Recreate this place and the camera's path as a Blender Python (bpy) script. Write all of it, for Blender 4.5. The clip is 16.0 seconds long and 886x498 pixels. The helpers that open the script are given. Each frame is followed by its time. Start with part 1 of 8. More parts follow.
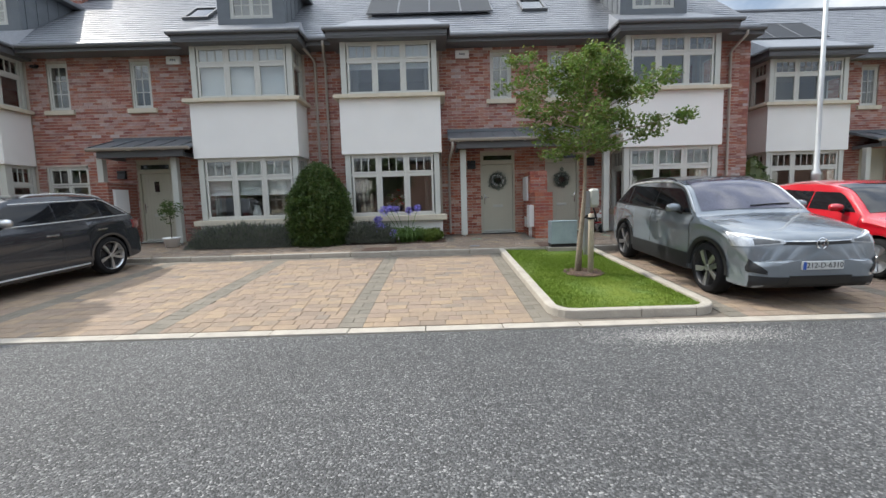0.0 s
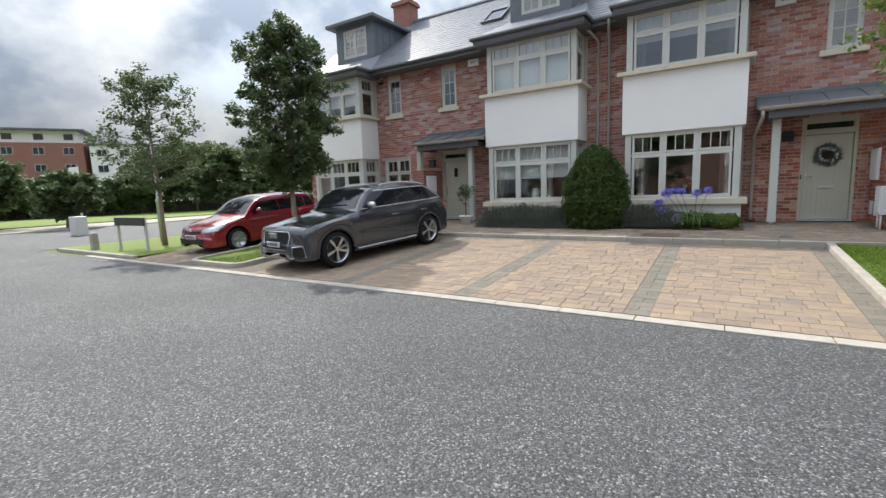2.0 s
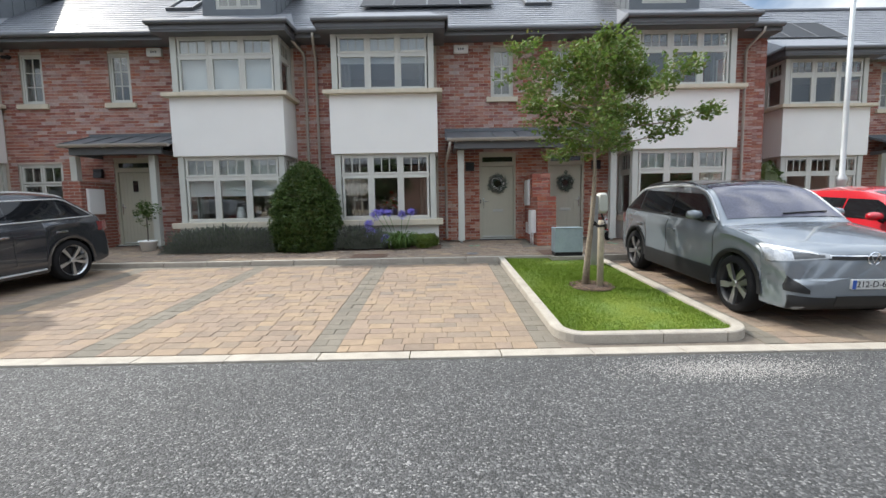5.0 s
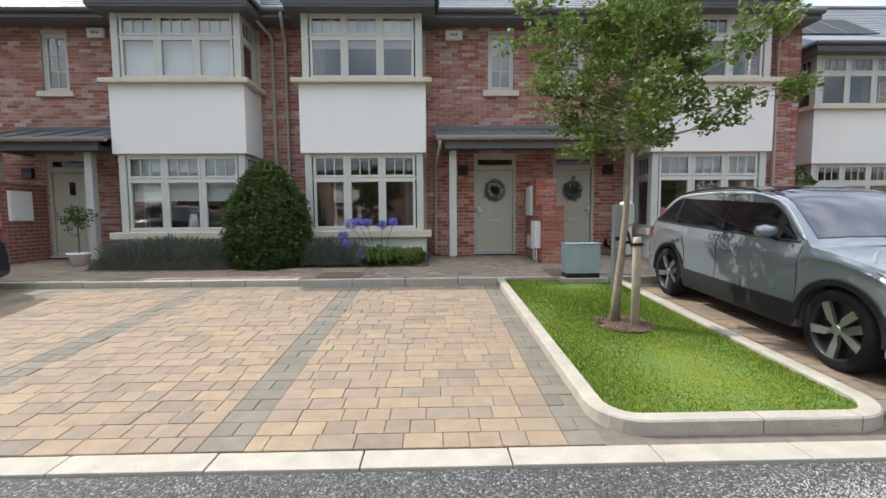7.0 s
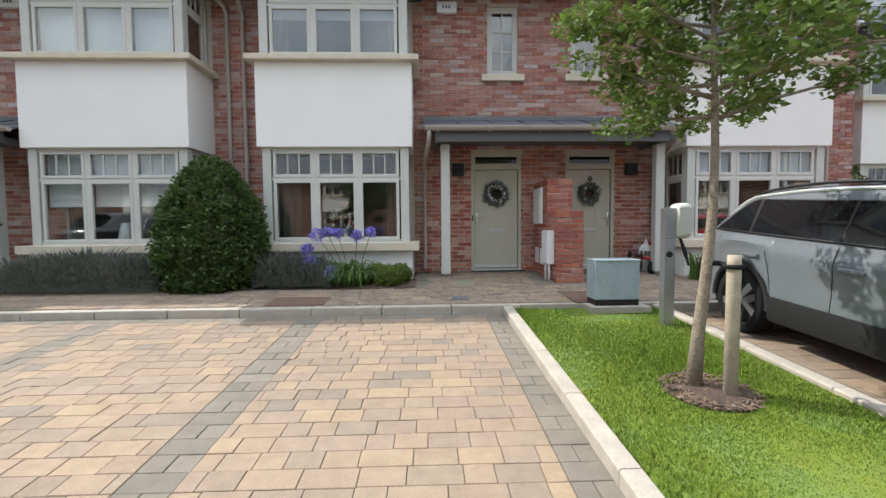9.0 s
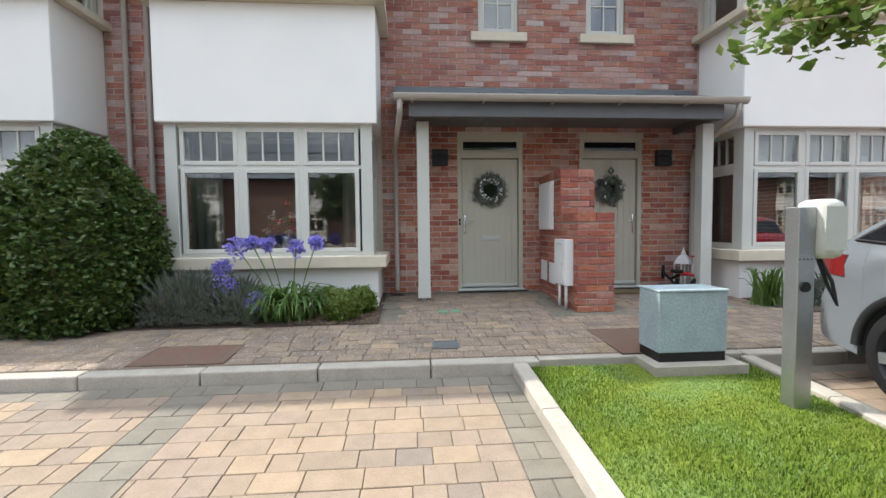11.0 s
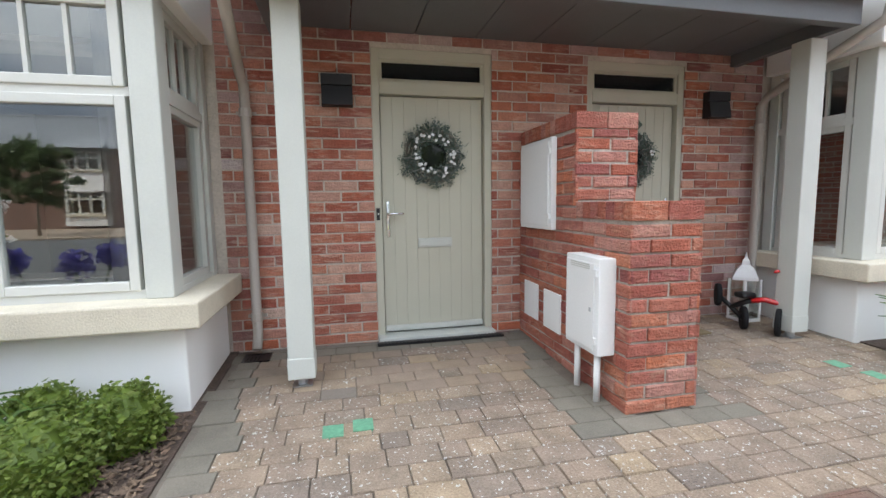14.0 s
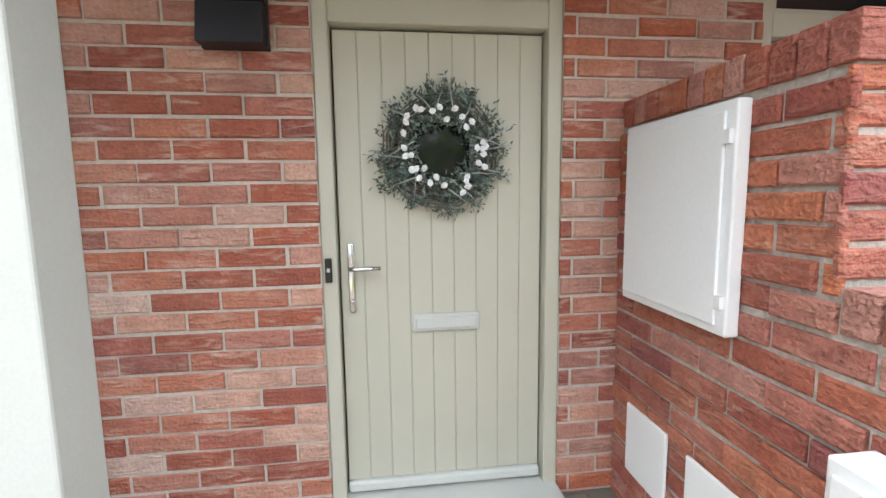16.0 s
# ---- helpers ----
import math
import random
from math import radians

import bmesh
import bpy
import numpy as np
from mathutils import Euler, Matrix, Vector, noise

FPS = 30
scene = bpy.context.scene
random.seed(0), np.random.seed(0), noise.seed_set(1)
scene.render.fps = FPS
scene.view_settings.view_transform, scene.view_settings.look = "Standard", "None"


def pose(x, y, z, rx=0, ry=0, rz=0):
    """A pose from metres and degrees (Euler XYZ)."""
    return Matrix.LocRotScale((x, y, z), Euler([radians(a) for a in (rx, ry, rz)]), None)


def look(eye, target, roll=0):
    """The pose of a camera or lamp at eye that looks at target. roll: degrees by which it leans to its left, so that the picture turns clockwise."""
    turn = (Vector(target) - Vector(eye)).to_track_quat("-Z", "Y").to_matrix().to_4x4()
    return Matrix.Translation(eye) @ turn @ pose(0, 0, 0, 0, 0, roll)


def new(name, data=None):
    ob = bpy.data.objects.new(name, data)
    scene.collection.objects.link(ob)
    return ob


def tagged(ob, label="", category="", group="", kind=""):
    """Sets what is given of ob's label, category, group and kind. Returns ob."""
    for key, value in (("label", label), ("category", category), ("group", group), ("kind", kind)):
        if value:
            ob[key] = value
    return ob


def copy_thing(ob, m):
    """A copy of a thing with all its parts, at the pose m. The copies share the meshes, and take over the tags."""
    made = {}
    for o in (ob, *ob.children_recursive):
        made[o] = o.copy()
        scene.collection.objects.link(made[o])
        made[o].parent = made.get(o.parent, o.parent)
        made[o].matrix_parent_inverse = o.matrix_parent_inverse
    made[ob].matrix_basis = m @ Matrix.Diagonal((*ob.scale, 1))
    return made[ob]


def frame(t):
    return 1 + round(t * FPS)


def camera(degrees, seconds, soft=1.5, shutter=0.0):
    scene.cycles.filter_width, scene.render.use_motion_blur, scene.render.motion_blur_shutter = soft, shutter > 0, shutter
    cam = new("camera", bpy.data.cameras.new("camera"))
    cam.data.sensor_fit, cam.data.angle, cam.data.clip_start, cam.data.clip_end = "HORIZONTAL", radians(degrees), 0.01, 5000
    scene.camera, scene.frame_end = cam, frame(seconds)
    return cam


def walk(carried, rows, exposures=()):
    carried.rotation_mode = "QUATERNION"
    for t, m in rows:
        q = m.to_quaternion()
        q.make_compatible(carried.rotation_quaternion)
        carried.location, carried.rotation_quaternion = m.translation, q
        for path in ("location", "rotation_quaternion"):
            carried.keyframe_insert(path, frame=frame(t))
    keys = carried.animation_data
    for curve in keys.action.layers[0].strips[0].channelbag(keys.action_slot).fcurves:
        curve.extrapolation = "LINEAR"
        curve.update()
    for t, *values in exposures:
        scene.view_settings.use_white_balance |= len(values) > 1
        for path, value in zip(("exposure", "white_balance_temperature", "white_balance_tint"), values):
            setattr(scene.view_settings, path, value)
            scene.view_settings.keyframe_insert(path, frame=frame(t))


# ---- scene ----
cam = camera(89.8, 16.0)
PATH = [
    (0, (0.447, 0.202, 1.491), (0.459, 2.191, 1.285), -1.6),
    (0.5, (0.48, 0.035, 1.599), (-0.05, 1.949, 1.363), -1.9),
    (1, (0.38, -0.037, 1.621), (-0.554, 1.714, 1.372), -2.2),
    (1.5, (0.212, -0.212, 1.702), (-0.912, 1.42, 1.428), -2.3),
    (2, (0.18, -0.234, 1.63), (-0.88, 1.441, 1.364), -2.1),
    (2.5, (0.352, 0.034, 1.595), (-0.419, 1.861, 1.339), -2.2),
    (3, (0.377, 0.101, 1.563), (-0.021, 2.043, 1.297), -1.8),
    (3.5, (0.452, 0.233, 1.504), (0.274, 2.207, 1.231), -1.5),
    (4, (0.545, 0.403, 1.545), (0.461, 2.383, 1.272), -1.2),
    (4.5, (0.518, 0.684, 1.514), (0.502, 2.67, 1.281), -1.1),
    (5, (0.569, 0.997, 1.493), (0.582, 2.988, 1.303), -1.0),
    (5.2, (0.584, 1.144, 1.491), (0.601, 3.136, 1.314), -0.9),
    (7.3, (0.699, 2.962, 1.518), (0.747, 4.956, 1.369), -0.5),
    (7.5, (0.676, 3.126, 1.531), (0.731, 5.12, 1.385), -0.8),
    (8, (0.737, 3.626, 1.492), (0.792, 5.621, 1.364), -0.7),
    (8.5, (0.824, 4.141, 1.488), (0.874, 6.137, 1.369), -0.6),
    (9, (0.815, 4.581, 1.479), (0.884, 6.577, 1.372), -0.5),
    (9.2, (0.873, 4.802, 1.476), (0.936, 6.798, 1.372), -0.6),
    (11.3, (0.997, 7.05, 1.564), (1.166, 9.04, 1.463), -0.6),
    (11.5, (1.036, 7.236, 1.577), (1.218, 9.225, 1.463), -0.6),
    (12, (1.075, 7.796, 1.632), (1.308, 9.776, 1.47), -0.5),
    (12.5, (1.174, 8.318, 1.652), (1.439, 10.291, 1.458), -0.5),
    (13, (1.222, 8.841, 1.661), (1.548, 10.804, 1.457), -0.4),
    (13.5, (1.308, 9.347, 1.676), (1.694, 11.299, 1.474), -0.4),
    (14, (1.458, 9.871, 1.705), (1.888, 11.813, 1.497), -0.8),
    (14.5, (1.567, 10.393, 1.766), (2.034, 12.324, 1.539), -1.3),
    (15, (1.692, 10.855, 1.855), (2.132, 12.789, 1.601), -1.1),
    (15.5, (1.79, 11.322, 1.872), (2.186, 13.268, 1.645), -1.0),
    (16, (1.985, 11.758, 1.91), (2.228, 13.73, 1.677), -0.8),
]
walk(cam, [(t, look(eye, target, roll)) for t, eye, target, roll in PATH],
     [(0, 0.96, 6700, 8), (2.5, 1.0, 6700, 8), (3.5, 1.13, 6700, 8), (5, 1.05, 6750, 8), (7.5, 1.08, 6800, 8), (9, 1.22, 6850, 8), (11.5, 1.56, 6750, 8), (13, 1.83, 6750, 8), (14.5, 2.3, 6850, 8), (16, 2.74, 6950, 8)])

# ---- sky and sun ----
SUN_EL, SHADOW = 46.0, Vector((1.0, -0.45))
world = bpy.data.worlds.new("sky")
scene.world = world
world.use_nodes = True
wn, wl = world.node_tree.nodes, world.node_tree.links
wn.clear()


def wnode(kind, **values):
    n = wn.new(kind)
    for k, v in values.items():
        n.inputs[k.replace("_", " ")].default_value = v
    return n


sky = wn.new("ShaderNodeTexSky")
sky.sky_type, sky.sun_disc = "NISHITA", False
sky.sun_elevation = radians(SUN_EL)
sky.sun_rotation = math.atan2(-SHADOW.x, -SHADOW.y)
sky.air_density, sky.dust_density = 1.0, 1.5
tc = wn.new("ShaderNodeTexCoord")
mp = wn.new("ShaderNodeMapping")
mp.inputs["Scale"].default_value = (1.0, 1.0, 1.5)
cloud = wnode("ShaderNodeTexNoise", Scale=2.3, Detail=8.0, Roughness=0.55, Distortion=0.25)
shade = wnode("ShaderNodeTexNoise", Scale=3.1, Detail=7.0, Roughness=0.55)
cover = wn.new("ShaderNodeValToRGB")
cover.color_ramp.elements[0].position, cover.color_ramp.elements[1].position = 0.31, 0.46
grey = wn.new("ShaderNodeValToRGB")
grey.color_ramp.elements[0].position, grey.color_ramp.elements[1].position = 0.42, 0.66
grey.color_ramp.elements[0].color = (3.1, 3.7, 4.8, 1)
grey.color_ramp.elements[1].color = (8.0, 8.4, 8.9, 1)
mix = wn.new("ShaderNodeMix")
mix.data_type = "RGBA"
back = wnode("ShaderNodeBackground", Strength=0.105)
out = wn.new("ShaderNodeOutputWorld")
wl.new(tc.outputs["Generated"], mp.inputs["Vector"])
wl.new(mp.outputs[0], cloud.inputs["Vector"]), wl.new(mp.outputs[0], shade.inputs["Vector"])
wl.new(cloud.outputs[0], cover.inputs[0]), wl.new(shade.outputs[0], grey.inputs[0])
wl.new(cover.outputs[0], mix.inputs["Factor"])
wl.new(sky.outputs[0], mix.inputs["A"]), wl.new(grey.outputs[0], mix.inputs["B"])
sep = wn.new("ShaderNodeSeparateXYZ")
rise = wn.new("ShaderNodeMapRange")
rise.inputs["From Min"].default_value, rise.inputs["From Max"].default_value = 0.0, 1.0
rise.inputs["To Min"].default_value, rise.inputs["To Max"].default_value = 0.15, 2.1
dome = wn.new("ShaderNodeVectorMath")
dome.operation = "SCALE"
wl.new(tc.outputs["Generated"], sep.inputs[0]), wl.new(sep.outputs["Z"], rise.inputs["Value"])
wl.new(mix.outputs["Result"], dome.inputs[0]), wl.new(rise.outputs[0], dome.inputs["Scale"])
wl.new(dome.outputs[0], back.inputs["Color"]), wl.new(back.outputs[0], out.inputs["Surface"])

lamp = bpy.data.lights.new("sun", "SUN")
lamp.energy, lamp.angle, lamp.color = 2.3, radians(0.6), (1.0, 0.97, 0.93)
sun = new("sun", lamp)
s2 = SHADOW.normalized() * math.cos(radians(SUN_EL))
sun.rotation_euler = Vector((s2.x, s2.y, -math.sin(radians(SUN_EL)))).to_track_quat("-Z", "Y").to_euler()
sun.location = (-20, 20, 30)


# ---- materials ----
def mat(name, colour, rough=0.6, metal=0.0, vary=0.12, scale=6.0, fine=60.0, bump=0.1, random_from="", spread=0.0, colour2=None,
        coat=0.0, spec=0.5, depth=0.01, speck=0.0):
    """A surface with broad stains, fine grain and relief; random_from: 'object' or 'island' varies each piece."""
    m = bpy.data.materials.new(name)
    m.use_nodes = True
    nt = m.node_tree
    b = nt.nodes["Principled BSDF"]
    b.inputs["Roughness"].default_value, b.inputs["Metallic"].default_value = rough, metal
    b.inputs["Coat Weight"].default_value = coat
    b.inputs["Coat Roughness"].default_value = 0.03
    b.inputs["Specular IOR Level"].default_value = spec
    co = nt.nodes.new("ShaderNodeTexCoord")
    big = nt.nodes.new("ShaderNodeTexNoise")
    big.inputs["Scale"].default_value, big.inputs["Detail"].default_value = scale, 4
    small = nt.nodes.new("ShaderNodeTexNoise")
    small.inputs["Scale"].default_value, small.inputs["Detail"].default_value = fine, 3
    geo = nt.nodes.new("ShaderNodeNewGeometry")
    for n in (big, small):
        nt.links.new(geo.outputs["Position"], n.inputs["Vector"])
    add = nt.nodes.new("ShaderNodeMath")
    add.operation = "MULTIPLY_ADD"
    add.inputs[1].default_value = 0.5
    nt.links.new(small.outputs[0], add.inputs[0])
    half = nt.nodes.new("ShaderNodeMath")
    half.operation = "MULTIPLY"
    half.inputs[1].default_value = 0.5
    nt.links.new(big.outputs[0], half.inputs[0]), nt.links.new(half.outputs[0], add.inputs[2])
    ramp = nt.nodes.new("ShaderNodeMapRange")
    ramp.inputs["From Min"].default_value, ramp.inputs["From Max"].default_value = 0.3, 0.7
    ramp.inputs["To Min"].default_value, ramp.inputs["To Max"].default_value = 1 - vary, 1 + vary
    nt.links.new(add.outputs[0], ramp.inputs["Value"])
    base = nt.nodes.new("ShaderNodeRGB")
    base.outputs[0].default_value = (*colour, 1)
    source = base.outputs[0]
    if random_from:
        rnd = nt.nodes.new("ShaderNodeObjectInfo").outputs["Random"] if random_from == "object" else geo.outputs["Random Per Island"]
        cr = nt.nodes.new("ShaderNodeValToRGB")
        stops = colour2 or [colour]
        cr.color_ramp.elements[0].color = (*colour, 1)
        cr.color_ramp.elements[1].color = (*stops[-1], 1)
        for i, c in enumerate(stops[:-1]):
            e = cr.color_ramp.elements.new((i + 1) / len(stops))
            e.color = (*c, 1)
        nt.links.new(rnd, cr.inputs[0])
        source = cr.outputs[0]
    elif colour2:
        mx = nt.nodes.new("ShaderNodeMix")
        mx.data_type = "RGBA"
        rp = nt.nodes.new("ShaderNodeValToRGB")
        rp.color_ramp.elements[0].position, rp.color_ramp.elements[1].position = 0.42, 0.62
        nt.links.new(big.outputs[0], rp.inputs[0]), nt.links.new(rp.outputs[0], mx.inputs["Factor"])
        mx.inputs["A"].default_value, mx.inputs["B"].default_value = (*colour, 1), (*colour2[0], 1)
        source = mx.outputs["Result"]
    if speck:
        sp, st, sm = nt.nodes.new("ShaderNodeTexNoise"), nt.nodes.new("ShaderNodeMapRange"), nt.nodes.new("ShaderNodeMix")
        sp.inputs["Scale"].default_value, sp.inputs["Detail"].default_value = 52.0, 2.0
        st.inputs["From Min"].default_value, st.inputs["From Max"].default_value = speck, speck + 0.04
        sm.data_type = "RGBA"
        sm.inputs["B"].default_value = (0.48, 0.46, 0.42, 1)
        nt.links.new(geo.outputs["Position"], sp.inputs["Vector"]), nt.links.new(sp.outputs[0], st.inputs["Value"])
        nt.links.new(st.outputs[0], sm.inputs["Factor"]), nt.links.new(source, sm.inputs["A"])
        source = sm.outputs["Result"]
    mul = nt.nodes.new("ShaderNodeVectorMath")
    mul.operation = "SCALE"
    nt.links.new(source, mul.inputs[0]), nt.links.new(ramp.outputs[0], mul.inputs["Scale"])
    nt.links.new(mul.outputs[0], b.inputs["Base Color"])
    if bump:
        bp = nt.nodes.new("ShaderNodeBump")
        bp.inputs["Strength"].default_value, bp.inputs["Distance"].default_value = bump, depth
        nt.links.new(small.outputs[0], bp.inputs["Height"]), nt.links.new(bp.outputs[0], b.inputs["Normal"])
    return m


def glass(name, tint=(0.9, 0.95, 0.93), rough=0.0):
    m = bpy.data.materials.new(name)
    m.use_nodes = True
    b = m.node_tree.nodes["Principled BSDF"]
    b.inputs["Base Color"].default_value = (*tint, 1)
    b.inputs["Transmission Weight"].default_value, b.inputs["Roughness"].default_value, b.inputs["IOR"].default_value = 1.0, rough, 1.95
    return m


BRICKS = [(0.40, 0.115, 0.066), (0.29, 0.082, 0.055), (0.45, 0.17, 0.105), (0.35, 0.11, 0.08), (0.55, 0.33, 0.25), (0.26, 0.075, 0.058), (0.44, 0.13, 0.066), (0.52, 0.28, 0.205), (0.38, 0.105, 0.058), (0.57, 0.40, 0.33)]
M = {
    "brick_part": mat("brick_part", BRICKS[0], 0.85, vary=0.28, scale=14, fine=70, bump=0.9, random_from="object", colour2=BRICKS[1:]),
    # far bricks: near palette shifted to mauve, distance haze put into the colour
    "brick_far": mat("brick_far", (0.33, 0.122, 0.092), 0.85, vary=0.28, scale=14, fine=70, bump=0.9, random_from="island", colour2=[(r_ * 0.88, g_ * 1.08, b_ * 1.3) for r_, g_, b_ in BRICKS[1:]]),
    "mortar": mat("mortar", (0.52, 0.46, 0.40), 0.95, vary=0.2, bump=0.5),
    "render": mat("render", (0.81, 0.80, 0.775), 0.9, vary=0.04, scale=1.5, fine=220, bump=0.25, depth=0.003),
    "stone": mat("stone", (0.60, 0.54, 0.43), 0.85, vary=0.14, scale=5, fine=90, bump=0.3),
    "frame": mat("frame", (0.56, 0.56, 0.52), 0.45, vary=0.05, scale=3, fine=120, bump=0.05),
    "pale": mat("pale", (0.52, 0.53, 0.49), 0.5, vary=0.06, scale=3, fine=120, bump=0.05),
    "door": mat("door", (0.49, 0.475, 0.385), 0.5, vary=0.05, scale=3, fine=160, bump=0.08),
    "slate": mat("slate", (0.15, 0.16, 0.18), 0.42, vary=0.2, scale=9, fine=60, bump=0.4, random_from="island", colour2=[(0.19, 0.20, 0.22), (0.13, 0.14, 0.16), (0.17, 0.18, 0.20)]),
    "lead": mat("lead", (0.13, 0.145, 0.16), 0.5, metal=0.2, vary=0.15, scale=4, fine=40, bump=0.15),
    "fascia": mat("fascia", (0.12, 0.125, 0.135), 0.45, vary=0.08, scale=4, fine=60, bump=0.05),
    "pipe": mat("pipe", (0.40, 0.36, 0.32), 0.4, vary=0.08, scale=5, fine=60, bump=0.04),
    "kerb": mat("kerb", (0.37, 0.335, 0.285), 0.9, vary=0.22, scale=5, fine=90, bump=0.5),
    "paver_part": mat("paver_part", (0.252, 0.186, 0.135), 0.9, vary=0.2, scale=9, fine=110, bump=0.5, random_from="object",
                      colour2=[(0.285, 0.210, 0.144), (0.209, 0.160, 0.121), (0.266, 0.200, 0.148), (0.237, 0.177, 0.135), (0.304, 0.224, 0.148), (0.181, 0.150, 0.126)]),
    "paver_far": mat("paver_far", (0.252, 0.186, 0.135), 0.9, vary=0.2, scale=9, fine=110, bump=0.5, random_from="island",
                     colour2=[(0.285, 0.210, 0.144), (0.209, 0.160, 0.121), (0.266, 0.200, 0.148), (0.237, 0.177, 0.135), (0.304, 0.224, 0.148), (0.181, 0.150, 0.126)]),
    "paver_grey": mat("paver_grey", (0.166, 0.145, 0.116), 0.9, vary=0.2, scale=7, fine=110, bump=0.5, random_from="island",
                      colour2=[(0.190, 0.167, 0.133), (0.147, 0.131, 0.105), (0.176, 0.154, 0.122)]),
    "walk_part": mat("walk_part", (0.241, 0.180, 0.133), 0.9, speck=0.64, vary=0.42, scale=6, fine=100, bump=0.9, random_from="object",
                     colour2=[(0.214, 0.160, 0.124), (0.268, 0.195, 0.138), (0.193, 0.150, 0.120), (0.284, 0.210, 0.147), (0.225, 0.172, 0.133), (0.321, 0.235, 0.152)]),
    "walk_far": mat("walk_far", (0.241, 0.180, 0.133), 0.9, speck=0.64, vary=0.42, scale=6, fine=100, bump=0.9, random_from="island",
                    colour2=[(0.214, 0.160, 0.124), (0.268, 0.195, 0.138), (0.193, 0.150, 0.120), (0.284, 0.210, 0.147), (0.225, 0.172, 0.133), (0.321, 0.235, 0.152)]),
    "sand": mat("sand", (0.15, 0.125, 0.10), 0.95, vary=0.3, scale=8, fine=120, bump=0.4),
    "soil": mat("soil", (0.075, 0.05, 0.038), 0.95, vary=0.5, scale=9, fine=60, bump=1.0),
    "grass": mat("grass", (0.132, 0.189, 0.019), 0.9, spec=0.15, vary=0.3, scale=2.2, fine=60, bump=0.6, random_from="island",
                 colour2=[(0.119, 0.198, 0.022), (0.088, 0.154, 0.016), (0.141, 0.211, 0.030), (0.106, 0.176, 0.021), (0.185, 0.211, 0.053)]),
    "turf": mat("turf", (0.150, 0.194, 0.018), 0.9, vary=0.3, scale=3, fine=40, bump=0.8, colour2=[(0.114, 0.176, 0.040)]),
    "black": mat("black", (0.007, 0.007, 0.008), 0.45, vary=0.1, bump=0.05),
    "rubber": mat("rubber", (0.010, 0.010, 0.011), 0.85, spec=0.25, vary=0.2, scale=12, fine=90, bump=0.2),
    "steel": mat("steel", (0.45, 0.46, 0.47), 0.35, metal=0.9, vary=0.1, bump=0.05),
    "chrome": mat("chrome", (0.75, 0.76, 0.77), 0.12, metal=1.0, vary=0.03, bump=0.0),
    "white": mat("white", (0.77, 0.77, 0.76), 0.5, vary=0.04, scale=3, fine=80, bump=0.04),
    "room": mat("room", (0.34, 0.32, 0.29), 0.9, vary=0.1, scale=1.5, fine=30, bump=0.05),
    "fabric": mat("fabric", (0.86, 0.87, 0.88), 0.95, vary=0.06, scale=8, fine=200, bump=0.2),
    "curtain": mat("curtain", (0.42, 0.41, 0.39), 0.95, vary=0.1, scale=8, fine=200, bump=0.2),
    "glass": glass("glass"),
}


def asphalt_material():
    """Tarmac: stone chips of differing tone in a dark binder, with broad worn patches."""
    m = bpy.data.materials.new("tarmac")
    m.use_nodes = True
    nt = m.node_tree
    b = nt.nodes["Principled BSDF"]
    b.inputs["Roughness"].default_value = 0.75
    geo = nt.nodes.new("ShaderNodeNewGeometry")
    v = nt.nodes.new("ShaderNodeTexVoronoi")
    v.inputs["Scale"].default_value = 80
    v2 = nt.nodes.new("ShaderNodeTexVoronoi")
    v2.inputs["Scale"].default_value = 2.3
    big = nt.nodes.new("ShaderNodeTexNoise")
    big.inputs["Scale"].default_value, big.inputs["Detail"].default_value = 0.5, 5
    for n in (v, v2, big):
        nt.links.new(geo.outputs["Position"], n.inputs["Vector"])
    sep = nt.nodes.new("ShaderNodeSeparateColor")
    nt.links.new(v.outputs["Color"], sep.inputs[0])
    ramp = nt.nodes.new("ShaderNodeValToRGB")
    e = ramp.color_ramp.elements
    e[0].color, e[1].color = (0.029, 0.029, 0.029, 1), (0.285, 0.28, 0.27, 1)
    for p, c in ((0.4, 0.049), (0.72, 0.088), (0.92, 0.14)):
        e.new(p).color = (c, c, c, 1)
    nt.links.new(sep.outputs[0], ramp.inputs[0])
    rng = nt.nodes.new("ShaderNodeMapRange")
    rng.inputs["From Min"].default_value, rng.inputs["From Max"].default_value = 0.3, 0.7
    rng.inputs["To Min"].default_value, rng.inputs["To Max"].default_value = 0.85, 1.2
    nt.links.new(big.outputs[0], rng.inputs["Value"])
    mul = nt.nodes.new("ShaderNodeVectorMath")
    mul.operation = "SCALE"
    nt.links.new(ramp.outputs[0], mul.inputs[0]), nt.links.new(rng.outputs[0], mul.inputs["Scale"])
    nt.links.new(mul.outputs[0], b.inputs["Base Color"])
    bp = nt.nodes.new("ShaderNodeBump")
    bp.inputs["Strength"].default_value, bp.inputs["Distance"].default_value = 0.9, 0.01
    nt.links.new(v.outputs["Distance"], bp.inputs["Height"])
    bp.invert = True
    nt.links.new(bp.outputs[0], b.inputs["Normal"])
    return m


M["asphalt"] = asphalt_material()


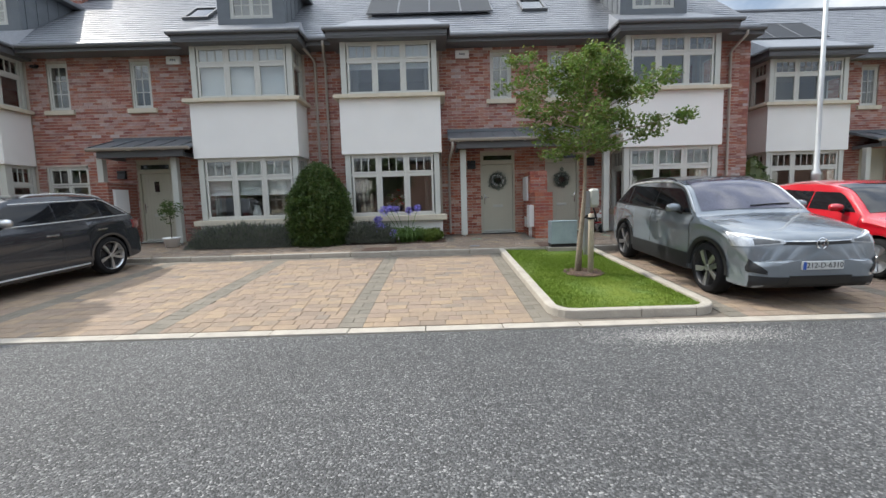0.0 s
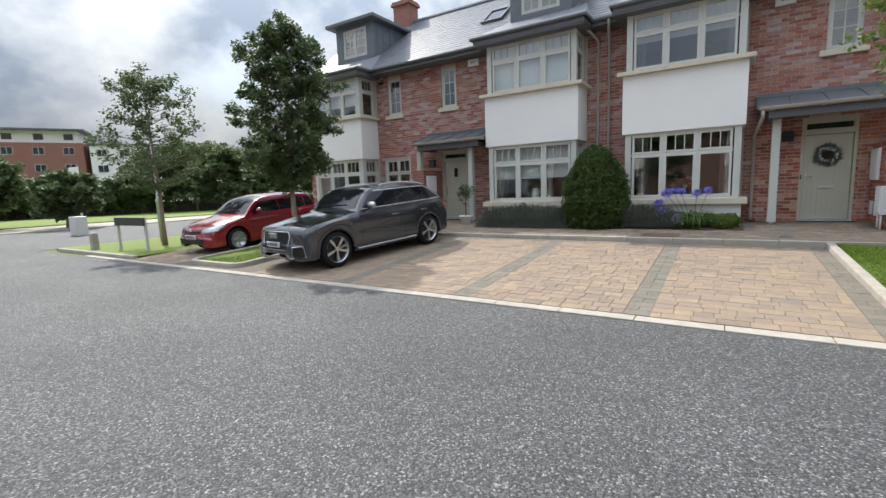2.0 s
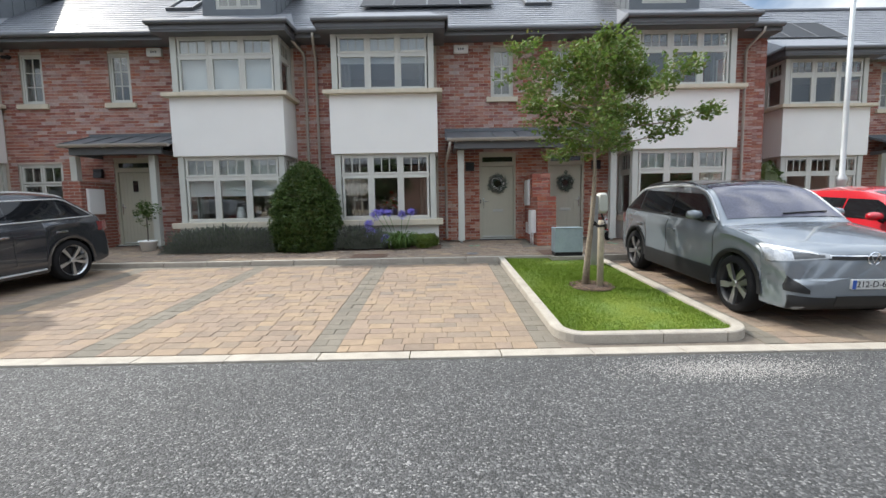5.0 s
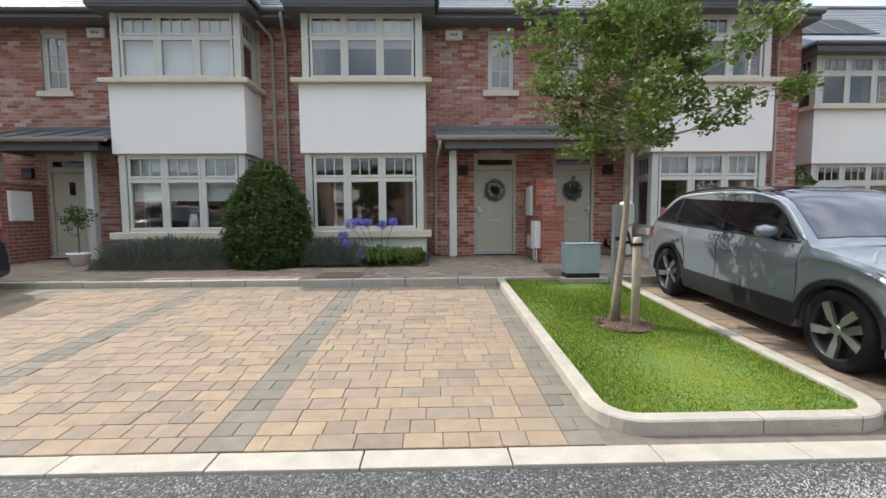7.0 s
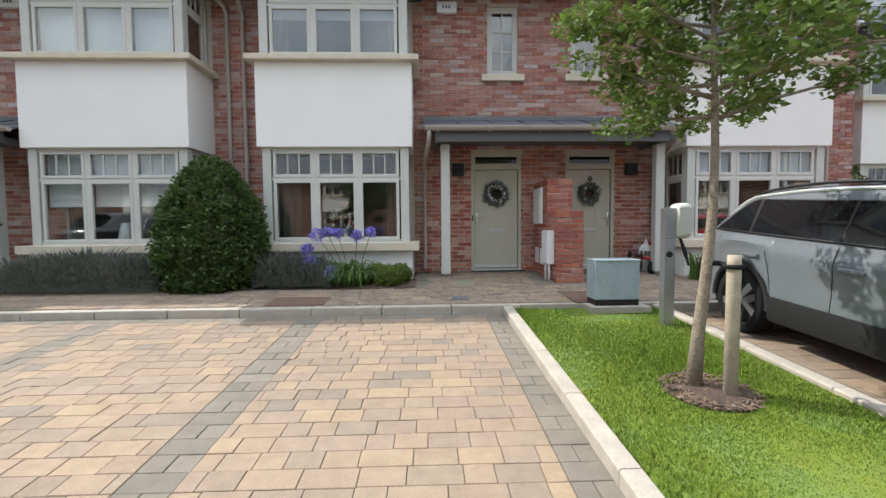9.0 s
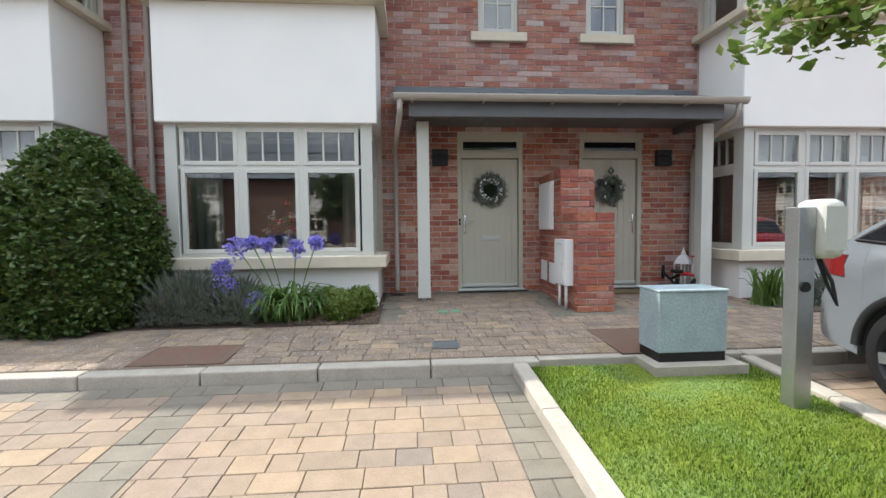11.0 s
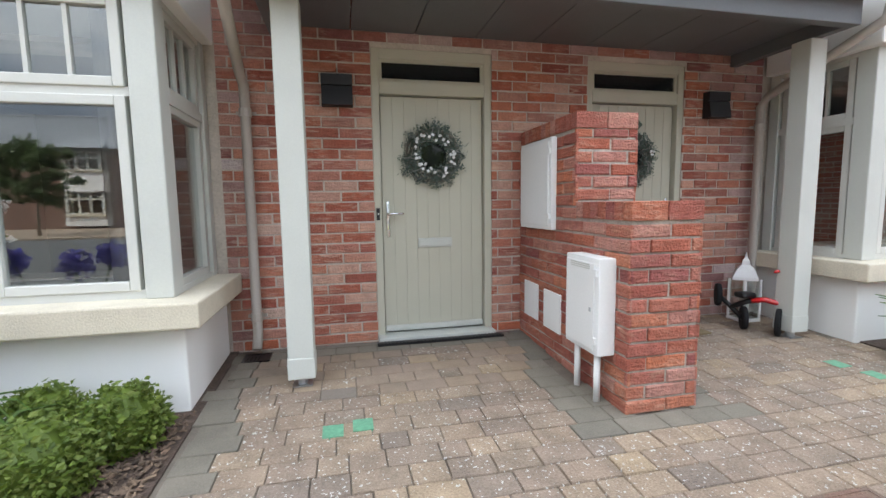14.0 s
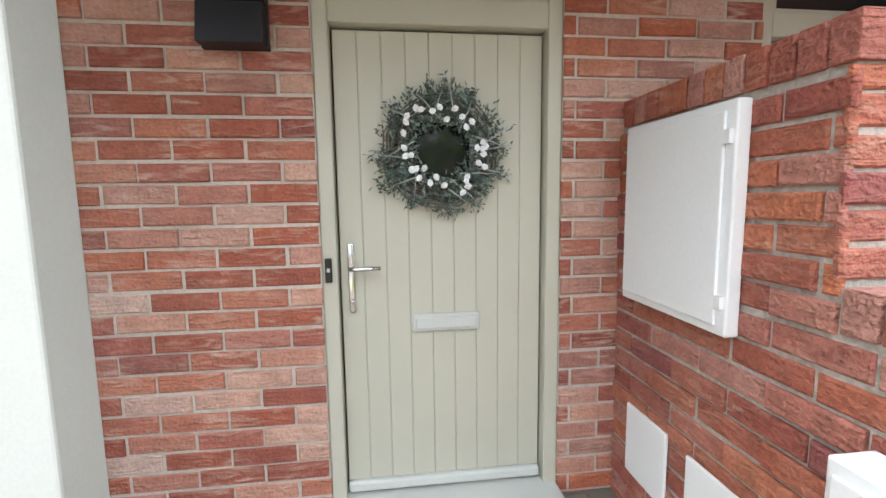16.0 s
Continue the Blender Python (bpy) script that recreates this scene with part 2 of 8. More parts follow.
def veined(m, pale=(0.52, 0.36, 0.28), amount=0.62):
    """Pale drag marks and folds across the bricks' faces."""
    nt = m.node_tree
    b = nt.nodes["Principled BSDF"]
    geo, mp_ = nt.nodes.new("ShaderNodeNewGeometry"), nt.nodes.new("ShaderNodeMapping")
    mp_.inputs["Scale"].default_value = (7.0, 7.0, 38.0)
    n1, n2 = nt.nodes.new("ShaderNodeTexNoise"), nt.nodes.new("ShaderNodeTexNoise")
    n1.inputs["Scale"].default_value, n1.inputs["Detail"].default_value, n1.inputs["Distortion"].default_value = 1.0, 5, 1.2
    n2.inputs["Scale"].default_value, n2.inputs["Detail"].default_value = 4.2, 3
    nt.links.new(geo.outputs["Position"], mp_.inputs["Vector"])
    nt.links.new(mp_.outputs[0], n1.inputs["Vector"]), nt.links.new(geo.outputs["Position"], n2.inputs["Vector"])
    rs = []
    for n, lo, hi, top in ((n1, 0.47, 0.68, amount), (n2, 0.40, 0.62, 1.0)):
        r = nt.nodes.new("ShaderNodeMapRange")
        for key, val in (("From Min", lo), ("From Max", hi), ("To Min", 0.0), ("To Max", top)):
            r.inputs[key].default_value = val
        nt.links.new(n.outputs[0], r.inputs["Value"])
        rs.append(r)
    mul = nt.nodes.new("ShaderNodeMath")
    mul.operation = "MULTIPLY"
    nt.links.new(rs[0].outputs[0], mul.inputs[0]), nt.links.new(rs[1].outputs[0], mul.inputs[1])
    mx = nt.nodes.new("ShaderNodeMix")
    mx.data_type = "RGBA"
    nt.links.new(mul.outputs[0], mx.inputs["Factor"])
    nt.links.new(b.inputs["Base Color"].links[0].from_socket, mx.inputs["A"])
    mx.inputs["B"].default_value = (*pale, 1)
    nt.links.new(mx.outputs["Result"], b.inputs["Base Color"])
    bp = nt.nodes.new("ShaderNodeBump")
    bp.inputs["Strength"].default_value, bp.inputs["Distance"].default_value = 1.0, 0.012
    nt.links.new(n1.outputs[0], bp.inputs["Height"])
    if b.inputs["Normal"].links:
        nt.links.new(b.inputs["Normal"].links[0].from_socket, bp.inputs["Normal"])
    nt.links.new(bp.outputs[0], b.inputs["Normal"])


veined(M["brick_part"], (0.60, 0.42, 0.33), 0.75)
M["brick_pier"] = mat("brick_pier", (0.386, 0.109, 0.062), 0.85, vary=0.34, scale=16, fine=70, bump=1.0, depth=0.014, random_from="object",
                      colour2=[(0.277, 0.071, 0.050), (0.437, 0.152, 0.084), (0.244, 0.067, 0.062), (0.370, 0.114, 0.078), (0.420, 0.199, 0.157), (0.302, 0.081, 0.056), (0.454, 0.142, 0.067)])
veined(M["brick_pier"], (0.56, 0.33, 0.24), 0.55)
veined(M["brick_far"], (0.52, 0.39, 0.33), 0.6)


def coursed_material():
    """Brickwork too far off to part its bricks."""
    m = bpy.data.materials.new("far_brick")
    m.use_nodes = True
    nt = m.node_tree
    b = nt.nodes["Principled BSDF"]
    b.inputs["Roughness"].default_value = 0.9
    geo, sep, add, com, tex = [nt.nodes.new("ShaderNode" + k) for k in ("NewGeometry", "SeparateXYZ", "Math", "CombineXYZ", "TexBrick")]
    nt.links.new(geo.outputs["Position"], sep.inputs[0])
    nt.links.new(sep.outputs["X"], add.inputs[0]), nt.links.new(sep.outputs["Y"], add.inputs[1])
    nt.links.new(add.outputs[0], com.inputs["X"]), nt.links.new(sep.outputs["Z"], com.inputs["Y"])
    nt.links.new(com.outputs[0], tex.inputs["Vector"])
    tex.inputs["Color1"].default_value, tex.inputs["Color2"].default_value, tex.inputs["Mortar"].default_value = (0.30, 0.095, 0.065, 1), (0.22, 0.075, 0.055, 1), (0.36, 0.32, 0.28, 1)
    tex.inputs["Scale"].default_value, tex.inputs["Brick Width"].default_value, tex.inputs["Row Height"].default_value, tex.inputs["Mortar Size"].default_value = 1.0, 0.268, 0.0845, 0.007
    nt.links.new(tex.outputs["Color"], b.inputs["Base Color"])
    return m


M["far_brick"] = coursed_material()
M["paver_grey1"] = mat("paver_grey1", (0.166, 0.145, 0.116), 0.9, vary=0.2, scale=7, fine=110, bump=0.5, random_from="object", colour2=[(0.190, 0.167, 0.133), (0.147, 0.131, 0.105), (0.176, 0.154, 0.122)])


# ---- mesh helpers ----
def box(bm, x0, x1, y0, y1, z0, z1, bevel=0.0):
    vs = [bm.verts.new((x, y, z)) for x in (x0, x1) for y in (y0, y1) for z in (z0, z1)]
    fs = [bm.faces.new([vs[i] for i in f]) for f in ((0, 1, 3, 2), (4, 6, 7, 5), (0, 4, 5, 1), (2, 3, 7, 6), (0, 2, 6, 4), (1, 5, 7, 3))]
    if bevel:
        es = {e for f in fs for e in f.edges}
        bmesh.ops.bevel(bm, geom=list(es), offset=bevel, segments=2, affect="EDGES", profile=0.5)
    return vs


def tube(bm, points, radius, sides=10, caps=True):
    """A round pipe through the points; radius may be one number or one a point."""
    rings = []
    for i, p in enumerate(points):
        p = Vector(p)
        a = Vector(points[max(i - 1, 0)])
        b = Vector(points[min(i + 1, len(points) - 1)])
        d = (b - a).normalized()
        u = d.orthogonal().normalized() if i == 0 else (u - d * u.dot(d)).normalized()
        v = d.cross(u)
        r = radius[i] if isinstance(radius, (list, tuple)) else radius
        rings.append([bm.verts.new(p + (u * math.cos(k * math.tau / sides) + v * math.sin(k * math.tau / sides)) * r) for k in range(sides)])
    for r0, r1 in zip(rings, rings[1:]):
        for k in range(sides):
            bm.faces.new((r0[k], r0[(k + 1) % sides], r1[(k + 1) % sides], r1[k]))
    if caps:
        bm.faces.new(rings[0][::-1]), bm.faces.new(rings[-1])
    return rings


def lathe(bm, profile, centre=(0, 0, 0), sides=20, axis="z", caps=True):
    """A turned shape from (radius, height) pairs."""
    rings = []
    for r, h in profile:
        ring = []
        for k in range(sides):
            a = k * math.tau / sides
            p = Vector((r * math.cos(a), r * math.sin(a), h))
            if axis == "x":
                p = Vector((p.z, p.x, p.y))
            if axis == "y":
                p = Vector((p.x, p.z, p.y))
            ring.append(bm.verts.new(p + Vector(centre)))
        rings.append(ring)
    for r0, r1 in zip(rings, rings[1:]):
        for k in range(sides):
            bm.faces.new((r0[k], r0[(k + 1) % sides], r1[(k + 1) % sides], r1[k]))
    if caps:
        bm.faces.new(rings[0][::-1]), bm.faces.new(rings[-1])
    bmesh.ops.recalc_face_normals(bm, faces=bm.faces[:])


def prism(bm, outline, y0, y1):
    """An (x, z) outline drawn out from y0 to y1."""
    a = [bm.verts.new((x, y0, z)) for x, z in outline]
    b = [bm.verts.new((x, y1, z)) for x, z in outline]
    n = len(outline)
    bm.faces.new(a), bm.faces.new(b[::-1])
    for i in range(n):
        bm.faces.new((a[i], b[i], b[(i + 1) % n], a[(i + 1) % n]))
    bmesh.ops.recalc_face_normals(bm, faces=bm.faces[:])


def part(name, bm, material, parent=None, label="", smooth=False):
    me = bpy.data.meshes.new(name)
    bm.to_mesh(me), bm.free()
    for p in me.polygons:
        p.use_smooth = smooth
    for m_ in material if isinstance(material, list) else [material]:
        me.materials.append(m_)
    ob = new(name, me)
    ob.parent = parent
    if label:
        ob["label"] = label
    return ob


def soup(name, verts, faces, material, parent=None, smooth=False):
    me = bpy.data.meshes.new(name)
    me.from_pydata(verts, [], faces)
    me.materials.append(material)
    if smooth:
        me.polygons.foreach_set("use_smooth", [True] * len(me.polygons))
    ob = new(name, me)
    ob.parent = parent
    return ob


def boxes(name, rects, material, parent=None, label="", bevel=0.0):
    bm = bmesh.new()
    for r in rects:
        box(bm, *r, bevel=bevel)
    return part(name, bm, material, parent, label)


def thing(name, at, label, category, group="", kind="", turn=0):
    e = new(name)
    e.matrix_basis = pose(*at, 0, 0, turn)
    e.empty_display_size = 0.1
    return tagged(e, label, category, group, kind)


# ---- ground ----
ROAD_Y, KERB_Y, WALL_Y = 5.45, 10.35, 13.6
SLOPE, RISE = 0.0575, 0.038


def park_z(y):
    return 0.03 + SLOPE * (y - ROAD_Y)


def walk_z(y):
    return 0.425 + RISE * (y - 10.5)


def slab(name, x0, x1, y0, y1, zf, material, label, category="", drop=0.4, kind="structure"):
    """A sheet of ground with thickness, its top following zf(y)."""
    bm = bmesh.new()
    for v in box(bm, x0, x1, y0, y1, 0, 1):
        v.co.z = zf(v.co.y) - (drop if v.co.z < 0.5 else 0)
    return tagged(part(name, bm, material), label, category, "", kind)


bm = bmesh.new()
box(bm, -900, 900, -900, 900, -1.0, -0.012)
tagged(part("ground", bm, M.setdefault("meadow", mat("meadow", (0.11, 0.13, 0.05), 0.95, vary=0.3, scale=0.6, fine=20, bump=0.5))), "wide grassy ground reaching the horizon", "ground", "", "structure")
slab("road", -75, 100, -12.0, 5.24, lambda y: 0.0, M["asphalt"], "dark grey tarmac road with pale stone chips", "road", 0.3)
slab("road_side", -34, -20, 5.24, 70, lambda y: 0.0, M["asphalt"], "tarmac side road beside the green", "road", 0.3)
slab("parking", -13.6, 15, ROAD_Y, KERB_Y, lambda y: park_z(y) - 0.012, M["sand"], "dark sand bed under the paved parking bays", "parking bay", 0.4)
slab("pavement", -15, 9.4, 10.5, WALL_Y + 0.1, lambda y: walk_z(y) - 0.012, M["sand"], "sand bed under the block-paved footpath", "pavement", 0.5)
slab("pavement_2", 9.4, 20, 10.5, 16.2, lambda y: walk_z(y), M["walk_far"], "block-paved footpath before the set-back house", "pavement", 0.5)

# ---- the terrace of houses ----
BAYS = [(-14.10, -11.36), (-6.22, -3.34), (-2.18, 0.56), (5.53, 8.29)]
DOORS = [(-8.46, -7.44), (1.71, 2.73), (3.63, 4.65)]
UPPER = [(-10.80, -10.18), (-8.40, -7.80), (2.04, 2.66), (3.72, 4.34)]
UZ = (4.47, 5.80)
X0, X1, TOP = -15.0, 9.35, 6.0
openings = [(a, b, 0.5, 2.95) for a, b in DOORS] + [(a, b, *UZ) for a, b in UPPER] + [(-11.12, -9.88, 1.25, 2.86)]
openings += [(a + 0.16, b - 0.16, 1.2, 2.85) for a, b in BAYS] + [(a + 0.16, b - 0.16, 4.5, 5.8) for a, b in BAYS]


def pierced(bm, x0, x1, z0, z1, y0, y1, holes):
    """A wall slab in the xz plane with rectangular holes through it."""
    xs = sorted({x0, x1, *[v for h in holes for v in h[:2] if x0 < v < x1]})
    for a, b in zip(xs, xs[1:]):
        m_ = (a + b) / 2
        gaps = sorted((h[2], h[3]) for h in holes if h[0] < m_ < h[1])
        z = z0
        for g0, g1 in gaps + [(z1, z1)]:
            if g0 > z:
                box(bm, a, b, y0, y1, z, g0)
            z = max(z, g1)


bm = bmesh.new()
pierced(bm, X0, X1, 0.2, TOP, WALL_Y + 0.010, WALL_Y + 0.32, openings)
wall_front = tagged(part("wall_front", bm, M["mortar"]), "red-brown stock brick front wall of the terrace", "wall", "", "structure")
boxes("wall_west", [(X0 - 0.3, X0, WALL_Y + 0.014, 20.4, 0, TOP)], M["far_brick"])
boxes("wall_east", [(X1, X1 + 0.3, WALL_Y + 0.014, 20.4, 0, TOP)], M["far_brick"])
boxes("wall_back", [(X0 - 0.3, X1 + 0.3, 20.4, 20.7, 0, TOP)], M["far_brick"])
for n in ("wall_west", "wall_east", "wall_back"):
    tagged(bpy.data.objects[n], "plain brick outer wall of the terrace", "wall", "", "structure")
boxes("inner_wall", [(X0, X1, 17.4, 17.5, 0.3, 6.1)] + [(x - 0.1, x + 0.1, 13.93, 17.4, 0.3, 6.1) for x in (-9.2, -2.85, 3.2)], M["room"])
boxes("inner_floor", [(X0, X1, 13.93, 17.4, 0.45, 0.55), (X0, X1, 13.93, 17.4, 3.02, 3.18)], M["room"])
boxes("ceiling", [(X0, X1, 13.6, 20.4, 6.02, 6.1)], M["room"])
for n in ("inner_wall", "inner_floor", "ceiling"):
    tagged(bpy.data.objects[n], "plain painted inside surface seen through the windows", "interior", "", "structure")

# bricks: those round the two front doors are single pieces, the rest one joined part
COURSE, LONG, JOINT = 0.0845, 0.268, 0.013
brick_cuts = [(a, b, 0.5, 2.95) for a, b in DOORS] + [(a, b, *UZ) for a, b in UPPER] + [(-11.12, -9.88, 1.25, 2.86)] + [(a, b, 0.0, 6.0) for a, b in BAYS]


def brick_runs(x0, x1, z0, z1, cuts, first=0):
    """(x, length, z, height) of each brick of a stretcher-bond wall, cut at the openings."""
    z, row = z0, first
    while z < z1 - 0.02:
        h = min(COURSE - JOINT, z1 - z)
        x = x0 - (LONG / 2 if row % 2 else 0)
        while x < x1:
            spans = [(max(x, x0), min(x + LONG - JOINT, x1))]
            for c0, c1, d0, d1 in cuts:
                if z + h > d0 and z < d1:
                    spans = [s for a, b in spans for s in ((a, min(b, c0)), (max(a, c1), b)) if s[1] - s[0] > 0.0]
            for a, b in spans:
                if b - a > 0.025:
                    yield a, b - a, z, h
            x += LONG
        z, row = z + COURSE, row + 1


FACES = ((0, 4, 5, 1), (0, 1, 3, 2), (4, 6, 7, 5), (1, 5, 7, 3), (0, 2, 6, 4))
verts, faces, near = [], [], []
for a, w, z, h in brick_runs(X0 - 0.3, X1 + 0.3, 0.46, TOP, brick_cuts):
    if 0.56 < a < 5.7 and 0.46 <= z < 2.9:
        near.append((a, w, z, h))
        continue
    n, dy = len(verts), random.uniform(-0.003, 0.003)
    verts += [(x, y, zz) for x in (a, a + w) for y in (WALL_Y + dy, WALL_Y + 0.02) for zz in (z, z + h)]
    faces += [tuple(n + i for i in f) for f in FACES]
near.sort(key=lambda q: abs(q[0] + q[1] / 2 - 2.1) + 0.3 * abs(q[2] - 1.6))
for a, w, z, h in near[300:]:
    n, dy = len(verts), random.uniform(-0.003, 0.003)
    verts += [(x, y, zz) for x in (a, a + w) for y in (WALL_Y + dy, WALL_Y + 0.02) for zz in (z, z + h)]
    faces += [tuple(n + i for i in f) for f in FACES]
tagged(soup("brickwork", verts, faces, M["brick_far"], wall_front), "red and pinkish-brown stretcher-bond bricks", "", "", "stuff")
NEAR_BRICKS = near[:300]

# roof: slates in lapped courses over a deck
PITCH = math.atan2(2.95, 4.0)
EAVE_Y, EAVE_Z = 13.05, 6.10
EXP, WID = 0.21, 0.30


def slate_roof(name, x0, x1, at, label, turn=0):
    roof = thing(name, at, label, "roof", "", "structure", turn)
    deck = bmesh.new()
    length = 4.0 / math.cos(PITCH)
    for k in (0, 1):
        vs = [deck.verts.new(p) for p in ((x0, 8.0 * k, -0.03), (x1, 8.0 * k, -0.03), (x1, 4.0, 2.92), (x0, 4.0, 2.92))]
        deck.faces.new(vs if k == 0 else vs[::-1])
    for x in (x0, x1):
        deck.faces.new([deck.verts.new(p) for p in ((x, 0, -0.03), (x, 8.0, -0.03), (x, 4.0, 2.92))])
    part("deck", deck, M["lead"], roof)
    verts, faces = [], []
    c, s = math.cos(PITCH), math.sin(PITCH)
    for r in range(int(length / EXP)):
        u0 = r * EXP
        x = x0 - (WID / 2 if r % 2 else 0)
        while x < x1:
            n = len(verts)
            for xx in (max(x + 0.003, x0), min(x + WID - 0.003, x1)):
                verts += [(xx, u0 * c - 0.016 * s, u0 * s + 0.016 * c), (xx, (u0 + EXP + 0.05) * c - 0.003 * s, (u0 + EXP + 0.05) * s + 0.003 * c), (xx, u0 * c, u0 * s)]
            faces += [(n, n + 3, n + 4, n + 1), (n + 2, n + 5, n + 3, n), (n + 2, n, n + 1), (n + 5, n + 4, n + 3)]
            x += WID
    tagged(soup("slates", verts, faces, M["slate"], roof), "lapped grey slates", "", "", "stuff")
    bm = bmesh.new()
    tube(bm, [(x0, 4.0, 2.97), (x1, 4.0, 2.97)], 0.09, 8)
    part("ridge", bm, M["slate"], roof)


slate_roof("roof_main", X0 - 0.3, X1 + 0.3, (0, EAVE_Y, EAVE_Z), "blue-grey slate pitched roof over the terrace")
# main eaves: fascia and gutter between the bays
for a, b in [(X0 - 0.3, -14.3), (-11.15, -6.45), (-3.12, -2.38), (0.77, 5.3), (8.48, X1 + 0.3)]:
    t_ = thing("eaves", (0, 0, 0), "dark grey painted fascia with gutter under the slates", "eaves", "eaves of the terrace", "structure")
    boxes("fascia_board", [(a, b, 13.06, 13.10, 5.93, 6.10), (a, b, 13.10, 13.59, 5.93, 5.96)], M["fascia"], t_)
    bm = bmesh.new()
    tube(bm, [(a, 13.0, 6.08), (b, 13.0, 6.08)], 0.062, 10)
    part("gutter", bm, M["fascia"], t_)


# ---- windows ----
def casement(parent, x0, x1, z0, z1, y, bars, material, rim=0.055, horizontal=0):
    """One light: a rim, a pane and its glazing bars."""
    bm = bmesh.new()
    r = rim
    for q in ((x0, x0 + r, z0, z1), (x1 - r, x1, z0, z1), (x0 + r, x1 - r, z0, z0 + r), (x0 + r, x1 - r, z1 - r, z1)):
        box(bm, q[0], q[1], y, y + 0.06, q[2], q[3], bevel=0.006)
    rim_ob = part("casement", bm, material, parent)
    bm = bmesh.new()
    box(bm, x0 + r - 0.004, x1 - r + 0.004, y + 0.03, y + 0.036, z0 + r - 0.004, z1 - r + 0.004)
    pane = part("pane", bm, M["glass"], rim_ob, "clear reflecting glass pane")
    pane.visible_shadow = False
    if bars or horizontal:
        bm = bmesh.new()
        for i in range(bars):
            xc = x0 + r + (x1 - x0 - 2 * r) * (i + 1) / (bars + 1)
            box(bm, xc - 0.011, xc + 0.011, y + 0.014, y + 0.05, z0 + r, z1 - r)
        for i in range(horizontal):
            zc = z0 + r + (z1 - z0 - 2 * r) * (i + 1) / (horizontal + 1)
            box(bm, x0 + r, x1 - r, y + 0.015, y + 0.049, zc - 0.011, zc + 0.011)
        part("glazing_bar", bm, material, rim_ob)
    return rim_ob


def bay_window(x, y, label, w=1.37):
    """A two-storey square bay: plinth, sills, two bands of casements, a rendered panel and its own eaves. Its wall stands at y + 1."""
    t_ = thing("bay_window", (x, y, 0), label, "bay window", "bay windows of the terrace")
    d = 0.98
    boxes("plinth", [(-w + 0.02, w - 0.02, 0.04, d, 0.3, 1.03)], M["render"], t_, "white rendered plinth", bevel=0.012)
    for z0, z1, o in ((1.03, 1.18, 0.10), (4.36, 4.46, 0.13)):
        bm = bmesh.new()
        box(bm, -w - o, w + o, -o, d, z0, z1, bevel=0.012)
        part("sill", bm, M["stone"], t_, "buff cast-stone sill")
    boxes("rendered_panel", [(-w, w, 0.0, d, 2.88, 4.36)], M["render"], t_, "off-white smooth rendered panel", bevel=0.012)
    for k, (z0, z1) in enumerate(((1.18, 2.88), (4.46, 5.86))):
        e = 0.07
        for sx in (-1, 1):
            a, b = sorted((sx * (w - e), sx * (w - e - 0.15)))
            boxes("corner_post", [(a, b, e, e + 0.15, z0, z1)], M["pale"], t_, bevel=0.008)
            a, b = sorted((sx * (w - e), sx * (w - e - 0.12)))
            boxes("corner_post", [(a, b, d - 0.10, d, z0, z1)], M["pale"], t_, bevel=0.008)
        boxes("window_frame", [(-w + e + 0.15, w - e - 0.15, e + 0.03, e + 0.12, z1 - 0.05, z1), (-w + e + 0.15, w - e - 0.15, e + 0.03, e + 0.12, z0, z0 + 0.05)]
              + [(q - 0.03, q + 0.03, e + 0.03, e + 0.12, z0 + 0.05, z1 - 0.05) for q in (0.22 / 3 - w / 3, w / 3 - 0.22 / 3)]
              + [(-w + e + 0.15, w - e - 0.15, e + 0.032, e + 0.118, z1 - 0.57 + 0.06 * k, z1 - 0.52 + 0.06 * k)], M["frame"], t_)
        zm = z1 - 0.545 + 0.06 * k
        edges = [(w - 0.22) * q for q in (-1, -1 / 3, 1 / 3, 1)]
        for a, b in zip(edges, edges[1:]):
            casement(t_, a + 0.028, b - 0.028, zm + 0.022, z1 - 0.047, e + 0.02, 2 + (0), M["frame"])
            casement(t_, a + 0.028, b - 0.028, z0 + 0.047, zm - 0.022, e + 0.02, 0, M["frame"])
        for sx in (-1, 1):
            for q0, q1, bars in ((zm + 0.022, z1 - 0.03, 2), (z0 + 0.03, zm - 0.022, 0)):
                ca = casement(t_, e + 0.17, d - 0.12, q0, q1, 0, bars, M["frame"])
                ca.matrix_basis = pose(sx * (w - e - 0.02), 0, 0, 0, 0, 90) if sx > 0 else pose(-w + e + 0.02, 0, 0) @ Matrix(((0, 1, 0, 0), (1, 0, 0, 0), (0, 0, 1, 0), (0, 0, 0, 1)))
            a, b = sorted((sx * (w - e - 0.01), sx * (w - e - 0.09)))
            boxes("window_frame", [(a, b, e + 0.15, d - 0.10, zm - 0.03, zm + 0.03), (a, b, e + 0.15, d - 0.10, z0, z0 + 0.035), (a, b, e + 0.15, d - 0.10, z1 - 0.035, z1)], M["frame"], t_)
    boxes("soffit", [(-w - 0.2, w + 0.2, -0.24, d, 5.86, 5.9)], M["fascia"], t_)
    boxes("fascia", [(-w - 0.22, w + 0.22, -0.26, d + 0.0, 5.9, 6.06)], M["fascia"], t_, bevel=0.01)
    bm = bmesh.new()
    tube(bm, [(-w - 0.28, d - 0.3, 6.07), (-w - 0.28, -0.31, 6.07), (w + 0.28, -0.31, 6.07), (w + 0.28, d - 0.3, 6.07)], 0.055, 8)
    part("gutter", bm, M["fascia"], t_, "dark grey gutter")
    bm = bmesh.new()
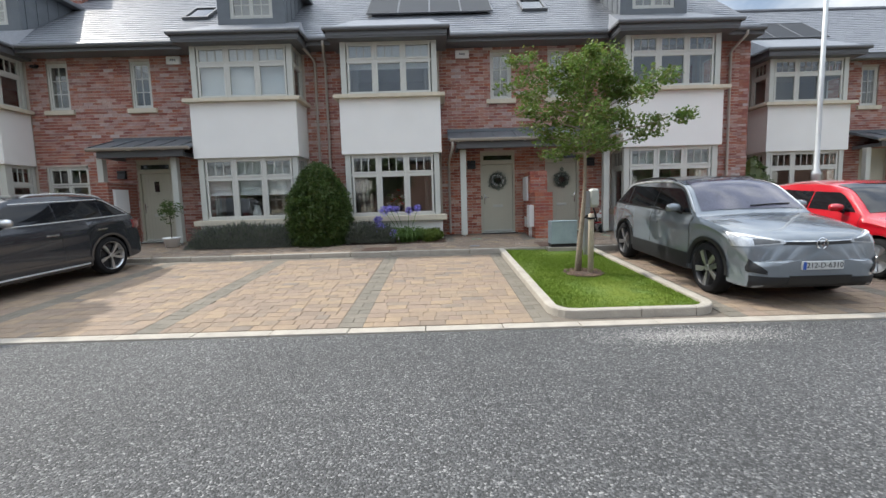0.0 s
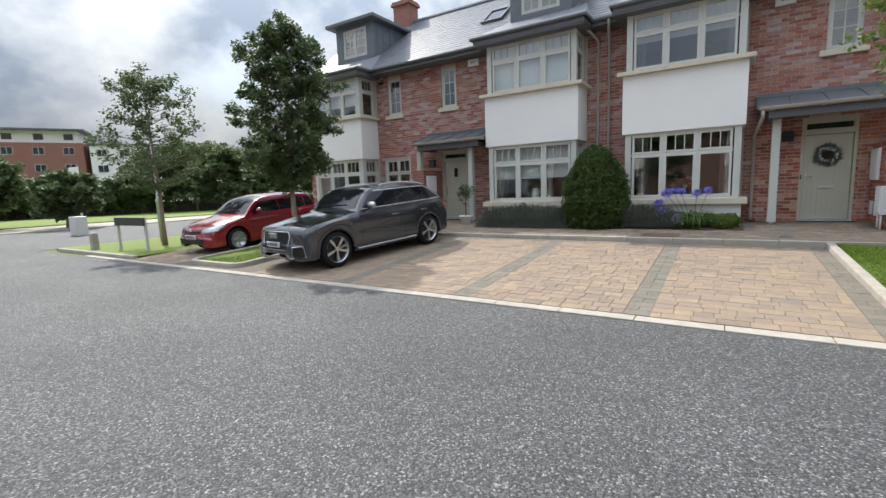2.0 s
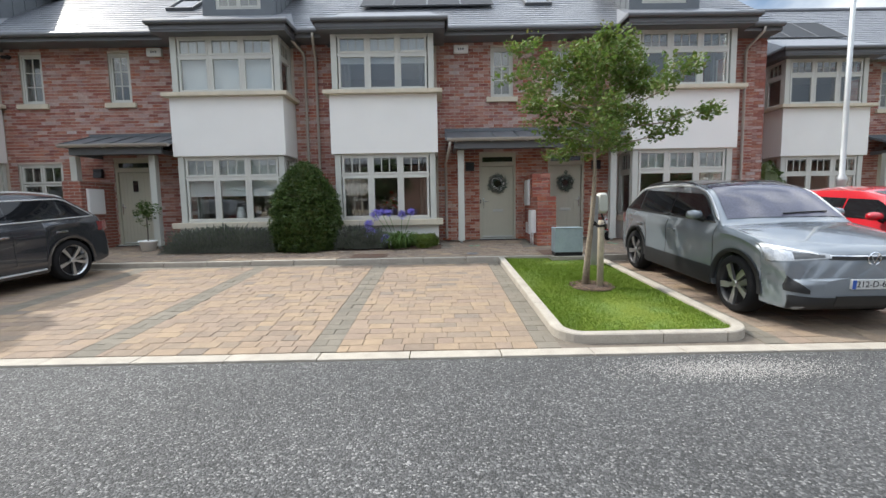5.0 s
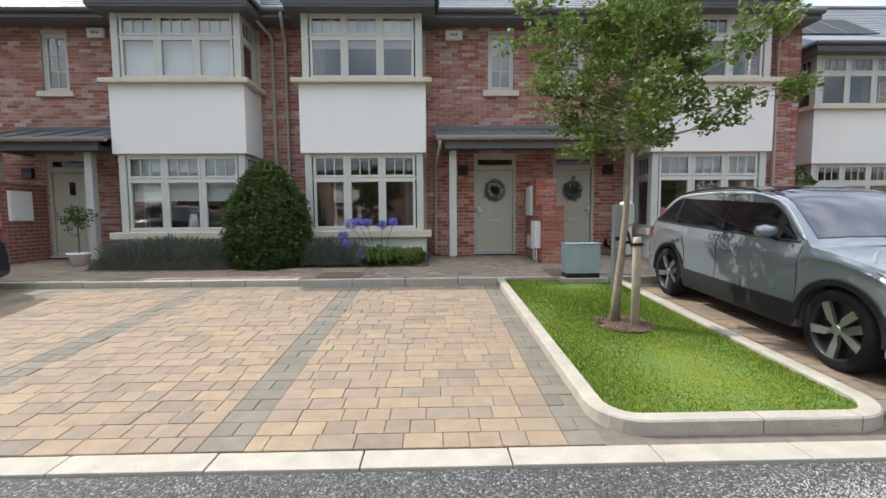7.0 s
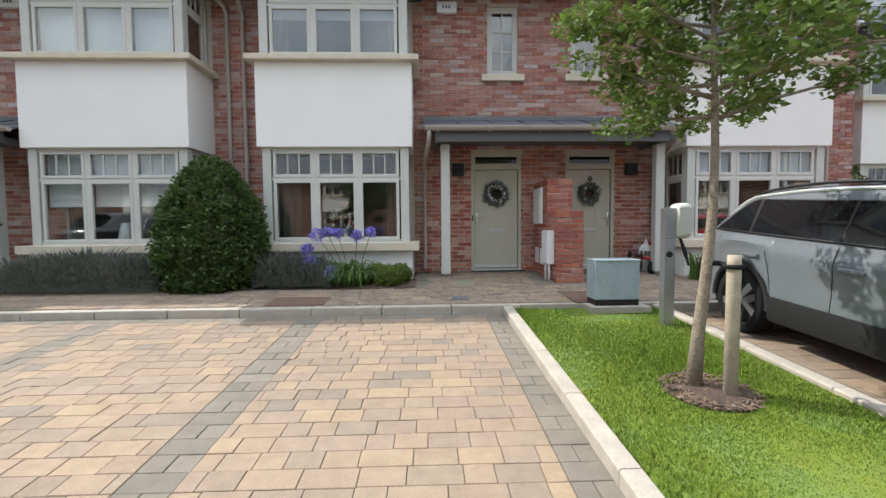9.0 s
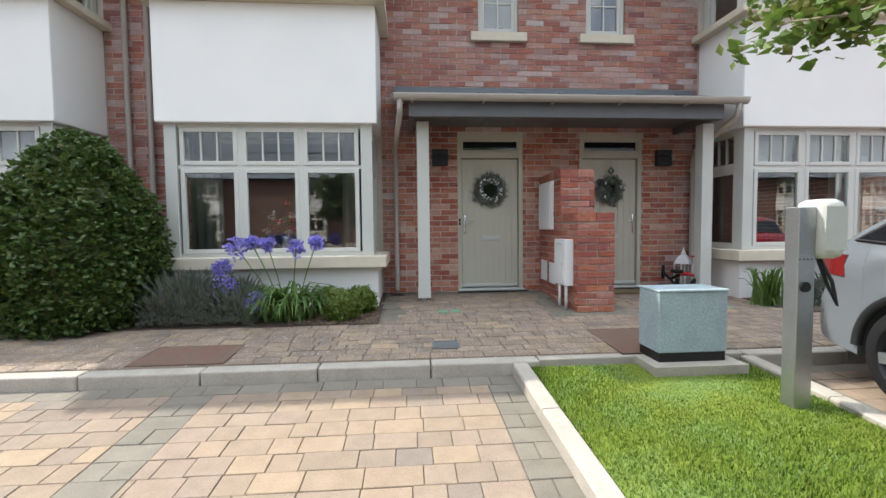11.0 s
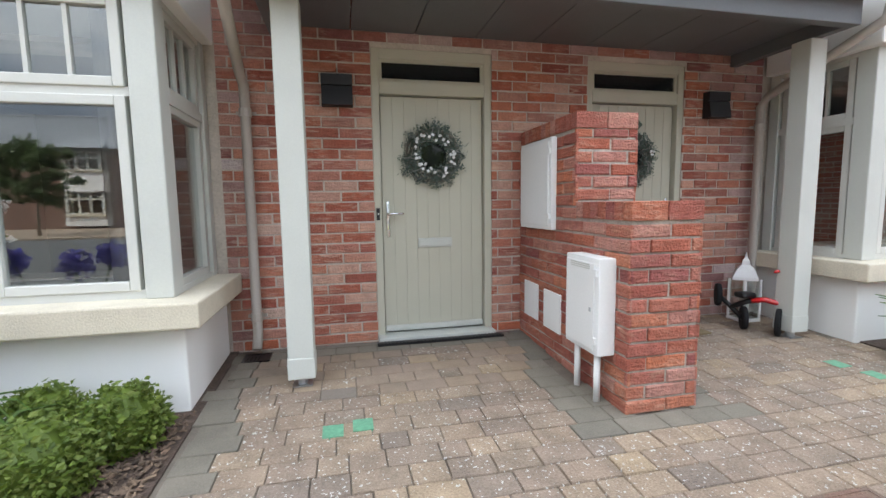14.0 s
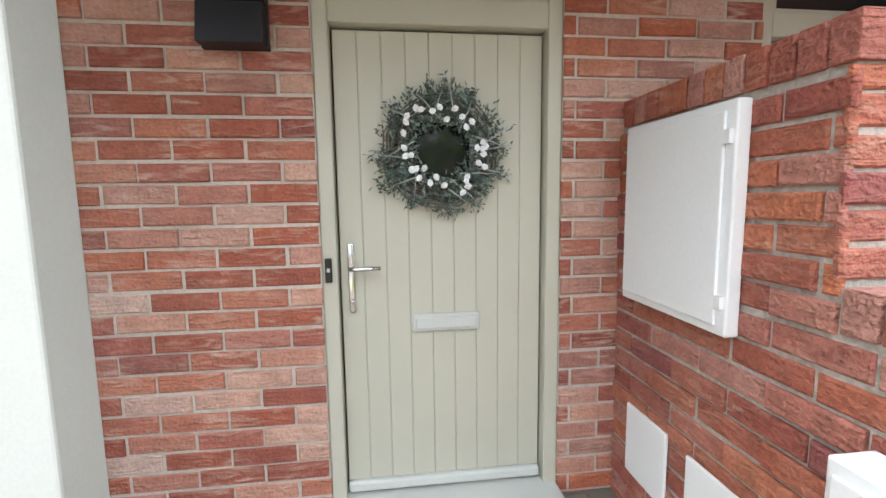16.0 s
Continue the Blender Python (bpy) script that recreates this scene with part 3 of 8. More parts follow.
    ev = [bm.verts.new(p) for p in ((-w - 0.27, 0.5, 6.09), (-w - 0.27, -0.3, 6.09), (w + 0.27, -0.3, 6.09), (w + 0.27, 0.5, 6.09))]
    tp = [bm.verts.new(p) for p in ((-w + 0.25, 1.80, 7.10), (w - 0.25, 1.80, 7.10), (w - 0.25, 1.9, 6.6), (-w + 0.25, 1.9, 6.6))]
    bm.faces.new((ev[1], ev[2], tp[1], tp[0])), bm.faces.new((ev[0], ev[1], tp[0])), bm.faces.new((ev[2], ev[3], tp[1]))
    bm.faces.new((ev[0], tp[0], tp[3])), bm.faces.new((ev[3], tp[2], tp[1])), bm.faces.new((tp[0], tp[1], tp[2], tp[3])), bm.faces.new((ev[0], tp[3], tp[2], ev[3], ev[2], ev[1]))
    bmesh.ops.recalc_face_normals(bm, faces=bm.faces[:])
    part("bay_roof", bm, M["slate"], t_, "grey slate hipped bay roof")
    return t_


bay = bay_window((BAYS[2][0] + BAYS[2][1]) / 2, 12.6, "two-storey bay with grey-green casements and a white rendered panel")
for a, b in (BAYS[0], BAYS[3]):
    copy_thing(bay, pose((a + b) / 2, 12.6, 0))
bay_window((BAYS[1][0] + BAYS[1][1]) / 2, 12.6, "two-storey bay with grey-green casements and white blinds drawn", 1.44)


def small_window(name, x0, x1, z0, z1, lights, label, top_bars=False):
    t_ = thing(name, (x0, WALL_Y, z0), label, "window", "small windows", "structure")
    w, h = x1 - x0, z1 - z0
    boxes("window_frame", [(0, 0.05, 0.05, 0.14, 0, h), (w - 0.05, w, 0.05, 0.14, 0, h), (0.05, w - 0.05, 0.05, 0.14, 0, 0.05), (0.05, w - 0.05, 0.05, 0.14, h - 0.05, h)], M["frame"], t_, bevel=0.005)
    n = lights
    for i in range(n):
        a, b = 0.052 + (w - 0.104) * i / n, 0.052 + (w - 0.104) * (i + 1) / n
        if top_bars:
            casement(t_, a + 0.004, b - 0.004, h * 0.66 + 0.01, h - 0.052, 0.06, 1, M["frame"])
            casement(t_, a + 0.004, b - 0.004, 0.052, h * 0.66 - 0.01, 0.06, 0, M["frame"])
        else:
            casement(t_, a, b, 0.052, h - 0.052, 0.06, 1, M["frame"], 0.05, 2)
    boxes("window_sill", [(-0.12, w + 0.12, -0.07, 0.05, -0.13, 0.0)], M["stone"], t_, "buff stone sill", bevel=0.008)
    return t_


for i, (a, b) in enumerate(UPPER):
    small_window("window_%d" % (i + 1), a, b, *UZ, 1, "narrow upstairs casement with six small panes")
small_window("window_5", -11.12, -9.88, 1.25, 2.86, 2, "ground-floor casement pair with barred top lights", True)


# ---- front doors and canopies ----
M["lamp_black"] = mat("lamp_black", (0.015, 0.015, 0.018), 0.5, vary=0.1, bump=0.1)
M["dark_glass"] = mat("dark_glass", (0.012, 0.014, 0.016), 0.06, vary=0.1, bump=0.0, spec=0.8)
M["green_paint"] = mat("green_paint", (0.11, 0.29, 0.18), 0.7, vary=0.2, scale=30, bump=0.3)
M["wreath"] = mat("wreath", (0.083, 0.112, 0.093), 0.8, vary=0.3, random_from="island", colour2=[(0.128, 0.173, 0.143), (0.060, 0.105, 0.068), (0.240, 0.285, 0.270), (0.045, 0.060, 0.050), (0.105, 0.150, 0.128)])
M["pale_twig"] = mat("pale_twig", (0.34, 0.34, 0.32), 0.8, vary=0.2)
M["petal"] = mat("petal", (0.75, 0.76, 0.76), 0.7, vary=0.1)
M["twig"] = mat("twig", (0.13, 0.11, 0.09), 0.85, vary=0.3)


def front_door(name, x0, side, label):
    """A planked door in a frame with a glazed transom; side -1: the handle at the left."""
    t_ = thing(name, (x0, WALL_Y, 0), label, "door", "front doors", "structure")
    w = 1.02
    boxes("door_frame", [(0, 0.062, 0.02, 0.14, 0.55, 2.95), (w - 0.062, w, 0.02, 0.14, 0.55, 2.95), (0.062, w - 0.062, 0.02, 0.14, 2.595, 2.70),
                         (0.062, w - 0.062, 0.02, 0.14, 2.87, 2.95)], M["door"], t_, bevel=0.006)
    bm = bmesh.new()
    n, a, b = 9, 0.07, w - 0.07
    for i in range(n):
        q0, q1 = a + (b - a) * i / n, a + (b - a) * (i + 1) / n
        box(bm, q0 + 0.0015, q1 - 0.0015, 0.075, 0.125, 0.595, 2.585, bevel=0.0025)
    box(bm, a, b, 0.08, 0.12, 0.595, 2.585)
    leaf = part("leaf", bm, M["door"], t_, "sage-grey planked door leaf")
    boxes("weather_bar", [(a, b, 0.045, 0.08, 0.597, 0.647)], M["pale"], leaf, bevel=0.012)
    boxes("door_sill", [(-0.0, w, -0.10, 0.14, 0.53, 0.583)], M["pale"], t_, "pale grey door sill", bevel=0.008)
    bm = bmesh.new()
    box(bm, 0.062, w - 0.062, 0.06, 0.07, 2.70, 2.87)
    part("transom_pane", bm, M["dark_glass"], t_, "dark transom glass")
    boxes("transom_rim", [(0.062, 0.09, 0.04, 0.058, 2.70, 2.87), (w - 0.09, w - 0.062, 0.04, 0.058, 2.70, 2.87), (0.09, w - 0.09, 0.04, 0.058, 2.70, 2.72), (0.09, w - 0.09, 0.04, 0.058, 2.85, 2.87)], M["door"], t_)
    hx = 0.115 if side < 0 else w - 0.115
    bm = bmesh.new()
    box(bm, hx - 0.014, hx + 0.014, 0.06, 0.075, 1.42, 1.72, bevel=0.006)
    tube(bm, [(hx, 0.07, 1.615), (hx, 0.02, 1.615), (hx - side * 0.02, 0.012, 1.615), (hx - side * 0.125, 0.012, 1.617)], 0.0105, 8)
    tube(bm, [(hx, 0.062, 1.47), (hx, 0.052, 1.47)], 0.009, 8)
    part("handle", bm, M["chrome"], leaf, "chrome lever handle on a long plate", True)
    bm = bmesh.new()
    box(bm, 0.37, 0.67, 0.058, 0.075, 1.32, 1.40, bevel=0.006)
    box(bm, 0.385, 0.655, 0.050, 0.058, 1.335, 1.385, bevel=0.004)
    part("letter_plate", bm, M["pale"], leaf, "silver letter plate")
    boxes("drain_grate", [(-0.02, w + 0.05, -0.16, -0.105, 0.535, 0.556)] + [(-0.02 + i * 0.03, -0.006 + i * 0.03, -0.158, -0.107, 0.556, 0.562) for i in range(36)], M["black"], t_, "black slotted channel grate")
    return t_


front_door("door_1", DOORS[1][0], -1, "closed sage-grey planked front door with silver letter plate")
front_door("door_2", DOORS[2][0], 1, "closed sage-grey front door half hidden by a brick pier")
front_door("door_3", DOORS[0][0], -1, "closed sage-grey front door beside a pot plant")
for n in (1, 2, 3):
    leaf = [o for o in bpy.data.objects["door_%d" % n].children if o.name.startswith("leaf")][0]
    boxes("small_pane", [(0.39, 0.63, 0.066, 0.0745, 1.985, 2.22)] if n < 3 else [(0.44, 0.58, 0.066, 0.0745, 2.05, 2.36)], M["dark_glass"], leaf, "small dark glass pane")
bm = bmesh.new()
box(bm, 1.724, 1.752, 13.60, 13.62, 1.565, 1.665, bevel=0.004)
bell = part("doorbell", bm, M["black"])
tagged(bell, "small black doorbell on the door frame", "doorbell")
boxes("button", [(1.732, 1.744, 13.594, 13.600, 1.61, 1.625)], M["pale"], bell)


def wreath(at, r, seed, bow, label, white=15):
    """A ring of twigs set with small leaves and pale berries."""
    rnd = random.Random(seed)
    t_ = thing("wreath", at, label, "wreath", "wreaths on the front doors")
    bm = bmesh.new()
    for k in range(14):
        o, ph = rnd.uniform(-0.05, 0.045), rnd.uniform(0, 6.28)
        pts = [((r * 0.68 + o) * math.cos(a) + 0.01 * math.sin(5 * a + ph), -0.02 + 0.025 * math.sin(3 * a + ph), (r * 0.68 + o) * math.sin(a)) for a in [j * math.tau / 20 for j in range(21)]]
        tube(bm, pts, 0.004, 4, False)
    tagged(part("twig_ring", bm, M["twig"], t_, "dark twig ring"), "", "", "", "stuff")
    vs, fs, ws, wf = [], [], [], []

    def sprig(tv, tf, p, d, wide):
        e = d.cross(Vector((rnd.uniform(-1, 1), rnd.uniform(-1, 1), rnd.uniform(-1, 1)))).normalized() * wide
        n = len(tv)
        tv += [p, p + d * 0.5 + e, p + d, p + d * 0.5 - e]
        tf.append((n, n + 1, n + 2, n + 3))

    stalks = bmesh.new()
    for k in range(46):
        a = k * math.tau / 46 + rnd.uniform(-0.12, 0.12)
        ln = r * rnd.uniform(0.42, 0.62)
        go = a + rnd.choice((-1, 1)) * rnd.uniform(0.2, 1.1)
        root = Vector((math.cos(a), 0, math.sin(a))) * r * rnd.uniform(0.40, 0.55)
        for q in range(54):
            f_ = rnd.random()
            p = root + Vector((math.cos(go), 0, math.sin(go))) * ln * f_ + Vector((rnd.gauss(0, 0.013), -rnd.uniform(0.0, 0.09) * (1.1 - 0.6 * f_), rnd.gauss(0, 0.013)))
            t2 = go + rnd.uniform(-1.3, 1.3)
            sprig(vs, fs, p, Vector((math.cos(t2), rnd.uniform(-0.6, 0.2), math.sin(t2))).normalized() * rnd.uniform(0.012, 0.03), rnd.uniform(0.003, 0.0065))
        if k % 3 == 0:
            tip = root + Vector((math.cos(go), 0, math.sin(go))) * ln * 1.05
            tube(stalks, [root + Vector((0, -0.07, 0)), (root + tip) / 2 + Vector((0, -0.10, 0)), tip + Vector((0, -0.06, 0))], [0.0035, 0.003, 0.001], 4, False)
    for k in range(1300):
        a, q = rnd.uniform(0, math.tau), r * rnd.uniform(0.36, 0.92)
        t2 = rnd.uniform(0, math.tau)
        sprig(vs, fs, Vector((q * math.cos(a), -rnd.uniform(0.0, 0.085), q * math.sin(a))), Vector((math.cos(t2), rnd.uniform(-0.6, 0.2), math.sin(t2))).normalized() * rnd.uniform(0.014, 0.034), rnd.uniform(0.003, 0.007))
    for k in range(white):
        a = k * math.tau / white + rnd.uniform(-0.2, 0.2)
        c = Vector((math.cos(a), 0, math.sin(a))) * r * rnd.uniform(0.42, 0.66)
        c.y = -0.10
        for q in range(rnd.choice((2, 3))):
            d = Vector((rnd.uniform(-1, 1), -0.2, rnd.uniform(-1, 1))).normalized() * 0.034
            e = d.cross(Vector((0, 1, 0))).normalized() * 0.012
            p = c + Vector((rnd.uniform(-0.02, 0.02), 0, rnd.uniform(-0.02, 0.02)))
            n = len(ws)
            ws += [p, p + d * 0.3 + e * 0.9, p + d * 0.7 + e, p + d, p + d * 0.7 - e, p + d * 0.3 - e * 0.9, p + d * 0.5 + Vector((0, -0.008, 0))]
            wf += [(n + i_, n + (i_ + 1) % 6, n + 6) for i_ in range(6)]
    part("pale_twigs", stalks, M["pale_twig"], t_, "frosted pale twigs")["kind"] = "stuff"
    tagged(soup("foliage", vs, fs, M["wreath"], t_), "grey-green artificial sprigs", "", "", "stuff")
    tagged(soup("pale_leaves", ws, wf, M["petal"], t_), "small white leaves", "", "", "stuff")
    if bow:
        bm = bmesh.new()
        tube(bm, [(0, -0.06, r), (-0.04, -0.07, r + 0.05), (0, -0.06, r + 0.1), (0.04, -0.07, r + 0.05), (0, -0.06, r)], 0.018, 6)
        part("bow", bm, M["wreath"], t_)


wreath((2.215, WALL_Y + 0.07, 2.10), 0.285, 3, False, "round frosted green wreath with white leaves on the door")
wreath((4.14, WALL_Y + 0.07, 2.10), 0.25, 5, True, "dark green wreath with a bow on the door", 3)


def wall_lamp(x, z):
    t_ = thing("wall_lamp", (x, WALL_Y, z), "black square wall lamp on the brickwork", "wall lamp", "porch lamps")
    bm = bmesh.new()
    prism(bm, [(0.0, 0.0), (0.24, 0.0), (0.24, 0.24), (0.0, 0.24)], -0.03, 0.0)
    part("back_plate", bm, M["lamp_black"], t_)
    bm = bmesh.new()
    vs = box(bm, 0.006, 0.234, -0.105, -0.03, 0.0, 0.15)
    for v in vs:
        if v.co.z > 0.1 and v.co.y < -0.1:
            v.co.y += 0.03
    part("hood", bm, M["lamp_black"], t_)
    boxes("top_box", [(0.0, 0.24, -0.08, -0.03, 0.155, 0.24)], M["lamp_black"], t_, bevel=0.006)


wall_lamp(1.32, 2.47), wall_lamp(4.85, 2.47), wall_lamp(-9.0, 2.45)


def canopy(x0, x1, posts, label):
    """A lean-to porch roof of grey metal on square posts, with a gutter and a beam."""
    t_ = thing("porch_canopy", (0, 0, 0), label, "porch canopy", "porch canopies")
    bm = bmesh.new()
    a, b = x0 - 0.02, x1 + 0.02
    outline = [(12.46, 3.17), (12.46, 3.21), (13.6, 3.57), (13.6, 3.51)]
    va = [bm.verts.new((a, y, z)) for y, z in outline]
    vb = [bm.verts.new((b, y, z)) for y, z in outline]
    bm.faces.new(va), bm.faces.new(vb[::-1])
    for i in range(4):
        bm.faces.new((va[i], vb[i], vb[(i + 1) % 4], va[(i + 1) % 4]))
    bmesh.ops.recalc_face_normals(bm, faces=bm.faces[:])
    part("roof_sheet", bm, M["lead"], t_, "grey metal roof sheet")
    x = a + 0.02
    while x < b:
        bm = bmesh.new()
        vs = [bm.verts.new(p) for p in ((x, 12.47, 3.208), (x + 0.022, 12.47, 3.208), (x + 0.022, 13.59, 3.566), (x, 13.59, 3.566))]
        f = bm.faces.new(vs)
        r = bmesh.ops.extrude_face_region(bm, geom=[f])
        bmesh.ops.translate(bm, vec=(0, 0, 0.028), verts=[v for v in r["geom"] if isinstance(v, bmesh.types.BMVert)])
        bmesh.ops.recalc_face_normals(bm, faces=bm.faces[:])
        part("standing_seam", bm, M["lead"], t_)
        x += 0.62
    bm = bmesh.new()
    box(bm, a, b, 13.52, 13.596, 3.55, 3.63)
    part("flashing", bm, M["lead"], t_)
    boxes("beam", [(x0 + 0.2, x1 - 0.22, 12.52, 12.60, 2.955, 3.165), (x0 + 0.2, x0 + 0.28, 12.60, 13.58, 2.955, 3.07), (x1 - 0.30, x1 - 0.22, 12.60, 13.58, 2.955, 3.07)], M["fascia"], t_, "dark grey front beam", bevel=0.006)
    n = max(2, round((x1 - x0) / 0.6))
    for i in range(n):
        q0, q1 = x0 + 0.28 + (x1 - x0 - 0.58) * i / n, x0 + 0.28 + (x1 - x0 - 0.58) * (i + 1) / n
        boxes("soffit_panel", [(q0 + 0.004, q1 - 0.004, 12.60, 13.58, 3.06, 3.085)], M["fascia"], t_)
    bm = bmesh.new()
    rings = []
    for x in (x0 + 0.02, x1 + 0.02):
        rings.append([bm.verts.new((x, 12.42 + 0.066 * math.cos(k), 3.19 + 0.066 * math.sin(k))) for k in [math.pi + j * math.pi / 8 for j in range(9)]])
    for k in range(8):
        bm.faces.new((rings[0][k], rings[0][k + 1], rings[1][k + 1], rings[1][k]))
    bm.faces.new(rings[0]), bm.faces.new(rings[1][::-1])
    box(bm, x0 + 0.02, x1 + 0.02, 12.350, 12.362, 3.185, 3.205)
    part("gutter", bm, M["pipe"], t_, "stone-coloured half-round gutter")
    x = x0 + 0.25
    while x < x1:
        boxes("gutter_clip", [(x - 0.015, x + 0.015, 12.345, 12.50, 3.113, 3.125)], M["pipe"], t_)
        x += 0.9
    for px in posts:
        z0 = walk_z(12.87)
        boxes("post", [(px, px + 0.165, 12.79, 12.955, z0 + 0.10, 2.955)], M["pale"], t_, "pale grey square timber post", bevel=0.008)
        boxes("post_sleeve", [(px - 0.004, px + 0.169, 12.786, 12.959, z0 + 0.06, z0 + 0.20)], M["pale"], t_, bevel=0.006)
        bm = bmesh.new()
        tube(bm, [(px + 0.08, 12.87, z0), (px + 0.08, 12.87, z0 + 0.07)], 0.035, 10)
        box(bm, px + 0.02, px + 0.145, 12.81, 12.93, z0, z0 + 0.008)
        part("post_foot", bm, M["steel"], t_)


canopy(0.77, 5.42, (1.072, 5.09), "shared grey porch canopy on two pale posts over both doors")
canopy(-9.0, -6.24, (-9.02, -6.98), "grey porch canopy on pale posts over a single door")


def downpipe(points, label, shoe=True):
    t_ = thing("downpipe", (0, 0, 0), label, "downpipe", "rainwater downpipes")
    bm = bmesh.new()
    tube(bm, points, 0.037, 12)
    part("pipe", bm, M["pipe"], t_, "", True)
    straight = [p for p in points if abs(p[1] - points[-2][1]) < 0.02]
    x, y, zb = points[-2]
    zt = max(p[2] for p in straight)
    z = zb + 0.14
    while z < zt - 0.05:
        bm = bmesh.new()
        lathe(bm, [(0.045, -0.03), (0.047, 0.0), (0.045, 0.03)], (x, y, z), 12)
        box(bm, x - 0.07, x + 0.07, y + 0.03, y + 0.05, z - 0.012, z + 0.012)
        part("bracket", bm, M["pipe"], t_)
        z += 1.55
    return t_


for x in (0.77, 5.42):
    g = 0.86 if x < 3 else 5.34
    downpipe([(g, 12.42, 3.15), (g, 12.46, 2.98), (x - 0.01, 13.42, 2.66), (x, 13.50, 2.58), (x, 13.50, walk_z(13.5) + 0.16), (x, 13.43, walk_z(13.5) + 0.06)],
             "stone-coloured downpipe from the porch gutter to a drain")
for x, e in ((-3.02, -3.24), (-2.72, -2.64), (9.02, 9.14), (-14.6, -14.4)):
    downpipe([(e, 13.0, 6.03), (e, 13.02, 5.92), (x, 13.42, 5.66), (x, 13.52, 5.58), (x, 13.52, 0.72), (x, 13.46, 0.62)], "stone-coloured downpipe on the brick front")
for x, z in ((1.03, 5.63), (-7.27, 5.67)):
    t_ = thing("alarm_box", (x, WALL_Y, z), "white intruder alarm box high on the brickwork", "alarm box", "alarm boxes")
    boxes("case", [(0, 0.40, -0.10, 0, 0, 0.22)], M["white"], t_, bevel=0.02)
    boxes("mark", [(0.12 + 0.06 * i, 0.155 + 0.06 * i, -0.103, -0.1, 0.08, 0.14) for i in range(3)], M["fascia"], t_)
t_ = thing("security_camera", (-11.0, 13.6, 5.66), "small black security camera on the wall", "camera")
bm = bmesh.new()
tube(bm, [(0, 0, 0.08), (0, -0.1, 0.08)], 0.03, 8), tube(bm, [(0, -0.05, 0.04), (0, -0.24, 0.0)], 0.045, 10)
part("body", bm, M["lamp_black"], t_)

# ---- brick meter wall between the doors ----
PX0, PX1 = 2.99, 3.46
# darker than the front wall's mortar: shade in the joints put into the colour
M["mortar_pier"] = mat("mortar_pier", (0.42, 0.37, 0.32), 0.95, vary=0.35, scale=9, bump=0.8)
pier = tagged(boxes("wall_meter", [(PX0 + 0.013, PX1 - 0.013, 12.033, 12.64, 0.3, 1.69), (PX0 + 0.013, PX1 - 0.013, 12.64, 13.61, 0.3, 2.29)], M["mortar_pier"]),
              "stepped red brick wall with meter boxes between the doors", "wall", "", "structure")
METER_BRICKS = []   # (pose, length, height) of each brick


def course_bricks(length, z0, z1, lift, place):
    z, row = z0, 0
    while z < z1 - 0.03:
        x = -(LONG / 2) if row % 2 else 0.0
        while x < length - 0.02:
            a, b = max(x, 0.0), min(x + LONG - JOINT, length)
            if b - a > 0.03:
                METER_BRICKS.append((place(a, z), b - a, min(COURSE - JOINT, z1 - z)))
            x += LONG
        z, row = z + COURSE, row + 1


CAP = 0.115
course_bricks(PX1 - PX0, 0.48, 1.70 - CAP, 0, lambda a, z: pose(PX0 + a, 12.02, z))
course_bricks(1.58, 0.48, 1.70 - CAP, 0, lambda a, z: pose(PX0, 12.02 + 1.58 - a, z, 0, 0, -90))
course_bricks(0.98, 1.70 - CAP + 0.0, 2.30 - CAP, 0, lambda a, z: pose(PX0, 12.63 + 0.98 - a, z, 0, 0, -90))
course_bricks(PX1 - PX0, 1.71, 2.30 - CAP, 0, lambda a, z: pose(PX0 + a, 12.63, z))
course_bricks(1.58, 0.48, 1.70 - CAP, 0, lambda a, z: pose(PX1, 12.02 + a, z, 0, 0, 90))
course_bricks(0.98, 1.70 - CAP, 2.30 - CAP, 0, lambda a, z: pose(PX1, 12.63 + a, z, 0, 0, 90))


def meter_cap(y0, y1, z):
    """Bricks on edge along the top."""
    n = round((y1 - y0) / 0.083)
    for i in range(n):
        a = y0 + (y1 - y0) * i / n
        for q in range(2):
            xa = PX0 - 0.002 + q * (PX1 - PX0 + 0.004) / 2
            bm = bmesh.new()
            box(bm, 0, (PX1 - PX0) / 2 - 0.006, 0, (y1 - y0) / n - 0.01, 0, CAP - 0.008, bevel=0.004)
            ob = part("brick", bm, M["brick_pier"], pier)
            ob.location = (xa, a, z - CAP)


meter_cap(12.015, 12.625, 1.705), meter_cap(12.625, 13.59, 2.305)


def cabinet(name, y0, y1, z0, z1, depth, label, door=True):
    """A shallow white meter box on the wall's west face."""
    t_ = thing(name, (PX0, y0, z0), label, "meter box", "white meter boxes")
    h, w = z1 - z0, y1 - y0
    boxes("case", [(-depth, 0.0, 0, w, 0, h)], M["white"], t_, bevel=0.006)
    if door:
        boxes("lid", [(-depth - 0.012, -depth - 0.001, 0.035, w - 0.02, 0.03, h - 0.03)], M["white"], t_, bevel=0.004)
        for q in (0.12, 0.82):
            boxes("hinge", [(-depth - 0.014, -depth, 0.012, 0.034, h * q, h * q + 0.04)], M["white"], t_)
    return t_


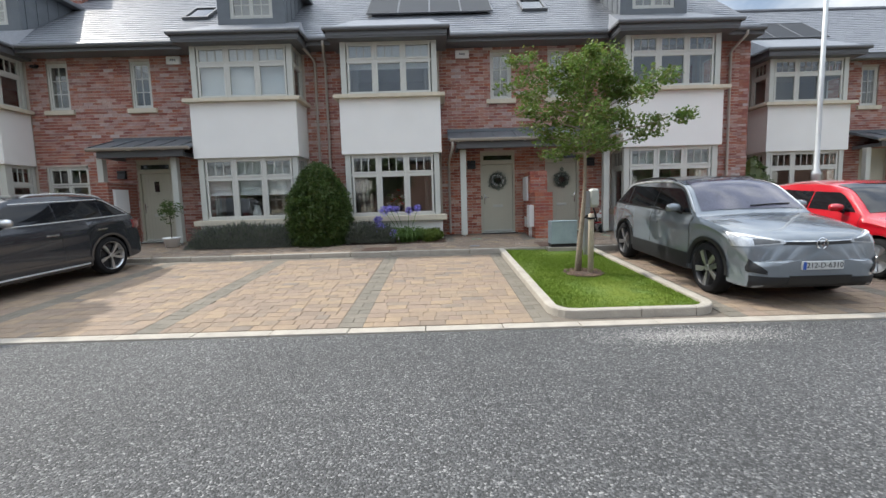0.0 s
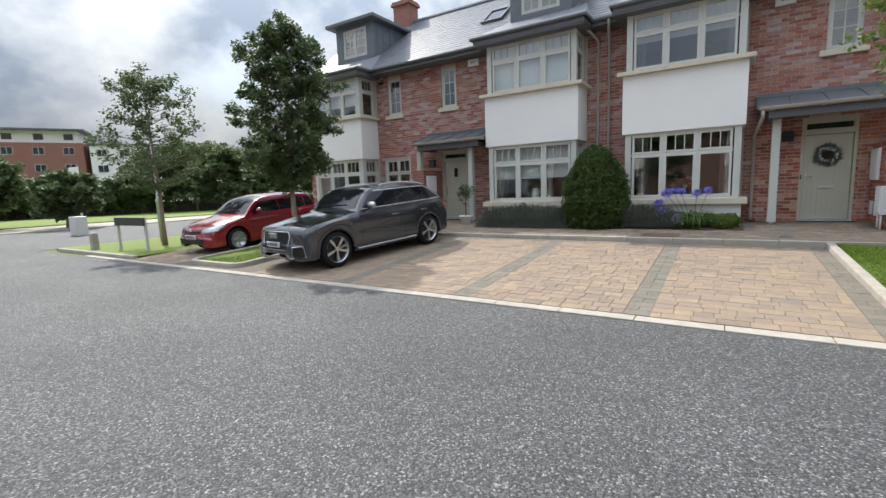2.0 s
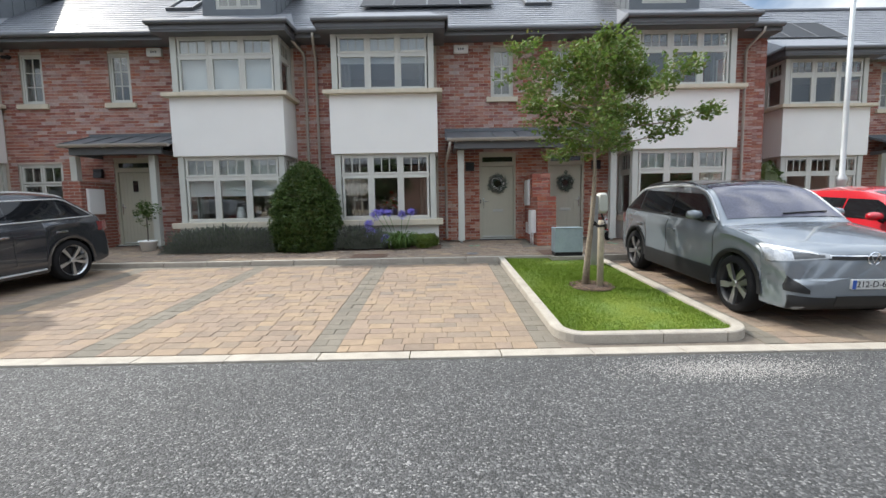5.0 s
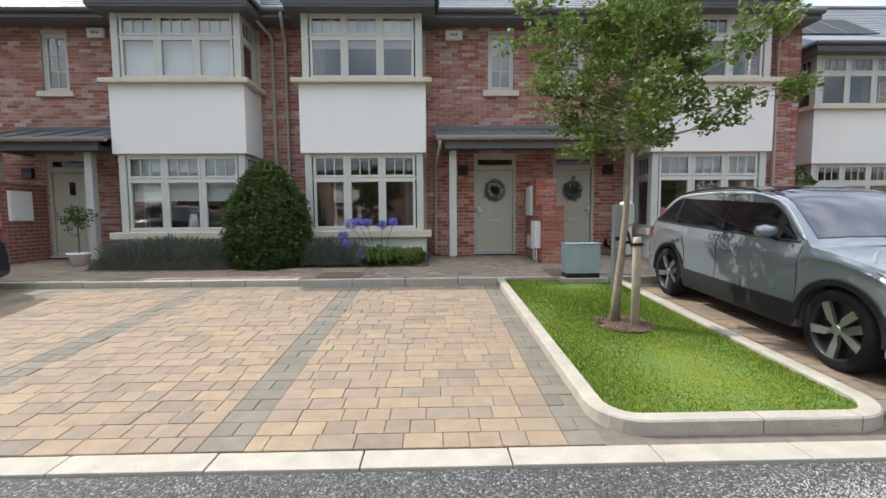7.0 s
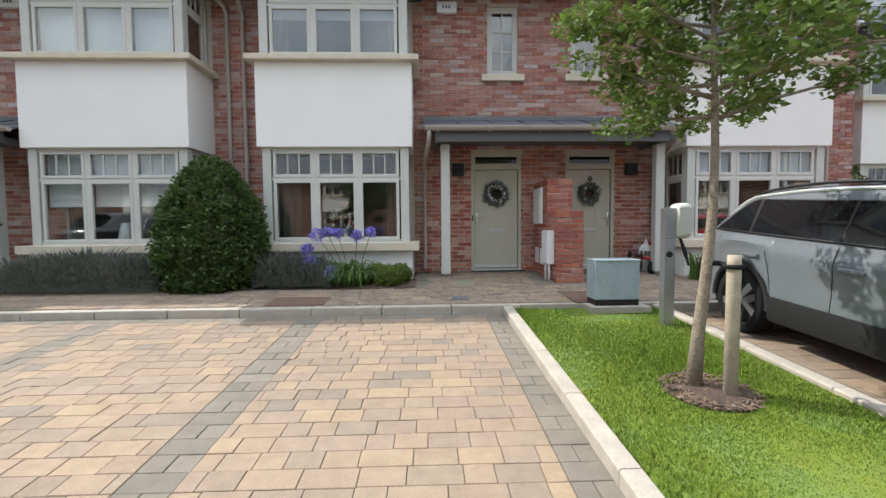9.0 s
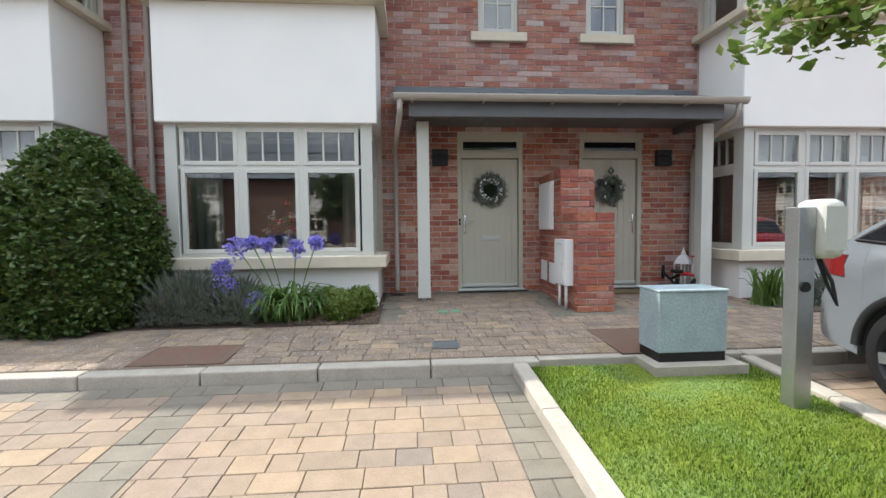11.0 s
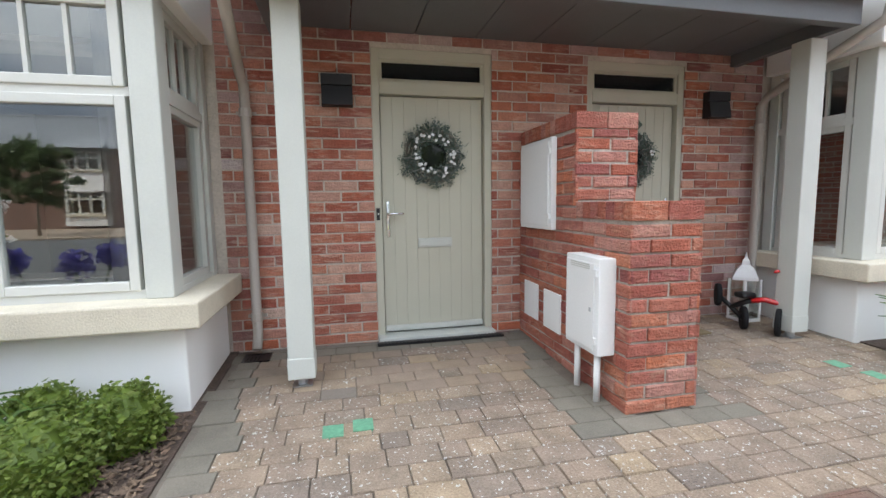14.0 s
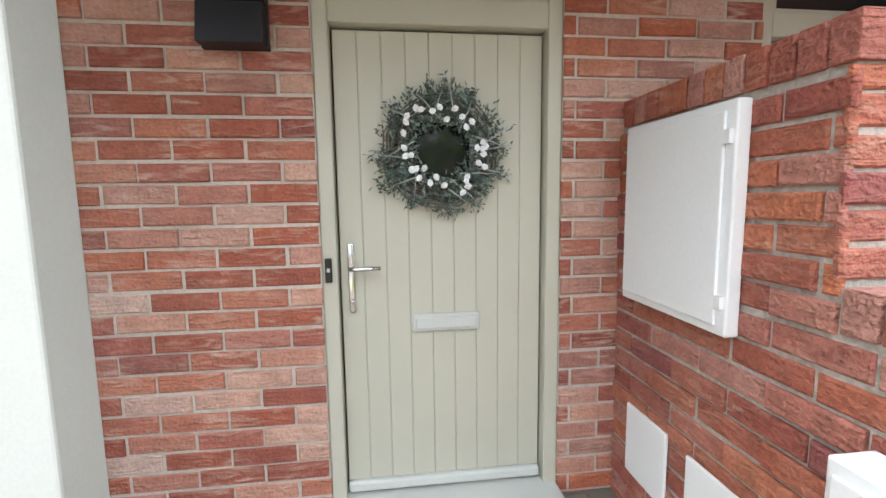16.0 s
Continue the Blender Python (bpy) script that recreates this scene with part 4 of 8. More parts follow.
cabinet("meter_box", 12.90, 13.47, 1.49, 2.17, 0.045, "white electricity meter box with a hinged lid on brick")
cabinet("vent_box", 13.19, 13.46, 0.73, 1.03, 0.014, "small white cover plate low on the brick wall", False)
cabinet("vent_box", 12.80, 13.08, 0.72, 1.02, 0.014, "small white cover plate low on the brick wall", False)
gas = cabinet("gas_meter_box", 12.14, 12.52, 0.79, 1.37, 0.115, "white gas meter box on two white pipes")
boxes("warning_text", [(-0.1295, -0.127, 0.08, 0.30, 0.535 - 0.012 * i, 0.541 - 0.012 * i) for i in range(3)], M["frame"], gas)
boxes("lock", [(-0.132, -0.127, 0.06, 0.075, 0.26, 0.285)], M["steel"], gas)
for y in (0.07, 0.30):
    bm = bmesh.new()
    tube(bm, [(-0.07, y, 0.0), (-0.07, y, walk_z(12.2) - 0.79)], 0.02, 10)
    part("pipe", bm, M["white"], gas, "white plastic pipe", True)
side = tagged(boxes("wall_meter_2", [(-8.96, -8.50, 12.42, 13.6, 0.3, 2.3)], M["far_brick"]), "brown brick meter wall beside the single porch", "wall", "", "structure")
t_ = thing("meter_box", (-8.50, 12.58, 1.45), "white meter box on the side of a brick wall", "meter box", "white meter boxes")
boxes("case", [(0, 0.045, 0, 0.57, 0, 0.66)], M["white"], t_, bevel=0.006)
boxes("lid", [(0.046, 0.058, 0.02, 0.55, 0.03, 0.63)], M["white"], t_, bevel=0.004)


# ---- grass island, beds and things on the ground ----
def kerb_stone(parent, outer, inner, zf, up, down=0.35):
    """One kerb stone between matching runs of outer and inner points (x, y)."""
    bm = bmesh.new()
    rows = []
    e = 0.012
    for (ox, oy), (ix, iy) in zip(outer, inner):
        d = Vector((ix - ox, iy - oy)).normalized() * e
        z = zf(oy) + up
        rows.append([bm.verts.new(p) for p in ((ox, oy, z - down), (ox, oy, z - e), (ox + d.x, oy + d.y, z), (ix - d.x, iy - d.y, z), (ix, iy, z - e), (ix, iy, z - down))])
    for a, b in zip(rows, rows[1:]):
        for k in range(5):
            bm.faces.new((a[k], b[k], b[k + 1], a[k + 1]))
    bm.faces.new(rows[0]), bm.faces.new(rows[-1][::-1])
    bmesh.ops.recalc_face_normals(bm, faces=bm.faces[:])
    return part("kerb_stone", bm, M["kerb"], parent)


def island(name, x0, x1, y0, y1, label):
    """A kerbed strip of lawn with rounded corners towards the road."""
    t_ = thing(name, (0, 0, 0), label, "kerb", "", "structure")
    w, r, up = 0.13, 0.34, 0.095
    zf = lambda y: max(park_z(y), 0.03)
    n = 6
    for sx, xa in ((1, x0), (-1, x1)):
        y = y0 + r
        while y < y1 - 0.05:
            b = min(y + 0.905, y1)
            kerb_stone(t_, [(xa, y), (xa, b)], [(xa + sx * w, y), (xa + sx * w, b)], zf, up)
            y += 0.914
        cx, cy = xa + sx * r, y0 + r
        arc = [math.pi / 2 * k / n for k in range(n + 1)]
        kerb_stone(t_, [(cx - sx * r * math.cos(a), cy - r * math.sin(a)) for a in arc], [(cx - sx * (r - w) * math.cos(a), cy - (r - w) * math.sin(a)) for a in arc], zf, up)
    x = x0 + r
    while x < x1 - r - 0.02:
        b = min(x + 0.77, x1 - r)
        kerb_stone(t_, [(x, y0), (b - 0.009, y0)], [(x, y0 + w), (b - 0.009, y0 + w)], zf, up)
        x += 0.77
    bm = bmesh.new()
    edge = [(x0 + 0.06, y1), (x0 + 0.06, y0 + r), (x0 + 0.13, y0 + 0.13), (x0 + r, y0 + 0.06), (x1 - r, y0 + 0.06), (x1 - 0.13, y0 + 0.13), (x1 - 0.06, y0 + r), (x1 - 0.06, y1)]
    lid = [bm.verts.new((x, y, park_z(y) + 0.055)) for x, y in edge]
    low = [bm.verts.new((x, y, park_z(y) - 0.3)) for x, y in edge]
    bm.faces.new(lid), bm.faces.new(low[::-1])
    for i in range(8):
        bm.faces.new((lid[i], lid[(i + 1) % 8], low[(i + 1) % 8], low[i]))
    bmesh.ops.recalc_face_normals(bm, faces=bm.faces[:])
    part("turf", bm, M["turf"], t_, "short green turf")
    return t_


def blades(name, x0, x1, y0, y1, zf, count, height, parent, seed, bare=()):
    """Grass blades: one folded triangle each, thinned round bare spots."""
    g = np.random.default_rng(seed)
    x, y = g.uniform(x0, x1, count), g.uniform(y0, y1, count)
    keep = np.ones(count, bool)
    for bx, by, br in bare:
        keep &= np.hypot(x - bx, y - by) > br * g.uniform(0.6, 1.15, count)
    x, y = x[keep], y[keep]
    n = len(x)
    patch = 0.75 + 0.5 * np.sin(x * 2.3 + 1.0) * np.sin(y * 1.7)
    h = height * g.uniform(0.5, 1.25, n) * patch
    a, lean = g.uniform(0, math.tau, n), g.uniform(0.1, 0.9, n)
    wx, wy = np.cos(a) * 0.0035, np.sin(a) * 0.0035
    dx, dy = -np.sin(a) * h * lean, np.cos(a) * h * lean
    z = np.array([zf(q) for q in y])
    p = np.empty((n, 3, 3))
    p[:, 0] = np.stack((x - wx, y - wy, z), 1)
    p[:, 1] = np.stack((x + wx, y + wy, z), 1)
    p[:, 2] = np.stack((x + dx, y + dy, z + h), 1)
    ob = soup(name, p.reshape(-1, 3).tolist(), np.arange(3 * n).reshape(-1, 3).tolist(), M["grass"], parent)
    return tagged(ob, "bright green mown grass blades", "grass", "", "stuff")


main_island = island("island", 1.80, 3.93, 5.55, 10.36, "kerbed lawn strip between the parking bays")
blades("grass", 1.94, 3.79, 5.69, 10.34, lambda y: park_z(y) + 0.052, 90000, 0.036, None, 1, [(2.90, 7.76, 0.34)])
west_island = island("island_2", -11.10, -9.02, 5.60, 10.3, "kerbed lawn strip under a street tree")
blades("grass", -10.95, -9.15, 5.75, 10.3, lambda y: park_z(y) + 0.052, 18000, 0.05, None, 2)
# bark mulch round the young tree
M["bark"] = mat("bark", (0.17, 0.11, 0.075), 0.95, vary=0.4, random_from="island", colour2=[(0.10, 0.07, 0.05), (0.22, 0.15, 0.10), (0.07, 0.05, 0.04), (0.15, 0.10, 0.07)])


def chips(name, spots, zf, size, label, seed):
    """Scattered bark chips, each a thin wedge."""
    rnd = random.Random(seed)
    vs, fs = [], []
    for x, y in spots(rnd):
        a, l, w = rnd.uniform(0, 6.28), size * rnd.uniform(0.5, 1.5), size * rnd.uniform(0.2, 0.45)
        c, s, z, t = math.cos(a), math.sin(a), zf(y) + rnd.uniform(0.0, 0.012), rnd.uniform(-0.012, 0.012)
        n = len(vs)
        for px, py, pz in ((-l, -w, 0), (l, -w, t), (l, w, t + 0.004), (-l, w, 0.004), (0, 0, 0.012)):
            vs.append((x + px * c - py * s, y + px * s + py * c, z + pz))
        fs += [(n, n + 1, n + 4), (n + 1, n + 2, n + 4), (n + 2, n + 3, n + 4), (n + 3, n, n + 4)]
    return tagged(soup(name, vs, fs, M["bark"]), label, "bark mulch", "", "stuff")


def ring_spots(cx, cy, r, n):
    def f(rnd):
        for _ in range(n):
            a, q = rnd.uniform(0, 6.28), r * math.sqrt(rnd.random())
            yield cx + q * math.cos(a), cy + q * math.sin(a)
    return f


def rect_spots(x0, x1, y0, y1, n):
    def f(rnd):
        for _ in range(n):
            yield rnd.uniform(x0, x1), rnd.uniform(y0, y1)
    return f


bm = bmesh.new()
lathe(bm, [(0.33, -0.02), (0.31, 0.012), (0.18, 0.035), (0.02, 0.04)], (2.90, 7.76, park_z(7.76) + 0.05), 24)
tagged(part("soil_ring", bm, M["soil"], None, "", True), "bare brown soil round the young tree", "soil", "", "structure")
chips("bark_mulch", ring_spots(2.90, 7.76, 0.34, 420), lambda y: park_z(y) + 0.075, 0.022, "dry bark chips round the tree base", 4)
for a, b, y0 in ((-6.12, 0.60, 11.70), (5.62, 8.36, 11.78), (-14.1, -11.3, 11.75)):
    bm = bmesh.new()
    for v in box(bm, a, b, y0, 13.6, 0, 1):
        v.co.z = walk_z(v.co.y) + (0.0 if v.co.z > 0.5 else -0.4)
    tagged(part("planting_bed", bm, M["soil"]), "dark soil bed under the bay window", "soil", "", "structure")
chips("bark_mulch", rect_spots(-0.4, 0.58, 11.72, 12.6, 1500), lambda y: walk_z(y) + 0.003, 0.02, "dark bark mulch in the planting bed", 6)

# covers
M["rust"] = mat("rust", (0.176, 0.098, 0.069), 0.8, vary=0.35, scale=6, fine=120, bump=0.7, colour2=[(0.121, 0.085, 0.062)])


def cover(x0, x1, y0, y1, material, label, ribs):
    t_ = thing("access_cover", (0, 0, 0), label, "access cover", "covers in the paving")
    bm = bmesh.new()
    for v in box(bm, x0, x1, y0, y1, 0, 1):
        v.co.z = walk_z(v.co.y) + (0.004 if v.co.z > 0.5 else -0.08)
    part("plate", bm, material, t_)
    for a, b, c, d in ((x0, x1, y0, y0 + 0.02), (x0, x1, y1 - 0.02, y1), (x0, x0 + 0.02, y0 + 0.02, y1 - 0.02), (x1 - 0.02, x1, y0 + 0.02, y1 - 0.02)):
        bm = bmesh.new()
        for v in box(bm, a, b, c, d, 0, 1):
            v.co.z = walk_z(v.co.y) + (0.007 if v.co.z > 0.5 else -0.06)
        part("rim", bm, material, t_)
    if ribs:
        vs, fs = [], []
        nx, ny = int((x1 - x0 - 0.06) / 0.028), int((y1 - y0 - 0.06) / 0.028)
        for i in range(nx):
            for j in range(ny):
                x, y, n = x0 + 0.035 + i * 0.028, y0 + 0.035 + j * 0.028, len(vs)
                z = walk_z(y) + 0.004
                vs += [(x - 0.008, y - 0.008, z), (x + 0.008, y - 0.008, z), (x + 0.008, y + 0.008, z), (x - 0.008, y + 0.008, z), (x, y, z + 0.005)]
                fs += [(n, n + 1, n + 4), (n + 1, n + 2, n + 4), (n + 2, n + 3, n + 4), (n + 3, n, n + 4)]
        tagged(soup("studs", vs, fs, material, t_), "raised grip studs", "", "", "stuff")


cover(-1.38, -0.60, 10.53, 11.05, M["rust"], "rusty brown ribbed access cover in the footpath", True)
cover(2.79, 3.205, 10.45, 11.24, M["rust"], "brown recessed access cover beside the cabinet", True)
cover(3.205, 3.62, 10.45, 11.24, M["rust"], "brown recessed access cover beside the cabinet", True)
cover(1.16, 1.41, 10.75, 10.99, M["fascia"], "small square dark drain cover", False)
cover(0.67, 0.87, 13.33, 13.50, M["black"], "black drain gully under the downpipe", True)
for x, y in ((1.36, 12.22), (1.52, 12.25), (4.93, 12.31), (4.98, 12.10)):
    bm = bmesh.new()
    for v in box(bm, x - 0.055, x + 0.055, y - 0.06, y + 0.06, 0, 1):
        v.co.z = walk_z(v.co.y) + (0.0045 if v.co.z > 0.5 else -0.01)
    tagged(part("paint_mark", bm, M["green_paint"]), "green survey paint on a paving block", "paint mark", "green paint marks")

# loose pale chippings on the road by the island
g_ = np.random.default_rng(71)
k_ = 5200
cx_, cy_ = g_.normal(3.15, 0.52, k_), 4.93 + g_.normal(0, 0.13, k_) - 0.10 * np.abs(g_.normal(0, 1, k_))
cs_, ca_ = g_.uniform(0.0025, 0.0065, k_), g_.uniform(0, 6.283, k_)
cv_ = np.empty((k_, 4, 3))
for j_ in range(3):
    cv_[:, j_] = np.stack((cx_ + cs_ * np.cos(ca_ + 2.1 * j_), cy_ + cs_ * np.sin(ca_ + 2.1 * j_), np.full(k_, 0.001)), 1)
cv_[:, 3] = np.stack((cx_, cy_, 0.001 + cs_ * 0.9), 1)
ci_ = np.arange(4 * k_).reshape(-1, 4)
cf_ = np.concatenate([ci_[:, [0, 1, 3]], ci_[:, [1, 2, 3]], ci_[:, [2, 0, 3]]])
tagged(soup("chippings", cv_.reshape(-1, 3).tolist(), cf_.tolist(), mat("chippings", (0.48, 0.46, 0.43), 0.9, vary=0.2, scale=20, random_from="island", colour2=[(0.36, 0.34, 0.32), (0.55, 0.54, 0.51)]), None), "loose pale stone chippings on the road", "gravel", "", "stuff")

# utility cabinet on its concrete slab
M["cabinet"] = mat("cabinet", (0.36, 0.44, 0.47), 0.5, vary=0.3, scale=7, fine=50, bump=0.2, colour2=[(0.27, 0.33, 0.36)])
bm = bmesh.new()
for v in box(bm, 2.87, 3.64, 10.06, 10.42, 0, 1):
    v.co.z = 0.425 + (0 if v.co.z > 0.5 else -0.25)
tagged(part("concrete_slab", bm, M["kerb"]), "rough concrete pad under the cabinet", "slab", "", "structure")
cab = thing("utility_cabinet", (2.96, 10.18, 0.425), "scuffed pale blue-green utility cabinet on a concrete pad", "utility cabinet")
boxes("base", [(0.008, 0.572, 0.008, 0.312, 0, 0.075)], M["black"], cab, "black base")
boxes("body", [(0, 0.58, 0, 0.32, 0.075, 0.57)], M["cabinet"], cab, bevel=0.01)
boxes("lid", [(-0.008, 0.588, -0.008, 0.328, 0.57, 0.592)], M["cabinet"], cab, bevel=0.008)

# charging post
ev = thing("charging_post", (3.45, 9.46, park_z(9.46) + 0.05), "steel car-charging post on the grass strip", "charging post")
boxes("post", [(0.02, 0.14, 0, 0.11, -0.1, 1.34)], M["steel"], ev, "brushed steel box post", bevel=0.006)
bm = bmesh.new()
box(bm, 0.143, 0.31, -0.05, 0.18, 1.00, 1.39, bevel=0.05)
unit = part("charger", bm, M["frame"], ev, "rounded grey charging unit", True)
boxes("cover_plate", [(0.15, 0.30, -0.056, -0.05, 1.06, 1.34)], M["pale"], unit)
bm = bmesh.new()
tube(bm, [(0.07, -0.012, 0.82), (0.07, 0.02, 0.82)], 0.035, 14)
part("socket", bm, M["black"], ev)
for k in range(4):
    bm = bmesh.new()
    tube(bm, [(0.03 + 0.027 * k, -0.004, 1.0), (0.03 + 0.027 * k, 0.002, 1.0)], 0.006, 8)
    part("rivet", bm, M["fascia"], ev)
bm = bmesh.new()
tube(bm, [(0.22, 0.06, 1.02), (0.26, 0.0, 0.85), (0.28, -0.02, 0.7), (0.26, 0.03, 0.82), (0.22, 0.08, 1.03)], 0.012, 8)
part("cable", bm, M["black"], ev, "black coiled cable")


def lamp_post(x, y, z, h, label, arm):
    t_ = thing("street_lamp", (x, y, z), label, "street lamp", "street lamps")
    bm = bmesh.new()
    lathe(bm, [(0.085, -0.2), (0.085, 1.45), (0.10, 1.47), (0.10, 1.53), (0.052, 1.62), (0.05, 3.0), (0.042, h)], (0, 0, 0), 16)
    part("column", bm, M["steel2"], t_, "galvanised steel column", True)
    bm = bmesh.new()
    tube(bm, [(0, 0, h - 0.05), (-arm * 0.3, 0, h + 0.08), (-arm, 0, h + 0.12)], 0.03, 8)
    part("arm", bm, M["steel2"], t_)
    bm = bmesh.new()
    box(bm, -arm - 0.5, -arm + 0.02, -0.11, 0.11, h + 0.08, h + 0.17, bevel=0.03)
    part("lantern", bm, M["frame"], t_, "flat grey lantern head")
    boxes("door_plate", [(-0.04, 0.04, -0.088, -0.08, 0.5, 1.0)], M["steel2"], t_)


M["steel2"] = mat("steel2", (0.50, 0.53, 0.54), 0.5, metal=0.3, vary=0.1, scale=4, fine=40, bump=0.05)
lamp_post(9.26, 10.62, 0.42, 7.2, "tall galvanised street lamp on the footpath", 0.7)
lamp_post(-18.4, 8.6, 0.1, 6.1, "galvanised street lamp by the side road", 0.9)

# ride-on toy and lantern beside the porch post
toy = thing("balance_bike", (4.98, 12.92, walk_z(12.92)), "red and black child's tricycle tipped against the wall", "tricycle")
M["red"] = mat("red", (0.55, 0.015, 0.02), 0.3, vary=0.05, bump=0.0, coat=0.6)


def toy_wheel(x, y, r, turn):
    bm = bmesh.new()
    lathe(bm, [(r * 0.5, -0.02), (r * 0.95, -0.02), (r, -0.012), (r, 0.012), (r * 0.95, 0.02), (r * 0.5, 0.02)], (0, 0, 0), 20, "y")
    wh = part("wheel", bm, M["rubber"], toy, "", True)
    wh.matrix_basis = pose(x, y, r, 0, 0, turn)
    bm = bmesh.new()
    lathe(bm, [(r * 0.52, -0.015), (r * 0.3, -0.018), (r * 0.3, 0.018), (r * 0.52, 0.015)], (0, 0, 0), 12, "y")
    part("hub", bm, M["black"], wh)


toy_wheel(0.10, -0.02, 0.12, 35)
for x, y, z, turn in ((-0.14, 0.38, 0.30, 55), (-0.03, 0.20, 0.115, 55)):
    toy_wheel(x, y, 0.105, turn)
    [o for o in toy.children if o.name.startswith("wheel")][-1].location.z = z
bm = bmesh.new()
tube(bm, [(-0.13, 0.38, 0.29), (-0.08, 0.29, 0.20), (-0.03, 0.20, 0.10)], 0.02, 8)
tube(bm, [(-0.08, 0.29, 0.20), (-0.02, 0.20, 0.26), (0.02, 0.14, 0.29)], 0.024, 8)
part("rear_axle", bm, M["black"], toy, "black rear axle and fork", True)
bm = bmesh.new()
tube(bm, [(0.0, 0.16, 0.28), (0.06, 0.08, 0.30), (0.12, 0.02, 0.28), (0.17, -0.02, 0.29)], 0.024, 8)
tube(bm, [(0.10, -0.02, 0.11), (0.14, -0.01, 0.28), (0.17, 0.02, 0.46), (0.18, 0.03, 0.54)], 0.016, 8)
part("frame", bm, M["red"], toy, "red tube frame", True)
bm = bmesh.new()
tube(bm, [(0.06, 0.0, 0.56), (0.12, 0.02, 0.56), (0.18, 0.03, 0.54), (0.25, 0.04, 0.56), (0.30, 0.05, 0.56)], 0.014, 8)
part("handlebar", bm, M["red"], toy, "", True)
bm = bmesh.new()
box(bm, -0.10, 0.04, 0.14, 0.26, 0.30, 0.35, bevel=0.02)
part("saddle", bm, M["black"], toy, "", True)
lan = thing("lantern", (5.20, 13.36, walk_z(13.36)), "white metal garden lantern with a pointed cap", "lantern")
boxes("base", [(-0.10, 0.10, -0.10, 0.10, 0, 0.03)], M["white"], lan, bevel=0.006)
for sx in (-1, 1):
    for sy in (-1, 1):
        boxes("upright", [(sx * 0.088 - 0.009, sx * 0.088 + 0.009, sy * 0.088 - 0.009, sy * 0.088 + 0.009, 0.03, 0.40)], M["white"], lan)
bm = bmesh.new()
lathe(bm, [(0.145, 0.40), (0.14, 0.43), (0.10, 0.50), (0.045, 0.54), (0.04, 0.58), (0.02, 0.60), (0.004, 0.66)], (0, 0, 0), 4)
part("cap", bm, M["white"], lan)
for k in range(4):
    ob = boxes("pane", [(-0.08, 0.08, -0.084, -0.080, 0.03, 0.40)], M["glass"], lan)
    ob.rotation_euler = (0, 0, k * math.pi / 2)
    ob.visible_shadow = False
bm = bmesh.new()
lathe(bm, [(0.04, 0.03), (0.04, 0.22), (0.006, 0.225)], (0, 0, 0), 14)
part("candle", bm, M["white"], lan)
mat_ob = tagged(boxes("door_mat", [(3.82, 4.55, 13.05, 13.44, walk_z(13.3) + 0.001, walk_z(13.3) + 0.017)], mat("coir", (0.20, 0.15, 0.08), 0.95, vary=0.3, scale=20, fine=300, bump=0.8), bevel=0.004),
                "brown coir mat before the second door", "door mat")
pot = thing("pot_plant", (-6.86, 12.35, walk_z(12.35)), "clipped ball tree in a white pot by the porch", "pot plant")
bm = bmesh.new()
lathe(bm, [(0.15, 0.0), (0.20, 0.22), (0.225, 0.23), (0.225, 0.27), (0.20, 0.27), (0.19, 0.24), (0.02, 0.24)], (0, 0, 0), 20)
part("pot", bm, M["white"], pot, "white ribbed pot", True)
bm = bmesh.new()
tube(bm, [(0, 0, 0.22), (0.01, 0, 0.55), (0, 0.0, 0.86)], 0.015, 8)
part("stem", bm, M["twig"], pot)
POT = pot


# ---- parked cars ----
def paint(name, colour, metal=0.3, rough=0.35):
    return mat(name, colour, rough, metal=metal, vary=0.04, scale=2, fine=300, bump=0.0, coat=1.0)


M["car_grey"] = paint("car_grey", (0.20, 0.225, 0.25), 0.3, 0.25)
M["car_dark"] = paint("car_dark", (0.038, 0.041, 0.048), 0.3, 0.2)
M["car_red"] = paint("car_red", (0.24, 0.004, 0.014), 0.0, 0.25)
M["car_red2"] = paint("car_red2", (0.44, 0.006, 0.016), 0.0, 0.25)
M["car_glass"] = mat("car_glass", (0.010, 0.011, 0.013), 0.03, vary=0.02, bump=0.0, spec=0.5)
# lilac base with soft blotches: reflected sky painted into the windscreen colour
M["screen"] = mat("screen", (0.10, 0.095, 0.13), 0.04, vary=0.35, scale=2.5, bump=0.0, spec=0.7)
M["cladding"] = mat("cladding", (0.013, 0.014, 0.016), 0.65, vary=0.12, scale=6, fine=150, bump=0.1)
M["rim_dark"] = mat("rim_dark", (0.03, 0.03, 0.033), 0.4, metal=0.5, vary=0.1, bump=0.0)
M["rim"] = mat("rim", (0.55, 0.56, 0.57), 0.3, metal=0.9, vary=0.06, bump=0.0)
M["trim"] = mat("trim", (0.62, 0.63, 0.64), 0.3, metal=0.4, vary=0.05, bump=0.0)
M["plate"] = mat("plate", (0.55, 0.56, 0.55), 0.4, vary=0.08, scale=8, bump=0.0)
M["lamp_clear"] = mat("lamp_clear", (0.42, 0.44, 0.46), 0.08, metal=0.5, vary=0.3, scale=14, bump=0.1, coat=1.0)
M["lamp_glass"] = mat("lamp_glass", (0.055, 0.058, 0.062), 0.12, metal=0.0, vary=0.2, scale=20, bump=0.1, coat=1.0)
M["tail"] = mat("tail", (0.16, 0.01, 0.012), 0.15, vary=0.1, bump=0.0, coat=1.0)


